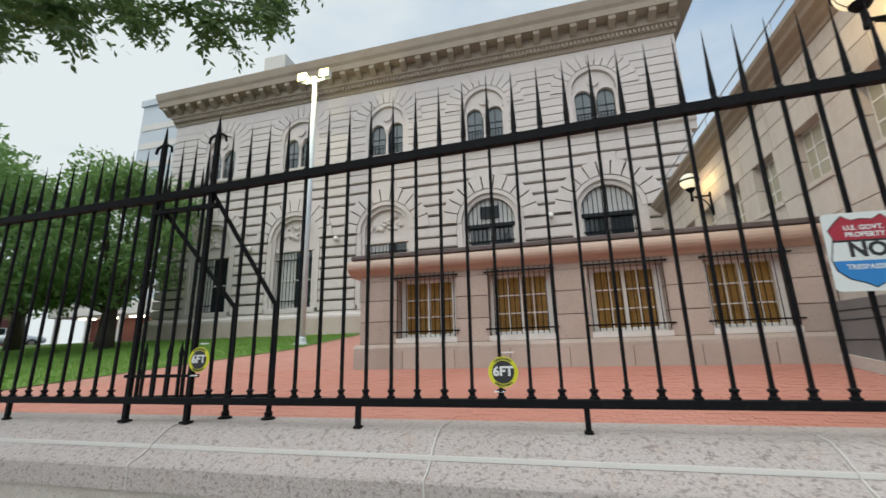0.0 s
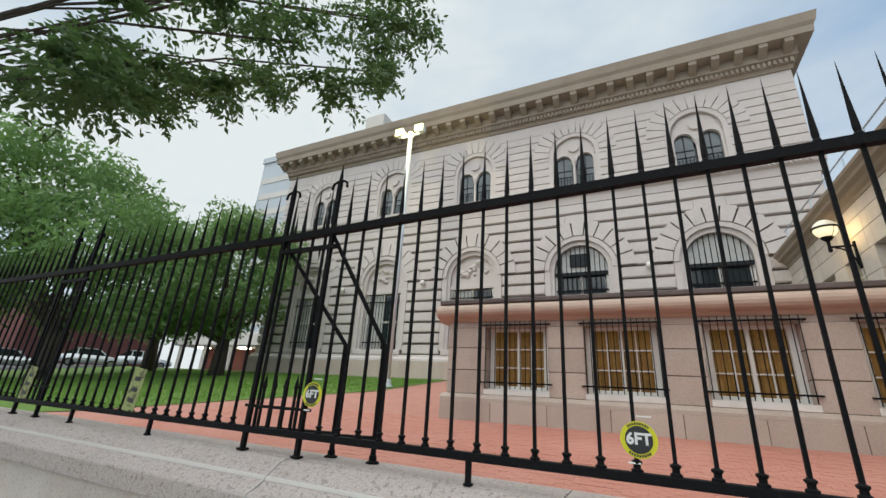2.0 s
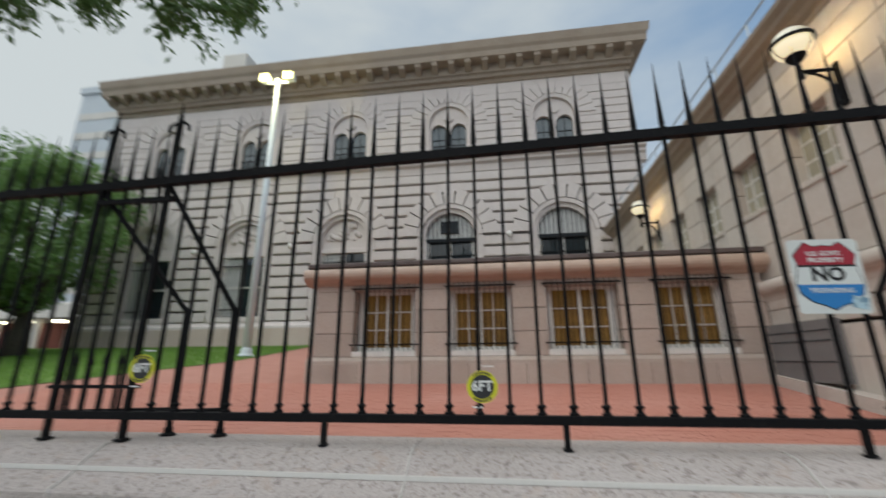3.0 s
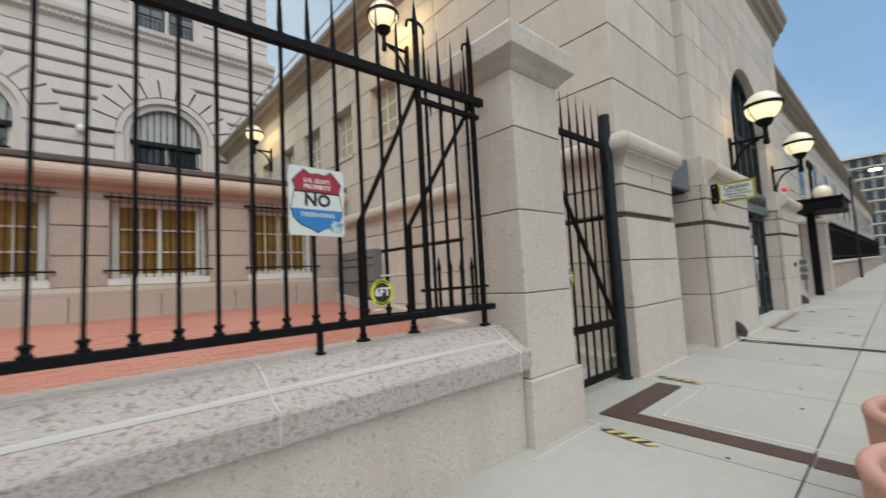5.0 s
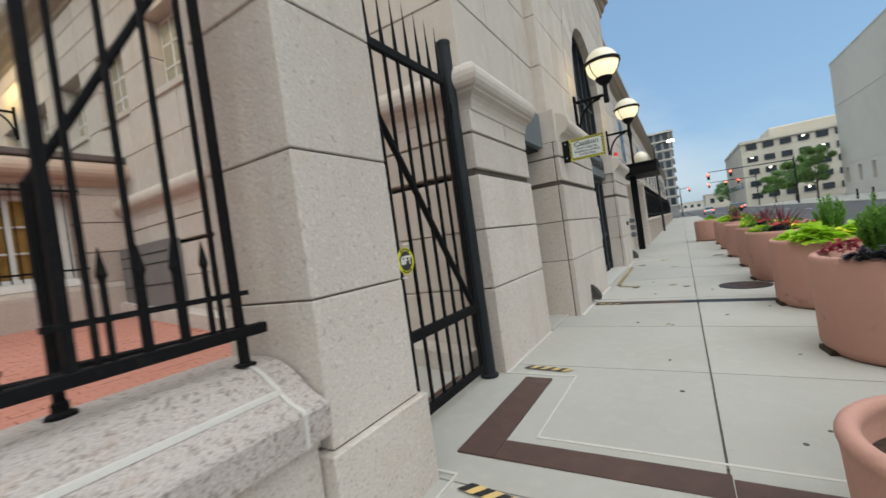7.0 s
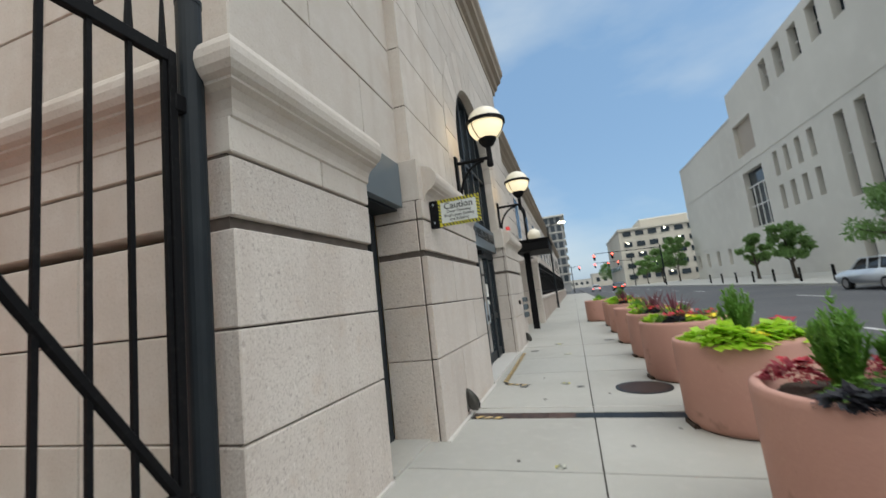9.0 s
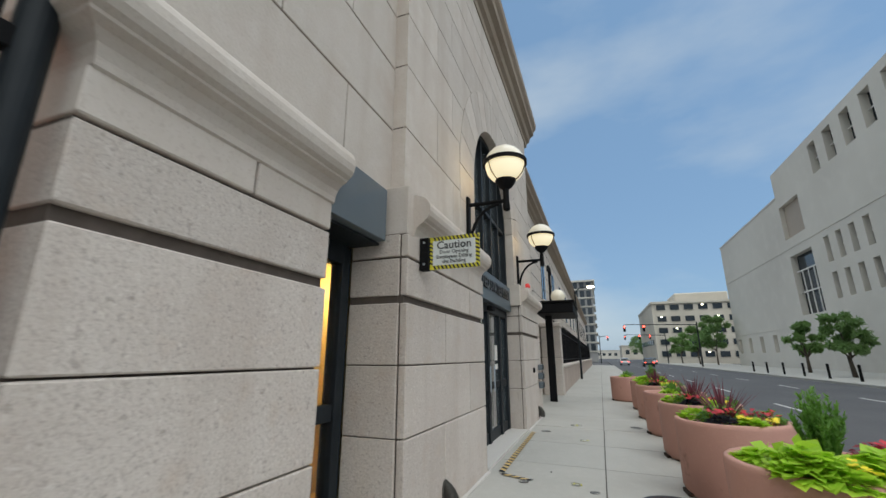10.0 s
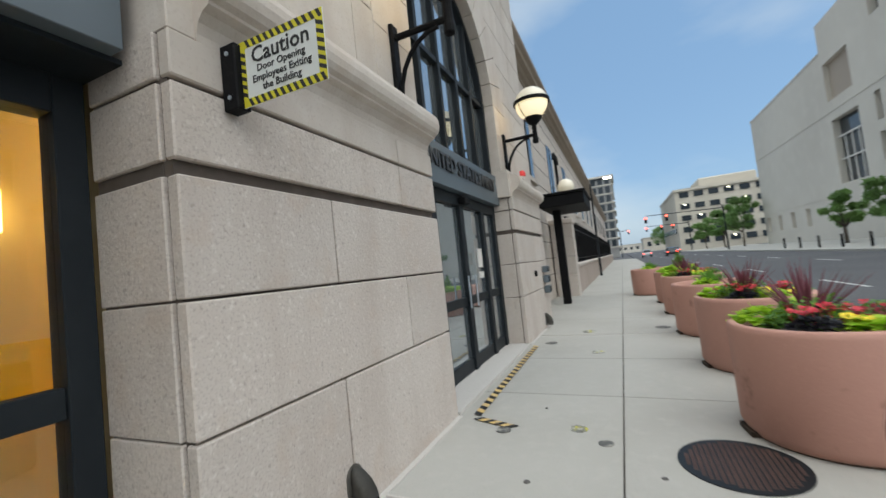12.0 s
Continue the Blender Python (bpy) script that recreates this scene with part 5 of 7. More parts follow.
# ---- arched entrance ----
entrance = empty("door_2", "dark metal framed glass double entrance doors", "door", kind="structure")
EY = 2.52
LX, RX = 11.97, 15.36
part("door_frame", boxed(LX, RX, EY - 0.05, EY + 0.1, 2.36, 2.52, bevel=0.006), DARK_METAL, entrance)
for xa in (LX, 12.62, 13.58, 14.55, RX - 0.14):
    part("door_frame", boxed(xa, xa + 0.14, EY - 0.05, EY + 0.1, 0, 2.36, bevel=0.006), DARK_METAL, entrance)
for xa, xb in ((LX + 0.14, 12.62), (12.76, 13.58), (13.72, 14.55), (14.69, RX - 0.14)):
    part("mid_rail", boxed(xa, xb, EY - 0.02, EY + 0.05, 0.93, 1.05), DARK_METAL, entrance)
    part("kick_rail", boxed(xa, xb, EY - 0.02, EY + 0.05, 0.0, 0.2), DARK_METAL, entrance)
    part("pane", boxed(xa, xb, EY + 0.01, EY + 0.02, 1.05, 2.36), SKY_GLASS, entrance)
    part("pane", boxed(xa, xb, EY + 0.01, EY + 0.02, 0.2, 0.93), SKY_GLASS, entrance)
for xa in (13.5, 13.8):
    part("pull_handle", rod(bmesh.new(), (xa, EY - 0.1, 0.9), (xa, EY - 0.1, 1.35), 0.014), RAIL_METAL, entrance)
part("door_camera", boxed(13.55, 13.75, EY - 0.16, EY - 0.05, 2.38, 2.47, bevel=0.01), IRON, entrance)
part("notice_card", boxed(14.3, 14.5, EY - 0.0, EY + 0.008, 1.45, 1.75), WHITE_TRIM, entrance)
part("notice_card", boxed(14.3, 14.5, EY - 0.0, EY + 0.008, 1.28, 1.38), WHITE_TRIM, entrance)
band = tagged(link("trim_sign_band", boxed(LX, RX, 2.36, 2.7, 2.525, 3.06, bevel=0.004), LINTEL_METAL), "blue-grey metal band with raised letters", "sign band", kind="structure")
BRONZE = material("dark_bronze_letters", (0.10, 0.10, 0.10), 0.4, metal=0.8)
words("UNITED STATES MINT", 0.29, BRONZE, band, (13.66, 2.35, 2.83), bold=0.004, extrude=0.02)
big = empty("window_10", "tall arched window with dark mullions reflecting the sky", "window", kind="structure")
part("pane", along_y(bmesh.new(), arch_outline(ARCH_X, 3.06, ARCH_S, 1.62, 20), 2.52, 2.54), SKY_GLASS, big)
for xa in (-1.0, -0.36, 0.30, 0.95):
    top = ARCH_S + math.sqrt(1.6 ** 2 - xa ** 2)
    part("mullion", boxed(ARCH_X + xa - 0.04, ARCH_X + xa + 0.04, 2.44, 2.53, 3.06, top), DARK_METAL, big)
part("transom", boxed(12.05, 15.27, 2.45, 2.53, 4.33, 4.40), DARK_METAL, big)
part("arch_frame", wedge(bmesh.new(), ARCH_X, ARCH_S, 1.53, 1.62, 0, math.pi, 2.42, 2.54, steps=18), DARK_METAL, big)
for sx in (-1, 1):
    part("side_frame", boxed(ARCH_X + sx * 1.575 - 0.045, ARCH_X + sx * 1.575 + 0.045, 2.42, 2.54, 3.06, ARCH_S), DARK_METAL, big)
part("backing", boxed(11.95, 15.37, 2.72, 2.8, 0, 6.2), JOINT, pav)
sill2 = tagged(link("threshold_entrance", boxed(11.97, 15.36, 2.1, 2.75, -0.05, 0.025), SEALANT), "pale stone entrance threshold", "threshold", kind="structure")
red = empty("alarm_light", "small red alarm light on the stone wall", "alarm", at=(16.95, 2.2, 3.32))
part("body", lathe(bmesh.new(), [(0.07, 0), (0.07, 0.05), (0.05, 0.11), (0.0, 0.13)], 12), material("red_plastic", (0.5, 0.03, 0.03), 0.4, emission=(1, 0.05, 0.05), power=0.15), red)
part("plate", boxed(-0.08, 0.08, -0.02, 0.06, -0.06, 0.0), WHITE_TRIM, red)

# ---- caution sign on a bracket ----
caution = empty("caution_sign", "white caution sign with black and yellow striped border", "sign", at=pose(9.58, 2.115, 2.51))
part("wall_bracket", boxed(-0.05, 0.03, -0.1, 0.0, -0.17, 0.16, bevel=0.006), IRON, caution)
for zz in (-0.11, 0.11):
    part("bolt", rod(bmesh.new(), (-0.056, -0.05, zz), (-0.045, -0.05, zz), 0.012, sides=6), RAIL_METAL, caution)
part("plate", boxed(-0.012, -0.006, -0.61, -0.09, -0.165, 0.165), SIGN_WHITE, caution)
TAPE_YELLOW = material("warning_yellow", (0.62, 0.56, 0.03), 0.55)
part("border", boxed(-0.0135, -0.012, -0.61, -0.09, 0.125, 0.165), TAPE_YELLOW, caution)
part("border", boxed(-0.0135, -0.012, -0.61, -0.09, -0.165, -0.125), TAPE_YELLOW, caution)
part("border", boxed(-0.0135, -0.012, -0.61, -0.57, -0.125, 0.125), TAPE_YELLOW, caution)
part("border", boxed(-0.0135, -0.012, -0.13, -0.09, -0.125, 0.125), TAPE_YELLOW, caution)


def stripe(y0, z0, along, span):
    b = bmesh.new()
    if along:
        pts = [(-0.0142, y0, z0), (-0.0142, y0 + 0.02, z0), (-0.0142, y0 + 0.02 + span, z0 + 0.04), (-0.0142, y0 + span, z0 + 0.04)]
    else:
        pts = [(-0.0142, y0, z0), (-0.0142, y0 + 0.04, z0 + span), (-0.0142, y0 + 0.04, z0 + 0.02 + span), (-0.0142, y0, z0 + 0.02)]
    b.faces.new([b.verts.new(p) for p in pts])
    return b


for k in range(12):
    part("stripe", stripe(-0.61 + 0.04 * k, 0.125, True, 0.02), BLACK_VINYL, caution)
    part("stripe", stripe(-0.61 + 0.04 * k, -0.165, True, 0.02), BLACK_VINYL, caution)
for k in range(6):
    part("stripe", stripe(-0.61, -0.12 + 0.04 * k, False, 0.02), BLACK_VINYL, caution)
    part("stripe", stripe(-0.13, -0.12 + 0.04 * k, False, 0.02), BLACK_VINYL, caution)
for text, size, z in (("Caution", 0.112, 0.073), ("Door Opening", 0.05, 0.006), ("Employees Exiting", 0.05, -0.042), ("the Building", 0.05, -0.09)):
    words(text, size, BLACK_VINYL, caution, (-0.0145, -0.35, z), turn=(90, 0, -90), bold=0.0012 if size > 0.05 else 0.0005)

# ---- drain spouts, meter boxes and vents at the wall foot ----
LEAD = material("dull_bronze_spout", (0.10, 0.095, 0.085), 0.55, metal=0.3, spots=[(20, 0.45, 0.7, (0.16, 0.15, 0.13), 0.6)])
for x in (10.25, 17.2):
    s = empty("drain_spout", "dull bronze drain spout at the wall foot", "spout", "drain spouts", at=(x, 2.115, 0.0))
    b = bmesh.new()
    hood = [(0.0, 0.0, 0.31, 0.035), (-0.02, 0.0, 0.30, 0.05), (-0.05, 0.0, 0.275, 0.062), (-0.09, 0.0, 0.235, 0.066), (-0.125, 0.0, 0.18, 0.06), (-0.14, 0.0, 0.13, 0.05)]
    rows = [[b.verts.new((r * math.cos(q), y - 0.012 * math.sin(q), h - r * 0.9 + r * math.sin(q))) for q in [math.pi * k / 10 for k in range(11)]] for y, _, h, r in hood]
    for lo, hi in zip(rows, rows[1:]):
        for k in range(10):
            b.faces.new((lo[k], lo[k + 1], hi[k + 1], hi[k]))
    sides = [rows[i][0] for i in range(6)], [rows[i][10] for i in range(6)]
    for edge in sides:
        feet = [b.verts.new((v.co.x * 0.9, v.co.y, max(0.05, v.co.z - 0.16))) for v in edge]
        for k in range(5):
            b.faces.new((edge[k], edge[k + 1], feet[k + 1], feet[k]))
    bmesh.ops.solidify(b, geom=b.faces[:], thickness=0.008)
    part("hood", b, LEAD, s, smooth=True)
    # Solid black insert stands in for the shade inside the spout.
    part("mouth", prism(bmesh.new(), arch_outline(0.0, -0.02, 0.05, 0.046, 8), Matrix.Translation((0, -0.02, 0.10)) @ Matrix.Rotation(radians(90), 4, "X"), Matrix.Translation((0, -0.11, 0.06)) @ Matrix.Rotation(radians(70), 4, "X")), IRON, s, "black insert in place of the shaded hollow")
    part("wall_flange", prism(bmesh.new(), arch_outline(0.0, 0.04, 0.24, 0.075, 10), Matrix.Translation((0, 0.002, 0)) @ Matrix.Rotation(radians(90), 4, "X"), Matrix.Translation((0, -0.012, 0)) @ Matrix.Rotation(radians(90), 4, "X")), LEAD, s)
for z, h in ((0.72, 0.16), (0.95, 0.16), (1.18, 0.14)):
    s = empty("meter_box", "small grey metal box on the stone wall", "meter box", "meter boxes", at=(17.55, 2.112, z))
    part("body", boxed(-0.14, 0.14, -0.12, 0.0, 0.0, h, bevel=0.012), LINTEL_METAL, s)
    part("lid", boxed(-0.1, 0.1, -0.13, -0.12, 0.02, h - 0.02), DARK_METAL, s)
s = empty("wall_button", "small round dark fixture on the stone wall", "fixture", at=(16.6, 2.11, 1.2))
part("body", disc(0.06, -0.04, 0.0, 14), IRON, s)

# ---- guard post, far low wall and its fence ----
post = empty("guard_post", "dark green steel post with a flat canopy box", "guard post", at=(21.7, 2.2, 0))
part("post", boxed(-0.11, 0.11, -0.12, 0.12, -0.05, 3.0, bevel=0.015), IRON, post)
part("canopy", boxed(-1.1, 1.6, -0.95, 0.35, 3.0, 3.35, bevel=0.03), IRON, post)
part("canopy_lip", boxed(-1.15, 1.65, -1.0, 0.4, 3.35, 3.42, bevel=0.01), IRON, post)
b = bmesh.new()
bmesh.ops.create_uvsphere(b, u_segments=16, v_segments=10, radius=0.26, matrix=Matrix.Translation((-0.2, -0.4, 3.68)))
part("globe", b, LAMP_TOP, post, smooth=True)
for sx in (-1, 1):
    b = bmesh.new()
    pts = [(1.2 + sx * 0.0, 0, 3.4), (1.2, 0, 4.8)] + [(1.2 + sx * (0.25 - 0.25 * math.cos(q)), 0, 4.8 + 0.3 * math.sin(q)) for q in (0.6, 1.2, 1.57, 2.2, 3.0)]
    part("scroll_arm", tube(b, pts, 0.05, 6), IRON, post)
end_pier = empty("end_pier", "granite pier at the end of the low wall", "pier", at=(24.6, 2.45, 0))
for za, zb in ((-0.1, 0.8), (0.8, 1.5), (1.5, 2.2), (2.2, 2.75)):
    part("shaft_stone", boxed(-0.4, 0.4, -0.4, 0.4, za + 0.006, zb - 0.006, bevel=0.01), GRANITE, end_pier)
part("cap_stone", boxed(-0.46, 0.46, -0.46, 0.46, 2.75, 2.95, bevel=0.03), GRANITE, end_pier)
low_far = tagged(link("wall_low_far", boxed(25.0, 90, 2.1, 2.7, -0.2, 1.05), PINK_GRANITE), "low pinkish granite wall along the pavement", "wall", kind="structure")
part("coping", boxed(25.0, 90, 2.02, 2.75, 1.05, 1.18, bevel=0.03), GRANITE, low_far)
far_fence = empty("far_fence", "dark iron fence on the far low wall", "fence")
for zz in (1.35, 2.75):
    part("rail", boxed(25.0, 90, 2.36, 2.42, zz, zz + 0.06), IRON, far_fence)
FAR_PICKET = bpy.data.meshes.new("picket")
b = boxed(-0.015, 0.015, -0.015, 0.015, 1.18, 2.8)
rod(b, (0, 0, 2.8), (0, 0, 3.25), 0.022, 0.001, 4)
b.to_mesh(FAR_PICKET)
b.free()
FAR_PICKET.materials.append(IRON)
for k in range(220):
    ob = new("picket", FAR_PICKET)
    ob.parent, ob.location = far_fence, (25.2 + 0.175 * k * (1 + k / 300), 2.39, 0)

# ---- marks and covers on the pavement ----
zp = walk_z


def plate(name, x0, x1, y0, y1, mat, label, category, lift=0.004, kind="", parent=None):
    b = bmesh.new()
    lo = [b.verts.new((x, y, zp(min(y, 2.2)) + lift)) for x, y in ((x0, y0), (x1, y0), (x1, y1), (x0, y1))]
    b.faces.new(lo)
    r = bmesh.ops.extrude_face_region(b, geom=b.faces[:])
    for v in r["geom"]:
        if isinstance(v, bmesh.types.BMVert):
            v.co.z -= 0.02
    ob = link(name, b, mat, parent)
    return ob if parent else tagged(ob, label, category, kind=kind)


trench = empty("drain_cover", "brown steel drain cover plates set in the pavement", "drain cover")
plate("plate", 5.24, 6.62, 1.83, 2.08, RUST_STEEL, "", "", parent=trench)
plate("plate", 5.24, 5.46, 0.58, 1.826, RUST_STEEL, "", "", parent=trench)
plate("plate", 5.20, 5.42, -0.8, 0.575, RUST_STEEL, "", "", parent=trench)
GRATE = empty("drain_grate", "brown slotted drain grate across the pavement", "drain grate")
for k in range(9):
    plate("grate_piece", 10.068, 10.272, 2.04 - 0.31 * (k + 1) + 0.004, 2.04 - 0.31 * k, RUST_STEEL if k < 4 else DARK_METAL, "", "", lift=-0.002, parent=GRATE)
# Black strips on the solid plates stand in for shaded slots.
for k in range(30):
    for xa in (10.09, 10.18):
        plate("slot_shade", xa, xa + 0.07, 2.02 - 0.03 * k - 0.012, 2.02 - 0.03 * k, BLACK_VINYL, "", "", lift=-0.0005, parent=GRATE)
white_line = empty("sealant_border", "thin white sealant line on the concrete", "marking")
for a in ((4.05, 5.02, 1.95, 1.965), (5.0, 5.02, 1.955, 2.12), (5.56, 6.72, 1.63, 1.645), (5.55, 5.57, 0.0, 1.645), (6.71, 6.73, 1.63, 2.3), (6.7, 8.3, 2.285, 2.318), (9.25, 11.95, 2.065, 2.112), (15.4, 18.0, 2.065, 2.112), (10.5, 10.515, -0.6, 2.08), (16.2, 16.215, -0.8, 2.08)):
    plate("line", *a, SEALANT, "", "", lift=0.003, parent=white_line)
FLOOR_YELLOW = material("dirty_floor_yellow", (0.66, 0.46, 0.17), 0.7, spots=[(15, 0.45, 0.7, (0.40, 0.33, 0.24), 0.7)])
for xa, ya, xb, yb, n in ((4.92, 1.86, 4.86, 1.44, 8), (6.9, 2.16, 6.86, 1.72, 8), (10.1, 2.04, 10.05, 1.62, 7), (12.0, 1.93, 15.25, 1.97, 40), (11.92, 1.9, 11.78, 1.5, 7)):
    tape = empty("floor_tape", "black and yellow hazard tape on the concrete", "tape", "hazard tape strips")
    d = Vector((xb - xa, yb - ya)).normalized()
    nrm = Vector((-d.y, d.x)) * 0.042
    L = math.hypot(xb - xa, yb - ya)
    for k in range(n):
        a, c = Vector((xa, ya)) + d * L * k / n, Vector((xa, ya)) + d * (L * (k + 1) / n)
        sk = d * 0.025
        b = bmesh.new()
        b.faces.new([b.verts.new((p.x, p.y, zp(p.y) + 0.004)) for p in (a - nrm - sk, c - nrm - sk, c + nrm + sk, a + nrm + sk)])
        part("stripe", b, FLOOR_YELLOW if k % 2 else BLACK_VINYL, tape)
DOT_PAINT = material("scuffed_floor_sticker", (0.5, 0.5, 0.42), 0.7, spots=[(18, 0.42, 0.55, (0.12, 0.12, 0.11), 0.9), (9, 0.55, 0.62, (0.6, 0.55, 0.05), 0.8)])
DARK_DOT = material("dark_floor_sticker", (0.10, 0.10, 0.095), 0.7, spots=[(18, 0.5, 0.6, (0.35, 0.34, 0.3), 0.8)])
for x, y, r, mt in ((11.7, 1.58, 0.065, DARK_DOT), (11.85, 0.95, 0.075, DOT_PAINT), (11.6, 0.72, 0.06, DARK_DOT), (14.8, 0.95, 0.10, DOT_PAINT), (15.5, 1.75, 0.1, DARK_DOT), (16.6, 1.2, 0.13, DOT_PAINT), (8.7, 0.93, 0.05, DOT_PAINT), (16.9, -0.1, 0.14, DARK_DOT)):
    s = tagged(link("floor_sticker", rod(bmesh.new(), (x, y, zp(y) - 0.004), (x, y, zp(y) + 0.004), r, sides=20), mt), "scuffed round floor sticker on the concrete", "floor sticker", "floor stickers")
hole = empty("manhole_cover", "round brown cast iron manhole cover in the pavement", "manhole cover", at=pose(11.45, -0.13, zp(-0.13) + 0.004, 1.26, 0, 0))
part("cover", rod(bmesh.new(), (0, 0, -0.02), (0, 0, 0.004), 0.35, sides=36), RUST_STEEL, hole)
part("rim", lathe(bmesh.new(), [(0.352, -0.01), (0.375, -0.01), (0.375, 0.005), (0.352, 0.005)], 36), DARK_METAL, hole)
b = bmesh.new()
for i in range(-9, 10):
    for j in range(-9, 10):
        if math.hypot(i, j) < 9.3:
            box(b, i * 0.035 - 0.012, i * 0.035 + 0.012, j * 0.035 - 0.012, j * 0.035 + 0.012, 0.004, 0.008)
part("tread_pattern", b, RUST_STEEL, hole)["kind"] = "stuff"
rnd = random.Random(4)
GUM = material("old_gum_spot", (0.09, 0.085, 0.08), 0.9)
for x, y in ((5.9, 0.2), (6.1, 0.05), (6.55, 0.8), (7.6, -0.1), (7.3, 0.9), (8.8, 1.3), (9.2, 0.3), (10.9, 1.2), (11.15, 0.35), (12.3, 1.3), (9.7, -0.2), (5.0, 1.0)):
    r = rnd.uniform(0.014, 0.028)
    tagged(link("gum_spot", rod(bmesh.new(), (x, y, zp(y) - 0.002), (x, y, zp(y) + 0.003), r, r * 0.8, 9), GUM), "small dark gum spot on the concrete", "gum spot", "gum spots")


# ---- planters ----
def blade(b, base, tip, width, droop=0.0, segs=3):
    base, tip = Vector(base), Vector(tip)
    d = tip - base
    side = d.cross(Vector((0, 0, 1)))
    side = side.normalized() * width if side.length > 1e-5 else Vector((width, 0, 0))
    rows = []
    for k in range(segs):
        f = k / segs
        p = base + d * f - Vector((0, 0, droop * f * f))
        w = side * (1 - 0.75 * f * f)
        rows.append((b.verts.new(p - w), b.verts.new(p + w)))
    end = b.verts.new(tip - Vector((0, 0, droop)))
    for r0, r1 in zip(rows, rows[1:]):
        b.faces.new((r0[0], r0[1], r1[1], r1[0]))
    b.faces.new((rows[-1][0], rows[-1][1], end))


def leafy(b, centre, spread, n, size, rnd, flat=0.5, wide=0.36):
    """A mound of pointed leaves that lean outwards from its centre."""
    c = Vector(centre)
    for _ in range(n):
        an, f = rnd.uniform(0, 6.28), math.sqrt(rnd.random())
        rr = spread * 1.7 * f
        out = Vector((math.cos(an), math.sin(an), 0))
        p = c + out * rr + Vector((0, 0, spread * 2.4 * flat * (1 - f * f) * rnd.uniform(0.45, 1.0)))
        d = (out * (0.35 + f) + Vector((rnd.uniform(-0.7, 0.7), rnd.uniform(-0.7, 0.7), rnd.uniform(-0.2, 0.65)))).normalized()
        s = size * rnd.uniform(0.7, 1.3)
        u = d.cross(Vector((rnd.uniform(-0.4, 0.4), rnd.uniform(-0.4, 0.4), 1))).normalized() * s * wide
        tip = p + d * s + Vector((0, 0, -0.2 * s))
        q = [p, p + d * s * 0.35 + u, tip, p + d * s * 0.35 - u]
        b.faces.new([b.verts.new(v) for v in q])


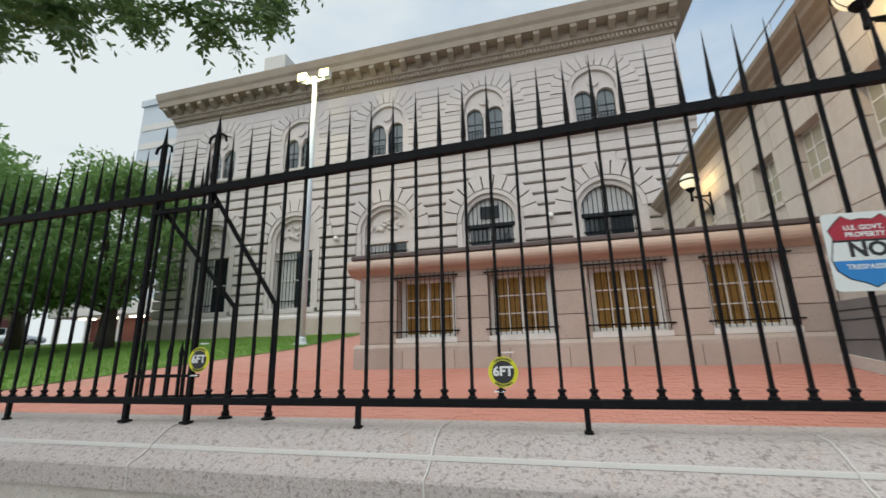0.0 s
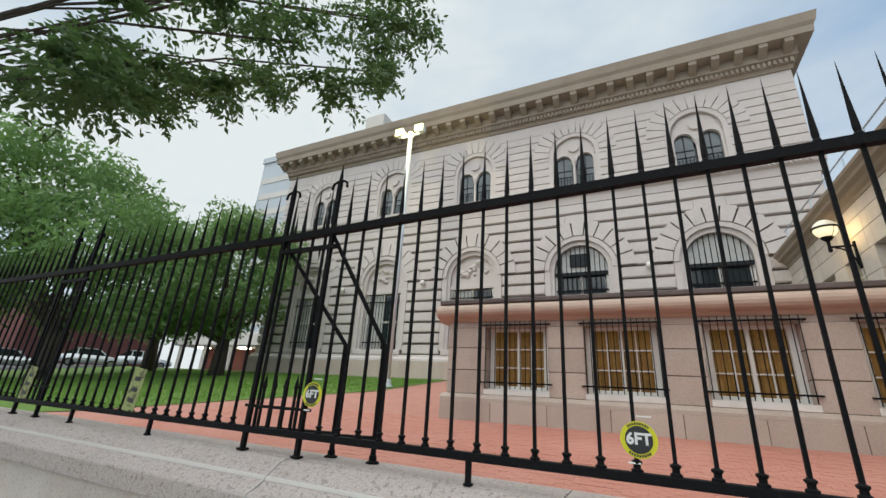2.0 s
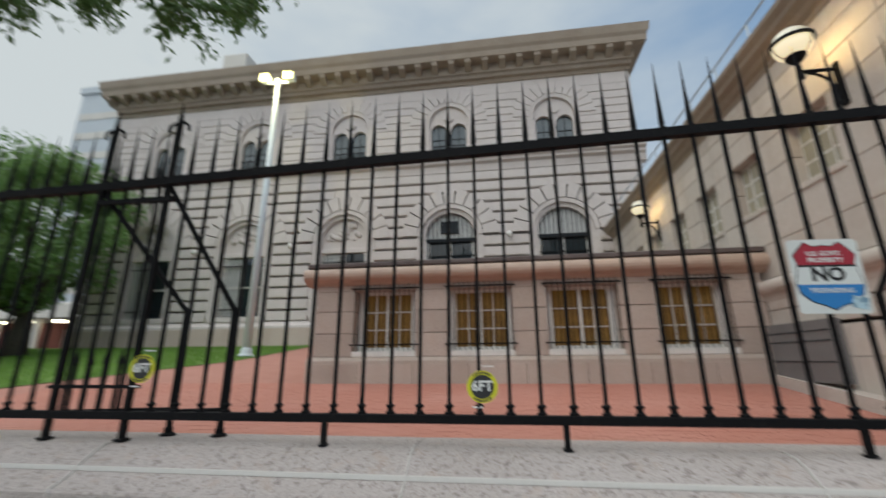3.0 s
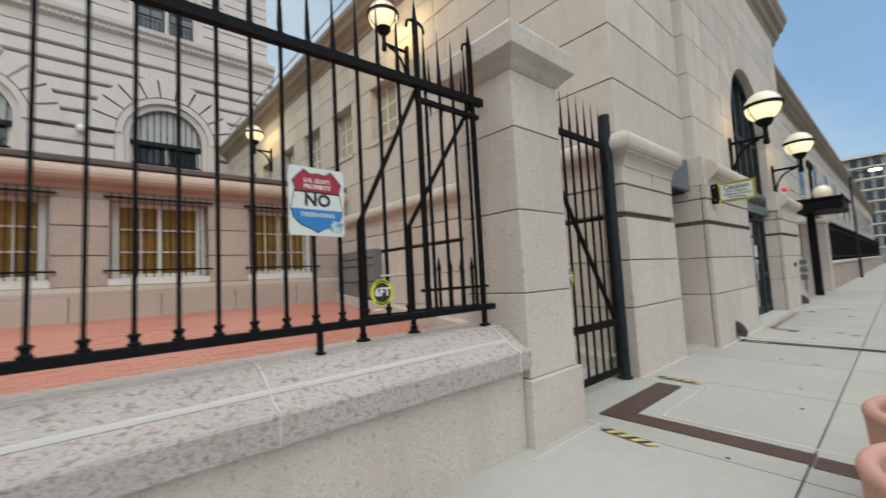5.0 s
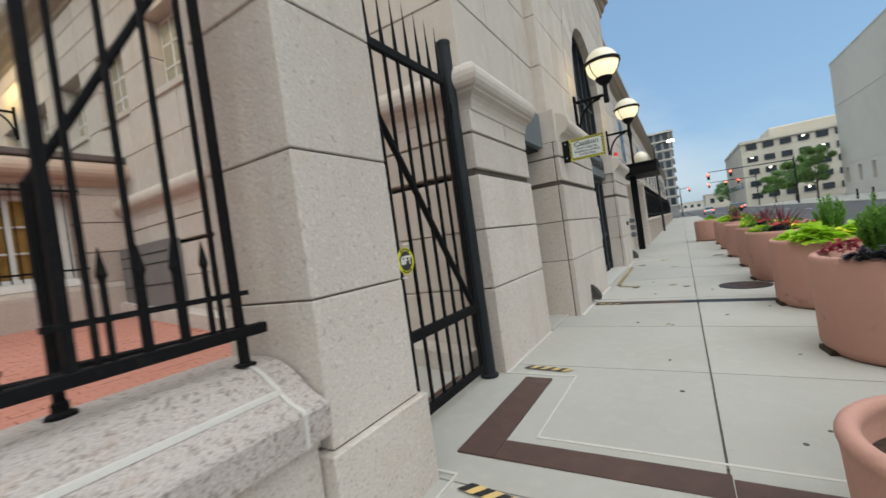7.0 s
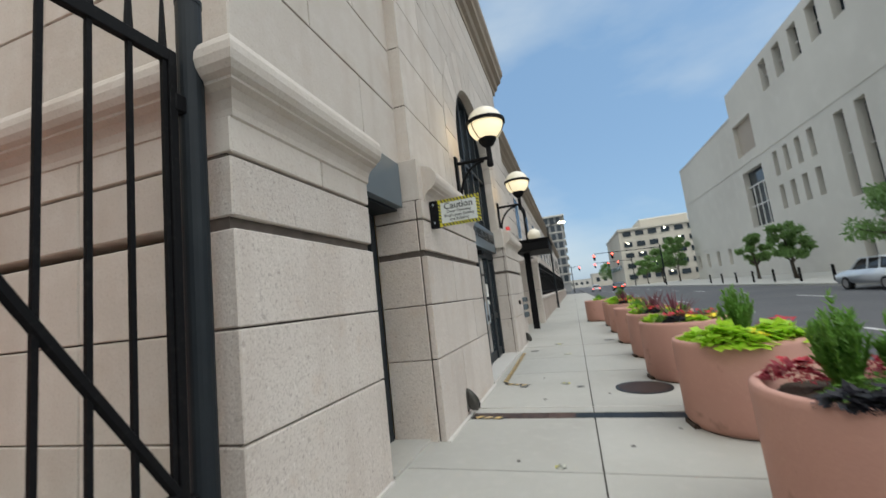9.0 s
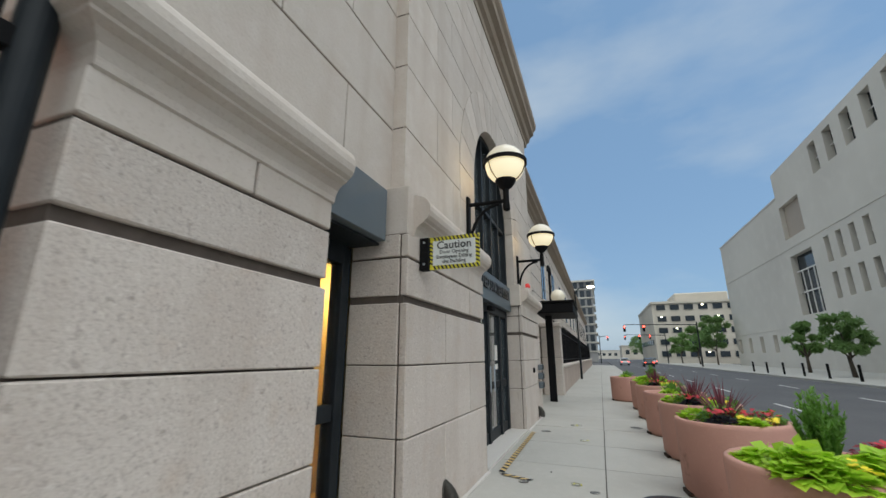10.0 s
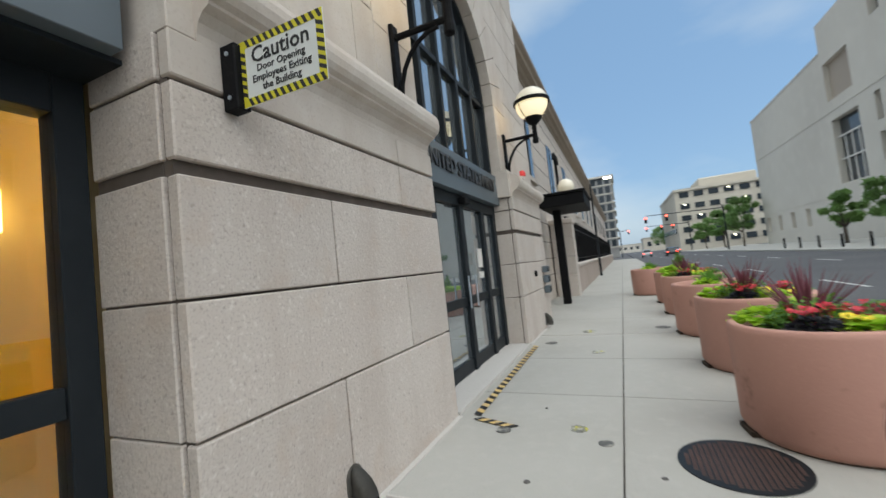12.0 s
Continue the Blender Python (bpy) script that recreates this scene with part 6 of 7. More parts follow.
def planter(x, y, kind, seed, turn=0.0, R=0.60, Hh=0.86):
    rnd = random.Random(seed)
    z = zp(y)
    small = R < 0.5
    pl = empty("planter", "small round terracotta planter with a rolled rim" if small else "large round terracotta-coloured planter full of flowers", "planter", "pavement planters", at=pose(x, y, z, 0, 0, turn))
    if small:
        prof = [(R - 0.06, 0.02), (R - 0.04, 0.05), (R - 0.01, Hh - 0.09)]
        prof += [(R - 0.036 + 0.036 * math.cos(q), Hh - 0.036 + 0.036 * math.sin(q)) for q in (-0.6, -0.2, 0.2, 0.6, 1.0, 1.4, 1.8, 2.2, 2.7, 3.14)] + [(R - 0.075, Hh - 0.14)]
    else:
        prof = [(R - 0.05, 0.02), (R - 0.03, 0.05), (R - 0.005, 0.10), (R + 0.005, Hh - 0.05), (R, Hh - 0.012), (R - 0.015, Hh), (R - 0.05, Hh), (R - 0.068, Hh - 0.012), (R - 0.075, Hh - 0.10)]
    deep = 0.13 if small else 0.10
    part("pot", lathe(bmesh.new(), prof, 64), TERRACOTTA, pl, smooth=True)
    # Shade under the pot is put into the ring and notch colour.
    part("foot_shade_ring", lathe(bmesh.new(), [(R - 0.10, 0.0), (R - 0.06, 0.0), (R - 0.045, 0.045), (R - 0.10, 0.045)], 48), SOIL_AND_SHADE, pl, "foot ring with shade in its dark colour")
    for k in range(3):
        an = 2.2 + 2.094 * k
        o = part("foot_shade_notch", boxed(-0.12, 0.12, R - 0.075, R - 0.003 - 0.03 * small, 0.0, 0.055), SOIL_AND_SHADE, pl)
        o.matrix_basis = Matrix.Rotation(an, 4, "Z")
    b = lathe(bmesh.new(), [(R - 0.07, Hh - deep), (R * 0.7, Hh - deep + 0.012), (R * 0.4, Hh - deep + 0.03), (0.001, Hh - deep + 0.03)], 32)
    for v in b.verts:
        v.co.z += rnd.uniform(-0.01, 0.01)
    part("soil", b, SOIL_AND_SHADE, pl)
    top = Hh - deep + 0.02
    k_r = R / 0.60

    def clump(cx, cy, mat, spread, n, size, flat=0.5, name="foliage_clump", lift=0.0):
        b = bmesh.new()
        lift = lift + 0.07 * min(1.0, max(0.0, (math.hypot(cx, cy) - 0.25) / 0.15))
        leafy(b, (cx * k_r, cy * k_r, top + lift), spread * k_r, int(n * (1.5 if mat == LIME_LEAF else 2)), size * (0.85 if mat == LIME_LEAF else 0.62), rnd, flat, 0.5 if mat == LIME_LEAF else 0.36)
        ob = part(name, b, mat, pl)
        ob["kind"] = "stuff"
        return ob

    def spiky(cx, cy, mat, n, length, name="spike_plant", spread=0.75):
        b = bmesh.new()
        for k in range(n):
            an, lean = rnd.uniform(0, 6.28), spread * math.sqrt(rnd.random())
            ln = length * rnd.uniform(0.75, 1.1)
            blade(b, (cx, cy, top), (cx + ln * lean * math.cos(an), cy + ln * lean * math.sin(an), top + ln * (1 - 0.4 * lean)), 0.015, 0.06 * lean)
        return part(name, b, mat, pl)

    def flowers(cx, cy, mat, n, spread, size=0.028, lift=0.09):
        for k in range(n):
            p = Vector((cx * k_r + rnd.gauss(0, spread), cy * k_r + rnd.gauss(0, spread), top + lift + rnd.uniform(0, 0.06)))
            b = bmesh.new()
            tilt = Vector((rnd.uniform(-0.6, 0.1), rnd.uniform(-0.4, 0.4), 0))
            for q in range(5):
                an = 2 * math.pi * q / 5
                e = Vector((math.cos(an), math.sin(an), 0.25 + tilt.x * math.cos(an) * -1 + tilt.y * math.sin(an))) * size
                s = Vector((-math.sin(an), math.cos(an), 0)) * size * 0.6
                b.faces.new([b.verts.new(v) for v in (p, p + e * 0.6 + s, p + e, p + e * 0.6 - s)])
            rod(b, p - Vector((0, 0, lift)), p, 0.002, sides=3)
            part("flower", b, mat, pl)

    def bushy(cx, cy, height, r, mat=None):
        b = bmesh.new()
        cx, cy = cx * k_r, cy * k_r
        for k in range(70):
            an, f = rnd.uniform(0, 6.28), math.sqrt(rnd.random())
            tip = Vector((cx + r * f * math.cos(an), cy + r * f * math.sin(an), top + 1.2 * height * rnd.uniform(0.6, 1.0) * (1 - 0.4 * f * f)))
            base = Vector((cx + 0.3 * r * f * math.cos(an), cy + 0.3 * r * f * math.sin(an), top))
            for q in range(44):
                p = base.lerp(tip, rnd.uniform(0.08, 1.0))
                dd = ((tip - base).normalized() * 0.7 + Vector((rnd.uniform(-1, 1), rnd.uniform(-1, 1), rnd.uniform(-0.1, 0.6)))).normalized() * rnd.uniform(0.035, 0.06)
                u = dd.cross(Vector((rnd.uniform(-1, 1), 0.2, 1))).normalized() * 0.009
                b.faces.new([b.verts.new(v) for v in (p - u, p + u, p + dd)])
        part("bush", b, mat or GREEN_LEAF, pl)["kind"] = "stuff"

    if kind == "mixed":
        clump(-0.36, 0.16, BLACK_LEAF, 0.085, 150, 0.09)
        clump(-0.42, -0.1, LIME_LEAF, 0.06, 70, 0.10)
        clump(0.05, -0.38, GREEN_LEAF, 0.11, 130, 0.09)
        clump(0.15, 0.35, LIME_LEAF, 0.09, 90, 0.11)
        clump(0.36, 0.0, LIME_LEAF, 0.10, 90, 0.11)
        spiky(0.08, 0.05, PURPLE_LEAF, 55, 0.60)
        clump(-0.12, 0.2, GREEN_LEAF, 0.13, 180, 0.08, 0.8)
        clump(-0.15, -0.2, RED_LEAF, 0.11, 160, 0.08, 0.7)
        clump(0.0, 0.0, GREEN_LEAF, 0.18, 220, 0.09, 0.6)
        flowers(-0.36, -0.1, YELLOW_PETAL, 12, 0.06, 0.034, 0.10)
        flowers(-0.25, 0.12, RED_PETAL, 16, 0.10, 0.036, 0.15)
        flowers(-0.1, -0.3, RED_PETAL, 12, 0.09, 0.036, 0.14)
        flowers(-0.3, -0.32, YELLOW_PETAL, 6, 0.04, 0.034)
    if kind == "dark":
        clump(0.1, 0.05, BLACK_LEAF, 0.20, 420, 0.11, 0.45)
        clump(0.2, -0.3, BLACK_LEAF, 0.12, 160, 0.11, 0.5)
        clump(-0.22, 0.12, GREEN_LEAF, 0.06, 60, 0.12, 0.5)
        clump(-0.3, -0.1, LIME_LEAF, 0.05, 40, 0.12, 0.5)
        clump(-0.2, -0.25, BLACK_LEAF, 0.08, 90, 0.10, 0.5)
        flowers(-0.2, -0.12, WHITE_PETAL, 6, 0.04, 0.04)
        flowers(-0.12, 0.0, VIOLET_PETAL, 4, 0.035, 0.036)
    if kind == "bush":
        bushy(0.12, 0.12, 0.47, 0.13)
        bushy(0.02, -0.12, 0.38, 0.13)
        clump(-0.44, 0.18, BLACK_LEAF, 0.075, 150, 0.10, 0.5)
        clump(-0.36, 0.34, BLACK_LEAF, 0.06, 90, 0.10, 0.4)
        clump(-0.42, 0.0, BLACK_LEAF, 0.06, 80, 0.08, 0.5)
        clump(-0.3, -0.33, LIME_LEAF, 0.09, 130, 0.12, 0.7)
        clump(-0.1, -0.45, LIME_LEAF, 0.08, 110, 0.12, 0.8)
        clump(-0.4, -0.15, LIME_LEAF, 0.05, 50, 0.09, 0.4)
        flowers(-0.38, 0.0, YELLOW_PETAL, 9, 0.035, 0.03, 0.12)
        flowers(-0.25, -0.2, WHITE_PETAL, 3, 0.04, 0.03)
        flowers(0.3, 0.25, RED_PETAL, 8, 0.06, 0.036, 0.12)
        clump(0.2, 0.35, RED_LEAF, 0.08, 90, 0.08)
        clump(0.3, -0.15, RED_LEAF, 0.09, 90, 0.08)
        clump(-0.05, 0.0, GREEN_LEAF, 0.17, 200, 0.07, 0.3)
    if kind == "lime":
        clump(-0.36, 0.2, LIME_LEAF, 0.11, 240, 0.13, 0.6)
        clump(-0.48, 0.06, LIME_LEAF, 0.06, 80, 0.13, lift=-0.02)
        clump(-0.3, -0.2, LIME_LEAF, 0.11, 190, 0.13, 0.6)
        clump(0.0, 0.34, LIME_LEAF, 0.09, 120, 0.12)
        bushy(0.12, -0.06, 0.50, 0.17)
        flowers(-0.42, 0.0, YELLOW_PETAL, 8, 0.05, 0.034, 0.10)
        clump(0.1, -0.35, RED_LEAF, 0.10, 120, 0.08, 0.7)
        flowers(0.05, -0.34, RED_PETAL, 9, 0.08, 0.036, 0.15)
        clump(-0.05, 0.0, GREEN_LEAF, 0.15, 160, 0.08, 0.4)
    if kind == "grass":
        spiky(0, 0, GREEN_LEAF, 190, 0.38, "grass_clump", 1.0)
        clump(-0.25, 0.1, LIME_LEAF, 0.12, 120, 0.1)
    if kind == "sparse":
        clump(-0.12, 0.15, GREEN_LEAF, 0.06, 60, 0.12, 0.6)
        clump(-0.2, -0.12, LIME_LEAF, 0.05, 40, 0.12, 0.6)
        clump(0.15, -0.35, LIME_LEAF, 0.07, 70, 0.13, 0.6)
        clump(-0.15, -0.38, LIME_LEAF, 0.05, 50, 0.13, 0.6)
        flowers(-0.02, 0.32, RED_PETAL, 5, 0.03, 0.03, 0.07)
        flowers(0.0, 0.2, WHITE_PETAL, 4, 0.04, 0.026, 0.05)
        bushy(0.2, -0.1, 0.30, 0.22)
        bushy(0.0, -0.3, 0.26, 0.15)
    return pl


ROW = [(3.95, -0.165, "dark"), (4.80, -0.14, "sparse"), (5.62, -0.9, "lime"), (7.75, -0.88, "bush"), (9.86, -0.9, "lime"), (12.1, -0.885, "mixed"), (14.12, -0.93, "mixed"), (16.3, -0.88, "grass"), (18.75, -0.9, "mixed"), (20.9, -0.9, "lime"), (23.4, -0.35, "grass")]
for i, (x, y, kind) in enumerate(ROW):
    planter(x, y, kind, 10 + i, 0.0, *((0.425, 0.60) if i < 2 else ()))
# ---- buildings across the street ----
def far_window(parent, x0, x1, y, z0, z1, name="window", mat=None, depth=0.25):
    w = part(name, boxed(x0, x1, y - 0.02, y + depth, z0, z1), mat or FAR_GLASS, parent)
    return w


court_house = empty("courthouse", "large pale stone courthouse across the street", "building")
CY = -26.0


def slab_wall(x0, x1, z0, z1, holes, name="wall"):
    """A front wall facing the street, with real openings; holes are rows of (x0, x1, z0, z1)."""
    xs = sorted({x0, x1, *[h[0] for h in holes], *[h[1] for h in holes]})
    zs = sorted({z0, z1, *[h[2] for h in holes], *[h[3] for h in holes]})
    b = bmesh.new()
    for xa, xb in zip(xs, xs[1:]):
        for za, zb in zip(zs, zs[1:]):
            cx, cz = (xa + xb) / 2, (za + zb) / 2
            if not any(h[0] < cx < h[1] and h[2] < cz < h[3] for h in holes):
                box(b, xa, xb, CY - 0.8, CY, za, zb)
    bmesh.ops.remove_doubles(b, verts=b.verts[:], dist=1e-4)
    return part(name, b, PALE_STONE, court_house)


low_holes = [(86.3 + 6.0 * k, 88.0 + 6.0 * k, 2.2, 4.9) for k in range(4)]
slab_wall(76.6, 107.5, -0.2, 24.2, low_holes)
# a tall window, a niche over it, two rows of narrow windows, slots and attic windows
slits = [65.2 - 2.68 * k for k in range(4)] + [44.6 - 2.68 * k for k in range(4)] + [24.0 - 2.68 * k for k in range(4)]
high_holes = [(69.6, 76.0, 7.0, 15.2), (70.0, 76.2, 17.7, 22.6)]
for x in slits:
    high_holes += [(x, x + 1.15, 12.4, 15.5), (x, x + 1.15, 8.1, 11.15)]
for x in (52.0, 48.9, 31.4, 28.3):
    high_holes += [(x, x + 1.5, 6.9, 15.3), (x, x + 1.5, 0.6, 4.5)]
for k in range(13):
    high_holes.append((63.2 - 3.7 * k, 65.0 - 3.7 * k, 23.2, 27.0))
slab_wall(10, 76.6, -0.2, 28.0, high_holes)
part("core", boxed(10.5, 76.4, CY - 22, CY - 0.85, -0.2, 27.8), FAR_GLASS, court_house)
part("core", boxed(76.4, 107.0, CY - 22, CY - 0.85, -0.2, 24.0), PALE_STONE, court_house)
NICHE = material("tan_niche_panel", (0.40, 0.345, 0.29), 0.9, spots=[(0.3, 0.4, 0.7, (0.35, 0.30, 0.25), 0.6)])
part("niche_panel", boxed(71.0, 76.2, CY - 0.7, CY - 0.6, 17.7, 22.6), NICHE, court_house, "tan recessed panel")
part("string_course", boxed(10, 107.55, CY, CY + 0.06, 16.3, 16.75), PALE_STONE, court_house)
part("base_course", boxed(76.6, 107.55, CY, CY + 0.05, 5.6, 5.85), PALE_STONE, court_house)
part("end_wall", boxed(107.0, 107.5, CY - 22, CY - 0.81, -0.2, 24.2), PALE_STONE, court_house)
part("roof", boxed(10, 76.5, CY - 22, CY - 0.81, 27.75, 28.05), PALE_STONE, court_house)
part("parapet", boxed(76.5, 107.6, CY - 0.9, CY + 0.08, 24.2, 24.45), PALE_STONE, court_house)
for xx in (71.2, 72.8, 74.4):
    part("mullion", boxed(xx - 0.08, xx + 0.08, CY - 0.5, CY - 0.4, 7.0, 13.0), WHITE_TRIM, court_house)
for zz in (10.0, 12.9):
    part("transom", boxed(69.6, 76.0, CY - 0.52, CY - 0.4, zz, zz + 0.16), WHITE_TRIM, court_house)
for x0, x1, z0, z1 in high_holes[2:]:
    part("mullion", boxed((x0 + x1) / 2 - 0.04, (x0 + x1) / 2 + 0.04, CY - 0.6, CY - 0.5, z0, z1), WHITE_TRIM, court_house)
    part("transom", boxed(x0, x1, CY - 0.6, CY - 0.5, (z0 + z1) / 2, (z0 + z1) / 2 + 0.1), WHITE_TRIM, court_house)

BEIGE = material("beige_far_concrete", (0.58, 0.54, 0.46), 0.9, spots=[(0.08, 0.4, 0.7, (0.44, 0.40, 0.34), 0.7)])
CEIL_LAMP = material("far_ceiling_light", (0.9, 0.85, 0.7), 0.5, emission=(1.0, 0.9, 0.65), power=6.0)
garage = empty("parking_building", "beige parking building with open dark decks", "building")
part("core", boxed(141.5, 185, -60, -15, -0.3, 16.6), BEIGE, garage)
for k in range(5):
    z0 = 0.2 + 3.3 * k
    for j in range(12):
        y0 = -16.2 - 3.6 * j
        op = part("deck_opening", boxed(141.3, 141.6, y0 - 2.3, y0, z0 + 1.4, z0 + 2.9), FAR_GLASS, garage)
        if (j * 7 + k * 3) % 4 == 1:
            part("deck_light", boxed(141.2, 141.3, y0 - 1.3, y0 - 0.8, z0 + 2.5, z0 + 2.75), CEIL_LAMP, op)
part("parapet", boxed(141.0, 185, -60, -14.8, 16.6, 17.3), BEIGE, garage)
part("stair_tower", boxed(146, 160, -36, -22, 16.6, 20.2, bevel=0.3), BEIGE, garage)
for j in range(7):
    part("side_opening", boxed(146 + 5.5 * j, 149 + 5.5 * j, -15.1, -14.7, 5, 6.5), FAR_GLASS, garage)

tower = empty("apartment_tower", "grey apartment tower with stacked balconies", "building")
GREY_TOWER = material("grey_far_cladding", (0.30, 0.30, 0.30), 0.8, spots=[(0.2, 0.4, 0.7, (0.36, 0.355, 0.35), 0.7)])
part("core", boxed(165, 185, 1.2, 14, -0.3, 28.5), GREY_TOWER, tower)
for k in range(8):
    part("floor_slab", boxed(164.6, 185.3, 0.6, 14.2, 3.2 + 3.2 * k, 3.6 + 3.2 * k), PALE_STONE, tower)
    for j in range(3):
        part("window", boxed(164.7, 165.1, 1.8 + 2.3 * j, 3.3 + 2.3 * j, 3.7 + 3.2 * k, 6.0 + 3.2 * k), FAR_GLASS, tower)
part("roof_slab", boxed(164, 186, 0.2, 14.5, 28.5, 29.1), PALE_STONE, tower)

# low blocks closing the far end of the street
for i, (x, y0, y1, h, mt) in enumerate(((330, -14, -90, 9, BEIGE), (300, 8, 60, 12, GREY_TOWER), (420, -30, 40, 7, PALE_STONE), (230, -60, -130, 16, GREY_TOWER))):
    blk = empty("far_block", "low distant building closing the street", "building", "distant blocks")
    a, c = sorted((y0, y1))
    part("wall", boxed(x, x + 30, a, c, -0.3, h), mt, blk)
    for j in range(int((c - a) / 5)):
        part("window", boxed(x - 0.1, x + 0.1, a + 5 * j + 1, a + 5 * j + 3.5, h * 0.35, h * 0.7), FAR_GLASS, blk)
    part("roof", boxed(x - 0.4, x + 30, a - 0.3, c + 0.3, h, h + 0.5), PALE_STONE, blk)

# pale tower behind the main building and low buildings past the lawn
pale = empty("office_tower", "pale blue-grey office tower behind the main building", "building")
PALE_BLUE = material("pale_blue_grey_cladding", (0.50, 0.54, 0.56), 0.7, spots=[(0.15, 0.4, 0.7, (0.45, 0.49, 0.51), 0.6)])
part("core", boxed(-67, -53, 50, 70, 0, 45), PALE_BLUE, pale)
for k in range(11):
    part("window_band", boxed(-66.5, -53.5, 49.9, 50.05, 4 + 3.6 * k, 5.2 + 3.6 * k), PALE_STONE, pale)
part("parapet", boxed(-67.3, -52.7, 49.7, 70.3, 45, 46.2), PALE_BLUE, pale)
red_hall = empty("brick_hall", "dark red brick hall beyond the lawn", "building")
DARK_BRICK = material("dark_red_brick_wall", (0.13, 0.045, 0.04), 0.9, spots=[(0.6, 0.4, 0.7, (0.17, 0.06, 0.05), 0.6)])
part("wall", boxed(-70, -59, 20, 34, 1.5, 9), DARK_BRICK, red_hall)
part("roof", boxed(-70.3, -58.7, 19.7, 34.3, 9, 9.5), ROOF_EDGE, red_hall)
porch = empty("lit_canopy", "low building with white canopy and warm lights", "building")
part("canopy", boxed(-58, -40, 36, 44, 6.0, 7.6, bevel=0.1), PALE_STONE, porch)
part("wall", boxed(-57, -41, 40, 46, 2, 6), DARK_BRICK, porch)
for k in range(4):
    part("lamp", boxed(-55 + 4 * k, -53.6 + 4 * k, 37.5, 38.5, 5.8, 5.99), CEIL_LAMP, porch)
for k in range(4):
    part("column", rod(bmesh.new(), (-57 + 5 * k, 36.6, 2.3), (-57 + 5 * k, 36.6, 6.0), 0.3, sides=10), PALE_STONE, porch)
pale_hall = empty("pale_hall", "pale low office building beyond the lawn", "building")
part("wall", boxed(-86, -76, 6, 30, 1, 12), PALE_BLUE, pale_hall)
for k in range(6):
    part("window", boxed(-76.05, -75.9, 7 + 4 * k, 9.6 + 4 * k, 4, 6.5), FAR_GLASS, pale_hall)
    part("window", boxed(-76.05, -75.9, 7 + 4 * k, 9.6 + 4 * k, 8, 10.5), FAR_GLASS, pale_hall)


# ---- parked cars ----
CAR_GLASS = material("car_window_glass", (0.015, 0.018, 0.02), 0.06)
TYRE = material("black_tyre_rubber", (0.015, 0.015, 0.015), 0.9)
RIM = material("silver_wheel_rim", (0.45, 0.45, 0.46), 0.35, metal=0.9)
TAIL = material("red_tail_light", (0.4, 0.02, 0.02), 0.3, emission=(1.0, 0.08, 0.04), power=3.0)
HEAD = material("clear_headlight", (0.8, 0.8, 0.8), 0.15)


def car(x, y, z, yaw, paint, label, lit=False):
    c = empty("car", label, "car", at=pose(x, y, z, 0, 0, yaw))
    low = [(-2.2, 0.32), (-2.25, 0.6), (-2.18, 0.88), (-1.2, 0.98), (1.0, 0.96), (2.0, 0.82), (2.25, 0.62), (2.22, 0.32)]
    b = along_y(bmesh.new(), low, -0.86, 0.86)
    bmesh.ops.bevel(b, geom=b.edges[:], offset=0.06, segments=2, affect="EDGES")
    body = part("body", b, paint, c, smooth=True)
    cabin = [(-1.85, 0.95), (-1.35, 1.42), (-0.9, 1.5), (0.35, 1.47), (1.15, 0.95)]
    b = along_y(bmesh.new(), cabin, -0.76, 0.76)
    for v in b.verts:
        if v.co.z > 1.2:
            v.co.y *= 0.84
    part("cabin_glass", b, CAR_GLASS, c)
    roof = [(-1.3, 1.44), (-0.9, 1.525), (0.35, 1.495), (0.5, 1.42), (0.3, 1.45), (-0.9, 1.47)]
    part("roof", along_y(bmesh.new(), roof, -0.66, 0.66), paint, c)
    for px in (-1.0, -0.2, 0.75):
        for sy in (-1, 1):
            part("pillar", rod(bmesh.new(), (px - (0.0 if px < 0.5 else -0.25), sy * 0.77, 0.96), (px - (0.0 if px < 0.5 else 0.35), sy * 0.66, 1.46), 0.035, sides=5), paint, c)
    for px in (-1.38, 1.38):
        for sy in (-1, 1):
            t = part("wheel", rod(bmesh.new(), (px, sy * 0.66, 0.32), (px, sy * 0.885, 0.32), 0.32, sides=20), TYRE, c)
            part("rim", rod(bmesh.new(), (px, sy * 0.87, 0.32), (px, sy * 0.895, 0.32), 0.2, sides=14), RIM, t)
    for sy in (-1, 1):
        part("headlight", boxed(2.15, 2.24, sy * 0.66 - 0.16, sy * 0.66 + 0.16, 0.6, 0.74, bevel=0.02), HEAD, c)
        part("tail_light", boxed(-2.25, -2.17, sy * 0.68 - 0.14, sy * 0.68 + 0.14, 0.68, 0.84, bevel=0.02), TAIL if lit else material("dull_red_lens", (0.25, 0.01, 0.01), 0.3), c)
    return c


CAR_WHITE = material("pale_blue_white_car_paint", (0.62, 0.66, 0.70), 0.25, coat=0.8)
CAR_GREY = material("silver_car_paint", (0.42, 0.44, 0.46), 0.25, coat=0.8, metal=0.4)
CAR_DARK = material("dark_car_paint", (0.03, 0.035, 0.045), 0.25, coat=0.8)
car(29.0, -13.1, -0.22, 0, CAR_WHITE, "pale car parked by the far kerb")
for i, (x, y) in enumerate(((92, -7.6), (104, -4.2), (118, -11.0))):
    car(x, y, -0.22, 0, (CAR_DARK, CAR_WHITE, CAR_GREY)[i], "distant car with red tail lights on the street", lit=True)
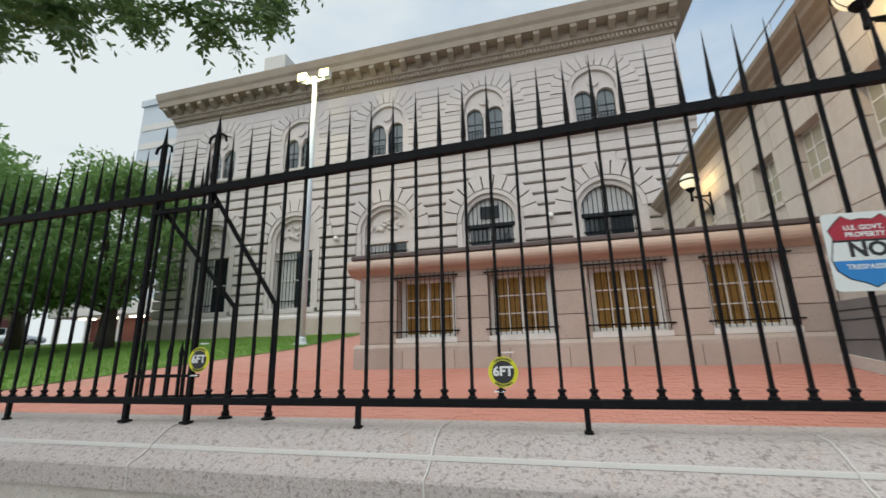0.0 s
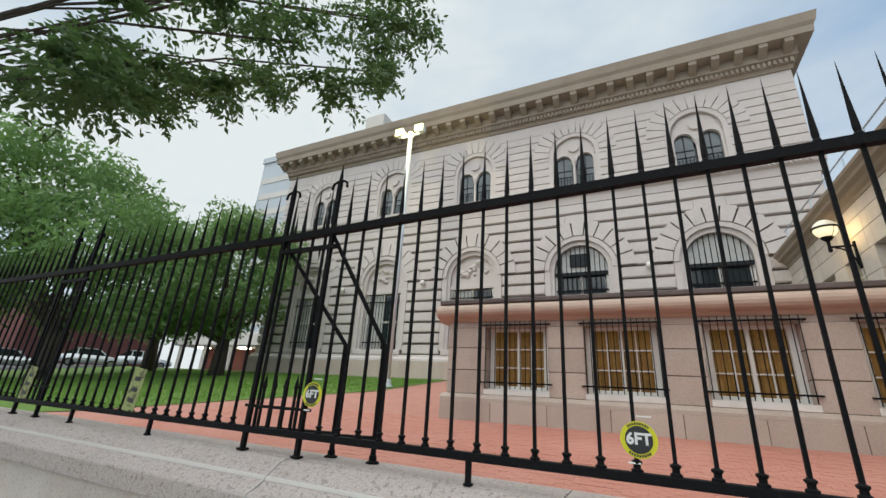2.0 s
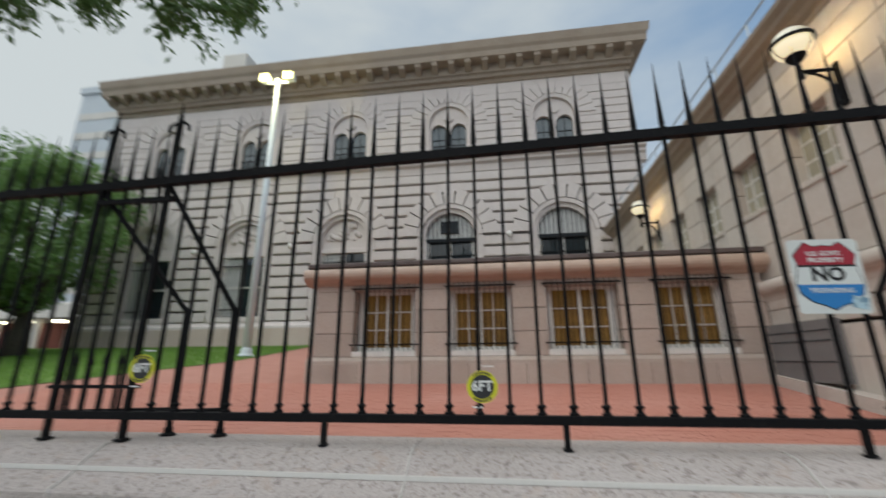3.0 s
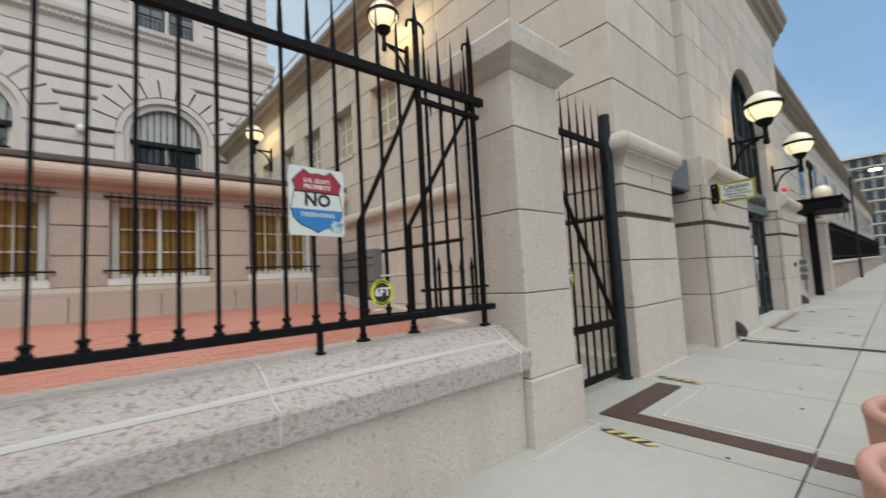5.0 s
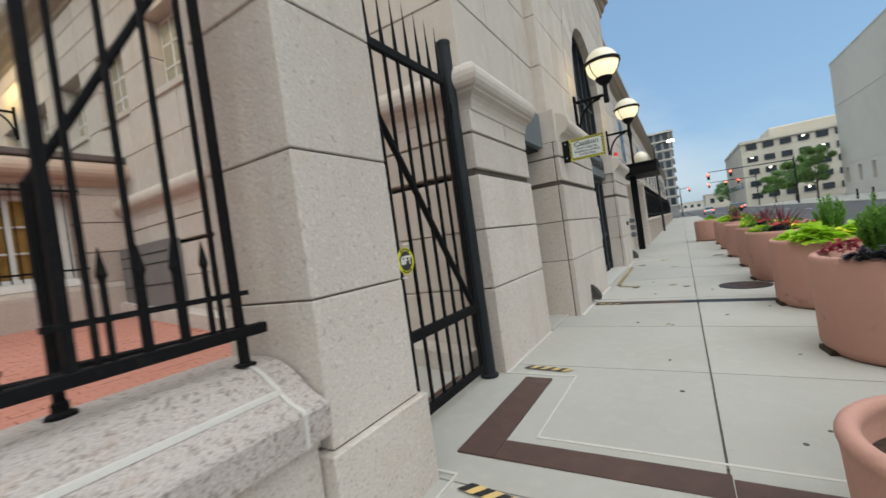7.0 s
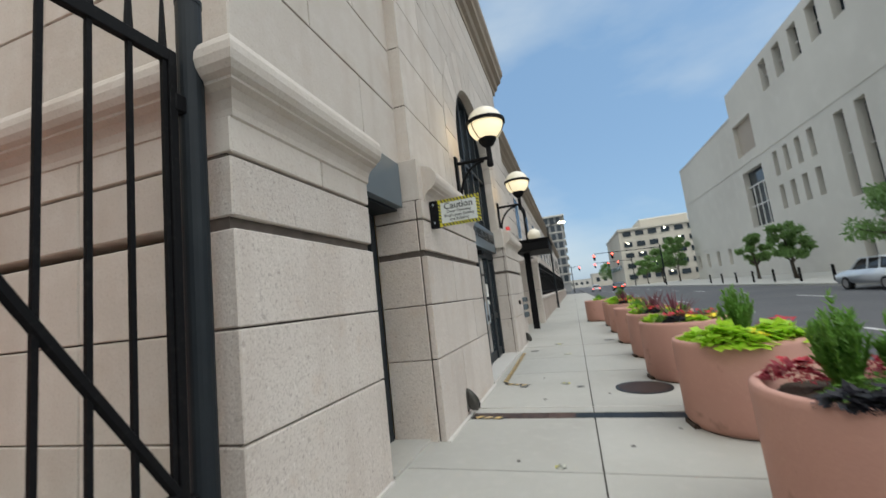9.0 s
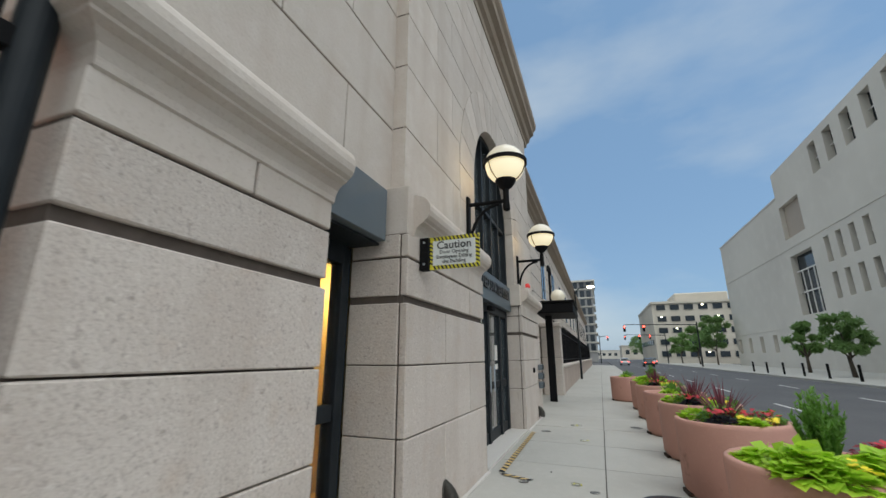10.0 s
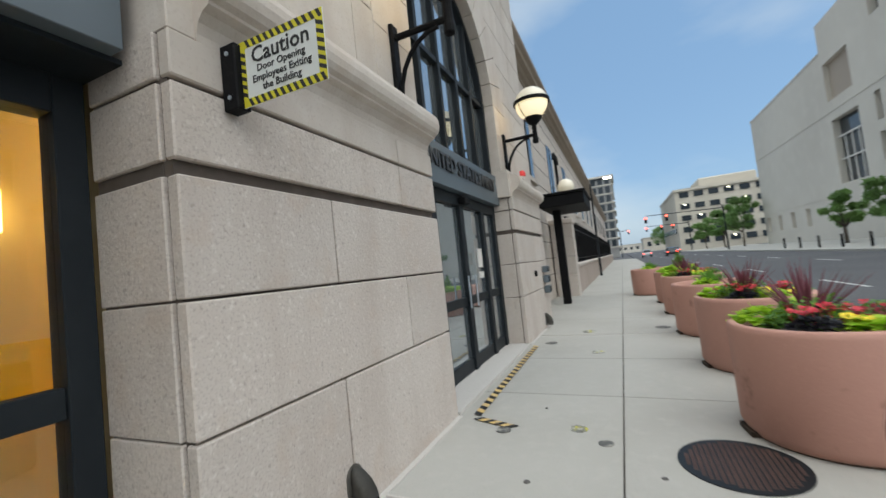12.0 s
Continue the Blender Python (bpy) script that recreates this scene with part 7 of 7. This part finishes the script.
for i, (x, y, yaw) in enumerate(((-42.5, 14.5, 62), (-42.0, 19.6, 62), (-43.0, 9.4, 62), (-41.5, 23.5, 62), (-44.5, 5.2, 62))):
    car(x, y, court_z(min(y, 21.49)) - 0.05, yaw, (CAR_GREY, CAR_WHITE, CAR_DARK, CAR_WHITE, CAR_GREY)[i], "parked car beyond the green lawn")

# ---- signals and lamps along the street ----
SIGNAL_RED = material("red_signal_lens", (0.5, 0.02, 0.02), 0.3, emission=(1.0, 0.06, 0.04), power=9.0)
for x, yp, arms in ((88, -15.5, (-4.0, -7.2)), (126, -15.5, (-6.0, -9.5, -12.0)), (130, 0.4, (-1.8,))):
    s = empty("traffic_signal", "traffic signal mast with red lights over the street", "traffic signal", "street signals", at=(x, 0, 0))
    part("mast", rod(bmesh.new(), (0, yp, -0.2), (0, yp, 7.4), 0.14, 0.1, 10), DARK_METAL, s)
    part("mast_arm", rod(bmesh.new(), (0, yp, 6.9), (0, min(arms, key=lambda v: -abs(v - yp)), 7.2), 0.09, 0.05, 8), DARK_METAL, s)
    for ya in arms:
        h = part("signal_head", boxed(-0.2, 0.15, ya - 0.2, ya + 0.2, 5.9, 7.0, bevel=0.03), IRON, s)
        part("red_lens", rod(bmesh.new(), (-0.24, ya, 6.78), (-0.2, ya, 6.78), 0.16, sides=14), SIGNAL_RED, h)
lampost = empty("street_lamp", "tall street lamp with a glowing head", "street lamp", at=(38.0, 1.6, 0))
part("mast", rod(bmesh.new(), (0, 0.3, -0.1), (0, 0.3, 6.3), 0.08, 0.05, 8), DARK_METAL, lampost)
part("arm", tube(bmesh.new(), [(0, 0.3, 6.2), (0, 0.0, 6.5), (0, -0.7, 6.6)], 0.04), DARK_METAL, lampost)
part("lamp_head", boxed(-0.12, 0.12, -1.1, -0.6, 6.5, 6.64, bevel=0.03), CEIL_LAMP, lampost)
for k in range(7):
    s = empty("bollard", "short dark steel bollard on the far plaza", "bollard", "plaza bollards", at=(38.0 + 4.2 * k, -15.6, -0.07))
    part("shaft", rod(bmesh.new(), (0, 0, 0), (0, 0, 1.0), 0.09, sides=10), IRON, s)
    part("cap", lathe(bmesh.new(), [(0.1, 1.0), (0.1, 1.05), (0.0, 1.1)], 10), IRON, s)


# ---- trees ----
def leaf_cloud(centres, n, size, seed, thin=0.42):
    """Leaves scattered in clumps; centres are rows of (place, radius)."""
    rng = np.random.default_rng(seed)
    k = rng.integers(0, len(centres), n)
    pos = np.array([c for c, r in centres])[k]
    rad = np.array([r for c, r in centres])[k]
    d = rng.normal(size=(n, 3))
    d /= np.linalg.norm(d, axis=1)[:, None]
    d[:, 2] *= 0.75
    p = pos + d * (rad * rng.random(n) ** 0.45)[:, None]
    u = rng.normal(size=(n, 3))
    u[:, 2] -= 0.5
    u /= np.linalg.norm(u, axis=1)[:, None]
    w = np.cross(u, rng.normal(size=(n, 3)))
    w /= np.linalg.norm(w, axis=1)[:, None]
    s = (size * rng.uniform(0.6, 1.3, n))[:, None]
    verts = np.stack([p, p + u * s * 0.45 + w * s * thin * 0.5, p + u * s, p + u * s * 0.45 - w * s * thin * 0.5], axis=1).reshape(-1, 3)
    return verts, np.arange(4 * n).reshape(-1, 4)


def leaf_object(name, verts, faces, mat, parent):
    mesh = bpy.data.meshes.new(name)
    mesh.from_pydata(verts.tolist(), [], faces.tolist())
    mesh.materials.append(mat)
    ob = new(name, mesh)
    ob.parent = parent
    return ob


def tree(x, y, z, height, crown, trunk_r, n, size, seed, mat, label, base=0.3, clumps=26):
    rnd = random.Random(seed)
    t = empty("tree", label, "tree", at=(x, y, z))
    b = rod(bmesh.new(), (0, 0, -0.1), (rnd.uniform(-0.2, 0.2), rnd.uniform(-0.2, 0.2), height * base), trunk_r * 1.15, trunk_r * 0.8, 10)
    part("trunk", b, BARK, t, smooth=True)
    centres = []
    for k in range(clumps):
        an, f, v = rnd.uniform(0, 6.28), math.sqrt(rnd.random()), rnd.random()
        hz = height * (base + (1 - base) * (0.1 + 0.85 * v))
        r = crown * f * (1.05 - 0.75 * abs(v - 0.35) ** 1.3)
        c = (r * math.cos(an), r * math.sin(an), hz)
        centres.append((c, crown * rnd.uniform(0.22, 0.36)))
        if k < 9:
            bb = rod(bmesh.new(), (0, 0, height * base * 0.92), c, trunk_r * 0.45, 0.03, 6)
            part("limb", bb, BARK, t)
    v, f = leaf_cloud(centres, n, size, seed)
    leaf_object("crown", v, f, mat, t)["kind"] = "stuff"
    return t


tree(-22.6, 17.2, court_z(17.2), 10.6, 5.0, 0.42, 17000, 0.34, 1, TREE_LEAF, "broad dark green tree on the lawn", 0.2, 34)
tree(-27.5, 10.8, court_z(10.8), 12.6, 6.8, 0.5, 19000, 0.36, 2, TREE_LEAF, "large dark green tree on the lawn", 0.2, 40)
tree(-31, 18, court_z(18), 11.5, 6.5, 0.4, 15000, 0.36, 3, TREE_LEAF_B, "large leafy tree behind the lawn", 0.2, 34)
tree(-33, 5.5, court_z(5.5), 12.5, 6.5, 0.4, 14000, 0.36, 4, TREE_LEAF_B, "tall leafy tree beside the lawn", 0.2, 30)
for i, (x, y, h, c) in enumerate(((49.5, -18.5, 5.4, 1.5), (61, -19.9, 5.4, 1.5), (107, -22, 10, 3.2), (113, -20, 9, 3.0), (38, -21, 6.5, 3.2), (128, -19, 8, 3.0), (190, -16, 11, 5.0), (210, -18, 12, 6.0), (200, 6, 9, 4.0))):
    tree(x, y, -0.07 if y > -27 and x < 130 else -0.3, h, c, 0.16, 5000, 0.34 if x < 80 else 0.5, 20 + i, TREE_LEAF_B if i % 2 else TREE_LEAF, "round young green tree on the far plaza", 0.3, 18)

# street tree; its boughs are placed to fit the camera's view over the fence
bough = empty("street_tree", "street tree with leafy boughs placed to fit the camera view", "tree", at=(0, 0, 0))
part("trunk", rod(bmesh.new(), (-8.2, -0.9, -0.1), (-7.9, -0.6, 3.6), 0.26, 0.2, 12), BARK, bough, smooth=True)
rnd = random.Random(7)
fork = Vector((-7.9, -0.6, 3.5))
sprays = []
view_hub = Vector((0.8, -0.1, 1.4))
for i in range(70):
    # angle and slope of each tip, taken round the camera, fit its view
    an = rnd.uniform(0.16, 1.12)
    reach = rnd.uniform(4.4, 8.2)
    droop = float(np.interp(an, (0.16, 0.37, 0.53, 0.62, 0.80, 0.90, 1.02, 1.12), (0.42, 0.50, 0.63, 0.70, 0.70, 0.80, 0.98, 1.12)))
    tip = view_hub + Vector((-reach * math.cos(an), reach * math.sin(an), reach * droop * rnd.choice((1.02, 1.06, 1.12, 1.25, 1.4, 1.6)) + 0.25))
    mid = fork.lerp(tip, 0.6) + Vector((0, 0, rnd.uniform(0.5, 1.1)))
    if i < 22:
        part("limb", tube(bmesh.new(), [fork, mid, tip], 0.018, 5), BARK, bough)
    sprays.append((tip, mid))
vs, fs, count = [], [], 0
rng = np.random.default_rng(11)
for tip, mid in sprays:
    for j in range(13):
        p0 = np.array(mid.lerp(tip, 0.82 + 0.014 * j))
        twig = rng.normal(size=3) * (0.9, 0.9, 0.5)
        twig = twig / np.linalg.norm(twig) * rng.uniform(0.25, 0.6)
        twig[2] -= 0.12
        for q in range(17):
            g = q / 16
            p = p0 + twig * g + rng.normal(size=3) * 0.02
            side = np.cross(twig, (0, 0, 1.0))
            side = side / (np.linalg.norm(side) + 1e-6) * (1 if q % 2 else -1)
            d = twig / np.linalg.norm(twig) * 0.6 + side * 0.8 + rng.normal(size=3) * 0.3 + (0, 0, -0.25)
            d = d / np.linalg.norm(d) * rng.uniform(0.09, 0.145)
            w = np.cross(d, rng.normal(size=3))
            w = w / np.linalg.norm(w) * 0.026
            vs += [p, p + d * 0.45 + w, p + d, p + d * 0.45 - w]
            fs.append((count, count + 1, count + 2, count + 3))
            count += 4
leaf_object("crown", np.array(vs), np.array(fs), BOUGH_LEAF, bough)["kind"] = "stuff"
# unseen crown added over the pavement round the trunk to shade the wall
rnd = random.Random(21)
shade_clumps = []
for i in range(34):
    c = Vector((rnd.uniform(-12.5, -2.0), rnd.uniform(-5.2, -1.6), rnd.uniform(5.2, 9.6)))
    shade_clumps.append((tuple(c), rnd.uniform(0.9, 1.5)))
    if i < 14:
        part("limb", rod(bmesh.new(), fork, c, 0.09, 0.02, 6), BARK, bough)
v, f = leaf_cloud(shade_clumps, 16000, 0.22, 22)
leaf_object("crown", v, f, BOUGH_LEAF, bough)["kind"] = "stuff"

# grass blades where the lawn lies nearest
rng = np.random.default_rng(5)
n = 26000
gy = rng.uniform(6.4, 21.0, n)
gx = rng.uniform(-30, -9.0, n)
edge = np.where(gy < 14.5, -13.2 + (gy - 6.4) * 4.1 / 8.1, -9.1)
keep = gx < edge - 0.02
gx, gy = gx[keep], gy[keep]
n = len(gx)
base = np.stack([gx, gy, 0.02 + 0.122 * (gy - 2.45)], axis=1)
lean = np.stack([rng.normal(0, 0.03, n), rng.normal(0, 0.03, n), rng.uniform(0.05, 0.11, n)], axis=1)
an = rng.uniform(0, 6.28, n)
wd = np.stack([np.cos(an), np.sin(an), 0 * an], axis=1) * 0.018
leaf_object("grass", np.stack([base - wd, base + wd, base + lean], axis=1).reshape(-1, 3), np.arange(3 * n).reshape(-1, 3), LIME_GRASS := leaf_material("lawn_grass_blade", (0.15, 0.29, 0.04), (0.11, 0.22, 0.035)), None)
tagged(bpy.data.objects["grass"], "short mown grass blades on the lawn", "grass", kind="stuff")

# ---- brick paving, laid in running bond on the rising court ----
slope = math.atan(0.122)
b = boxed(-0.097, 0.097, -0.047, 0.047, -0.03, 0.0)
BRICK_MESH = bpy.data.meshes.new("brick")
b.to_mesh(BRICK_MESH)
b.free()
BRICK_MESH.materials.append(BRICK)
rng = np.random.default_rng(3)
cell = np.array([(-1, -1, -1), (1, -1, -1), (1, 1, -1), (-1, 1, -1), (-1, -1, 1), (1, -1, 1), (1, 1, 1), (-1, 1, 1)]) * (0.097, 0.047, 0.015)
quads = np.array([(4, 5, 6, 7), (0, 1, 5, 4), (1, 2, 6, 5), (2, 3, 7, 6), (3, 0, 4, 7)])
vs, fs, near, count = [], [], 0, 0
for j in range(71):
    y = 2.80 + 0.1 * j
    for i in range(84):
        x = -10.2 + 0.2 * i + (0.1 if j % 2 else 0.0)
        if x > 6.35 or (x > 4.85 and y < 4.35):
            continue
        z = court_z(y) - 0.001 + rng.uniform(-0.003, 0.003)
        if 0.2 < x < 4.2 and y < 4.3 and near < 300:
            near += 1
            ob = new("brick", BRICK_MESH)
            ob.parent = court
            ob.matrix_basis = Matrix.Translation((x, y, z)) @ Matrix.Rotation(slope, 4, "X")
        else:
            vs.append(cell + (x, y, z - 0.015) + np.stack([0 * cell[:, 1], 0 * cell[:, 1], cell[:, 1] * 0.122], axis=1))
            fs.append(quads + count)
            count += 8
leaf_object("bricks", np.concatenate(vs), np.concatenate(fs), BRICK, court)["kind"] = "stuff"
